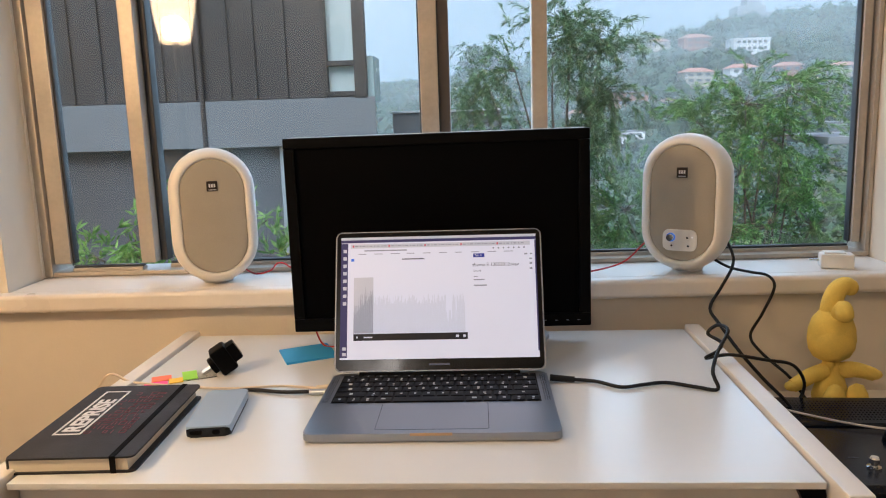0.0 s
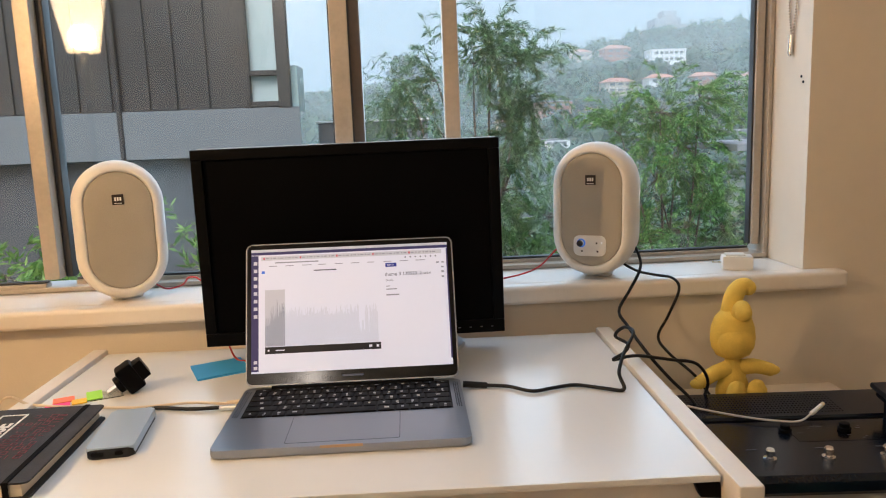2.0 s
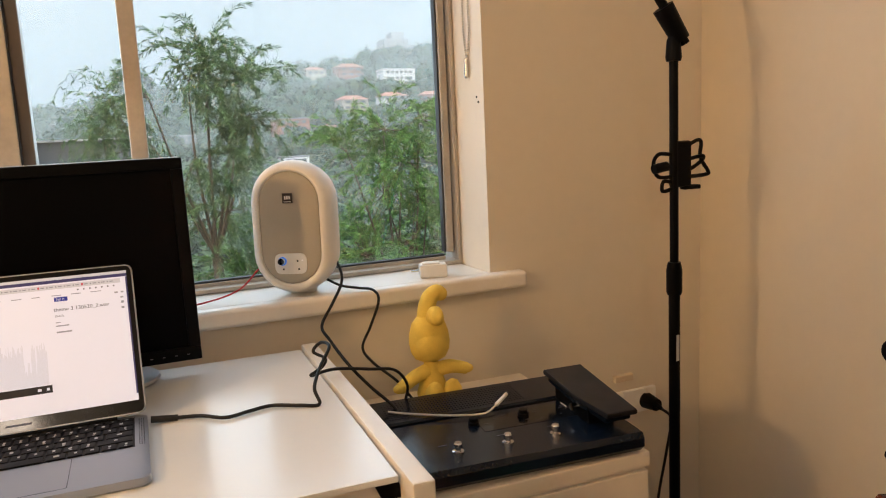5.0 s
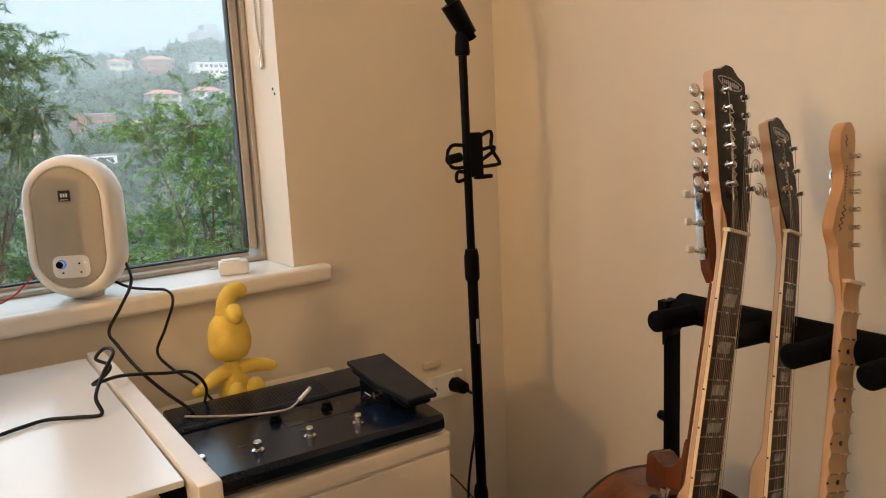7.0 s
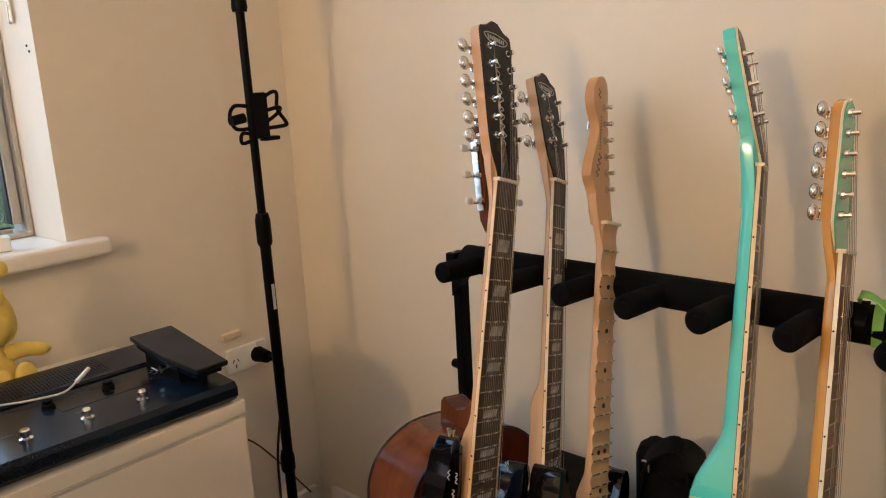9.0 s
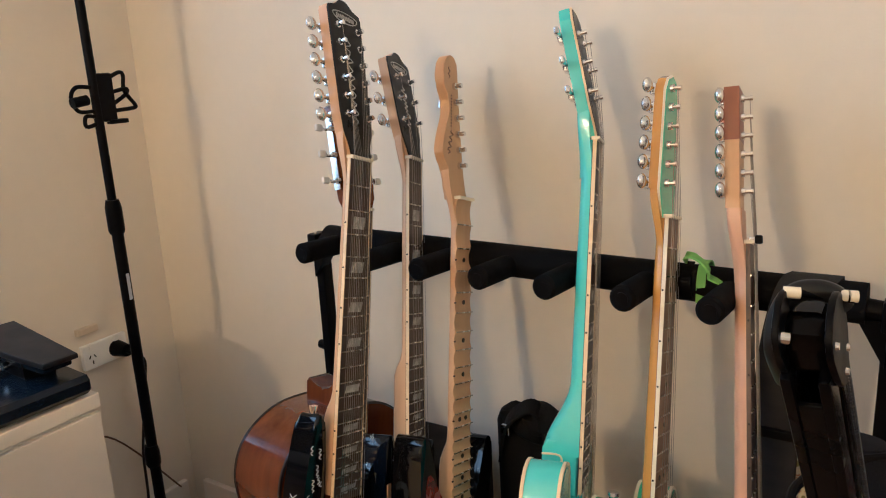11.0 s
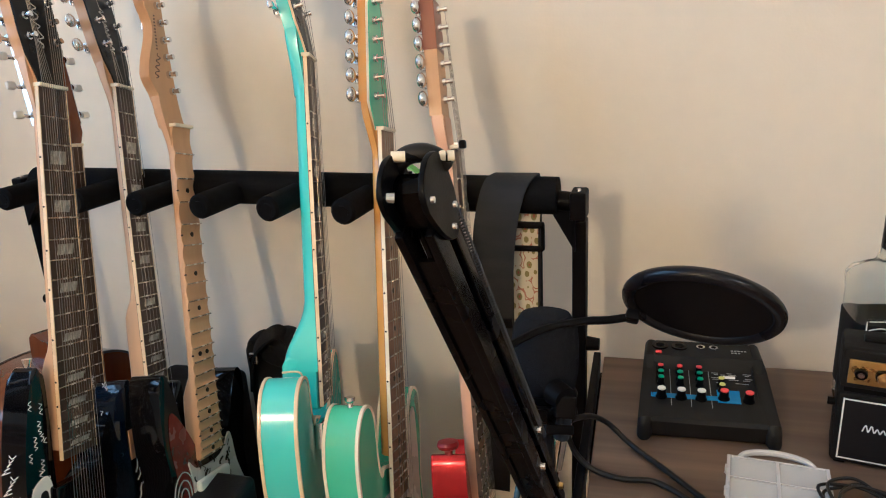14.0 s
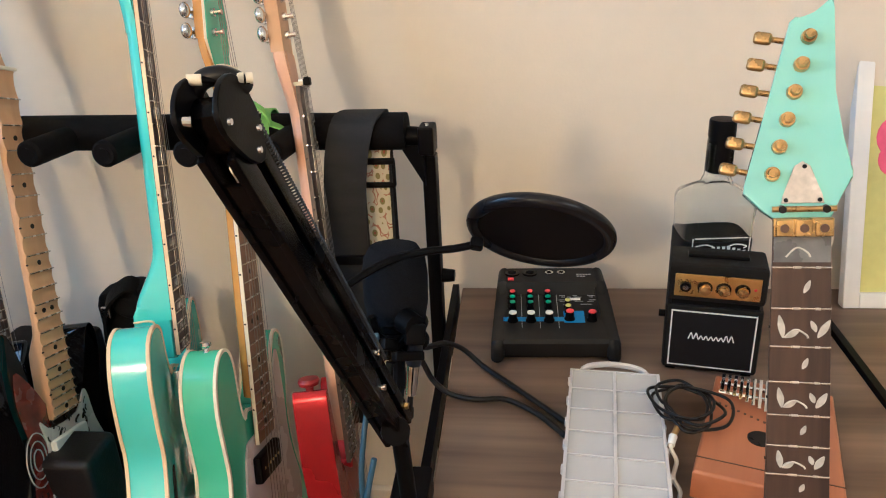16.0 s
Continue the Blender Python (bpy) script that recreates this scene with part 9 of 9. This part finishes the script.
# ---- near trees ----
def leafy(name, base_col, tip_col):
    m = bpy.data.materials.new(name)
    m.use_nodes = True
    N, L = m.node_tree.nodes, m.node_tree.links
    p = N["Principled BSDF"]
    geo, ramp = N.new("ShaderNodeNewGeometry"), N.new("ShaderNodeValToRGB")
    ramp.color_ramp.elements[0].color, ramp.color_ramp.elements[1].color = (*base_col, 1), (*tip_col, 1)
    ramp.color_ramp.elements[0].position, ramp.color_ramp.elements[1].position = 0.1, 1.0
    L.new(geo.outputs["Random Per Island"], ramp.inputs[0])
    L.new(ramp.outputs[0], p.inputs["Base Color"])
    p.inputs["Roughness"].default_value = 0.55
    tr, mixer = N.new("ShaderNodeBsdfTranslucent"), N.new("ShaderNodeMixShader")
    L.new(ramp.outputs[0], tr.inputs["Color"])
    mixer.inputs[0].default_value = 0.35
    L.new(p.outputs[0], mixer.inputs[1]); L.new(tr.outputs[0], mixer.inputs[2])
    L.new(mixer.outputs[0], N["Material Output"].inputs["Surface"])
    return m
LEAF = leafy("narrow_green_leaf", (0.045, 0.11, 0.03), (0.22, 0.42, 0.10))
LEAF_B = leafy("grey_green_leaf", (0.04, 0.085, 0.035), (0.16, 0.29, 0.10))
LEAF_Y = leafy("fresh_green_leaf", (0.10, 0.22, 0.04), (0.30, 0.48, 0.10))
BARK = mat("grey_brown_bark", (0.10, 0.075, 0.055), 0.9, vary=0.4, scale=20, bump=0.5, bump_scale=60)


def tree(name, label, base, clumps, seed, leaf_len, leaf_w, leafmat, twigs=60, leaves=34, droop=0.5, trunk_r=0.05):
    """A trunk with limbs to each clump of foliage, and narrow leaves along many fine twigs."""
    random.seed(seed)
    t = thing(name, label, "tree", Matrix.Translation(base))
    B = Vector(base)
    b = bmesh_new()
    cen = sum((Vector(c) for c, r in clumps), Vector()) / len(clumps)
    low = min(Vector(c).z - r[2] for c, r in clumps)
    fork = Vector((cen.x, cen.y, low)) - B
    tube(b, [(0, 0, 0), fork * 0.5 + Vector((0.1, 0.05, 0)), fork], trunk_r, 8, 6, radii=(trunk_r, trunk_r * 0.55))
    V, F = [], []
    def add_leaf(p, d, ln, w):
        d = d.normalized()
        s_ = d.cross(Vector((random.uniform(-1, 1), random.uniform(-1, 1), random.uniform(-1, 1))))
        if s_.length < 1e-4:
            return
        s_ = s_.normalized() * w
        o = len(V)
        V.extend((p, p + d * ln * 0.45 + s_, p + d * ln, p + d * ln * 0.45 - s_))
        F.append((o, o + 1, o + 2, o + 3))
    for c, r in clumps:
        C = Vector(c) - B
        mid = (fork + C) / 2 + Vector((random.uniform(-0.1, 0.1), random.uniform(-0.1, 0.1), 0.05))
        tube(b, [fork, mid, C], 0.008, 6, 6, radii=(trunk_r * 0.20, 0.003))
        for _ in range(twigs):
            while True:
                q = Vector((random.uniform(-1, 1), random.uniform(-1, 1), random.uniform(-1, 1)))
                if 0.1 < q.length < 1:
                    break
            e = C + Vector((q.x * r[0], q.y * r[1], q.z * r[2]))
            if noise.noise(e * 3.4 + Vector((seed, 0, 0))) < -0.05:
                continue
            st = C + (e - C) * random.uniform(0.25, 0.55)
            out = (e - st).normalized()
            ln = random.uniform(0.14, 0.30)
            ctrl = [st, e, e + (out + Vector((0, 0, -droop))).normalized() * ln * 0.6, e + (out * 0.5 + Vector((0, 0, -droop * 1.6))).normalized() * ln]
            if random.random() < 0.35:
                tube(b, [C, st, e], 0.003, 4, 3, radii=(0.0035, 0.0012))
            P = spline(ctrl, 8)
            for k in range(leaves):
                u = random.uniform(0.25, 1.0)
                i = min(int(u * (len(P) - 1)), len(P) - 2)
                p = P[i]
                d = (P[i + 1] - P[i]).normalized()
                side = Vector((random.uniform(-1, 1), random.uniform(-1, 1), random.uniform(-0.8, 0.6)))
                add_leaf(p, d * 0.9 + side * 0.9, leaf_len * random.uniform(0.6, 1.2), leaf_w * random.uniform(0.7, 1.2))
    part("trunk", b, BARK, t, "grey-brown trunk and limbs", 60)
    m_ = bpy.data.meshes.new("crown")
    m_.from_pydata([tuple(v) for v in V], [], F)
    m_.materials.append(leafmat)
    o = new("crown", m_); o.parent = t
    tagged(o, "crown of narrow green leaves")
    return t


tree("bottlebrush_tree", "leafy green bottlebrush tree close outside the window", (1.9, 5.3, -6.0),
     [((1.75, 5.0, 0.95), (0.34, 0.3, 0.34)), ((1.60, 5.0, 0.72), (0.34, 0.3, 0.35)), ((1.95, 5.1, 0.62), (0.34, 0.3, 0.40)), ((1.75, 4.9, 0.38), (0.40, 0.3, 0.34)), ((2.12, 5.1, 0.35), (0.28, 0.3, 0.28)), ((1.45, 5.0, 0.30), (0.25, 0.25, 0.35)), ((1.9, 5.0, -0.1), (0.6, 0.4, 0.5)), ((1.88, 5.0, 1.24), (0.16, 0.14, 0.10)), ((1.62, 5.0, 1.16), (0.20, 0.16, 0.12)), ((1.36, 5.0, 1.02), (0.12, 0.12, 0.12))], 3, 0.046, 0.0032, LEAF, 80, 80, 0.15, 0.07)
tree("bottlebrush_tree", "tall weeping bottlebrush tree with thin drooping twigs", (0.35, 4.4, -6.0),
     [((0.44, 4.2, 1.55), (0.12, 0.12, 0.12)), ((0.34, 4.2, 1.44), (0.11, 0.12, 0.14)), ((0.60, 4.2, 1.44), (0.13, 0.12, 0.11)), ((0.64, 4.2, 1.26), (0.09, 0.10, 0.14)), ((0.42, 4.2, 1.28), (0.13, 0.12, 0.12)), ((0.54, 4.2, 1.06), (0.08, 0.10, 0.14)), ((0.34, 4.2, 1.05), (0.12, 0.12, 0.14)), ((0.14, 4.2, 1.36), (0.09, 0.10, 0.09)), ((0.12, 4.2, 1.14), (0.09, 0.10, 0.14)), ((0.45, 4.2, 0.75), (0.24, 0.2, 0.24))], 12, 0.044, 0.0026, LEAF_B, 46, 76, 0.14, 0.05)
tree("sapling", "thin sparse young tree outside the window", (-0.02, 4.6, -6.0),
     [((-0.03, 4.2, 1.34), (0.08, 0.10, 0.11)), ((-0.09, 4.2, 1.20), (0.07, 0.10, 0.10)), ((0.0, 4.2, 1.10), (0.09, 0.10, 0.10)), ((-0.05, 4.2, 0.85), (0.16, 0.15, 0.2))], 15, 0.038, 0.0024, LEAF_B, 30, 60, 0.3, 0.022)
tree("shrub", "dense fresh-green shrub below the window", (0.85, 4.8, -6.0),
     [((0.80, 4.6, 0.55), (0.18, 0.2, 0.18)), ((0.92, 4.6, 0.30), (0.26, 0.2, 0.25)), ((0.65, 4.6, 0.25), (0.2, 0.2, 0.22)), ((0.85, 4.6, 0.0), (0.4, 0.25, 0.25))], 22, 0.044, 0.0030, LEAF, 100, 80, 0.1, 0.04)
tree("shrub", "sparse leafy shrub with long bare twigs by the dark wall", (-2.1, 4.2, -6.0),
     [((-2.15, 4.0, 0.42), (0.22, 0.2, 0.22)), ((-1.95, 4.0, 0.55), (0.14, 0.15, 0.18)), ((-2.3, 4.0, 0.20), (0.3, 0.2, 0.25)), ((-1.85, 4.0, 0.2), (0.25, 0.2, 0.25)), ((-1.2, 4.0, 0.62), (0.10, 0.12, 0.14)), ((-1.15, 4.0, 0.35), (0.22, 0.15, 0.18))], 27, 0.075, 0.0085, LEAF_Y, 38, 22, 0.1, 0.03)
# single tall tree on the skyline
tree("gum_tree", "tall misty tree standing above the far treeline", (-1.6, 225, -4), [((-1.6, 225, 19.5), (4.5, 4, 2.2)), ((-3.5, 225, 17.5), (3.5, 3, 1.8)), ((1.2, 225, 17.5), (3.5, 3, 1.8))], 41, 1.3, 0.5, FAR_GREEN, 60, 30, 0.05, 0.5)
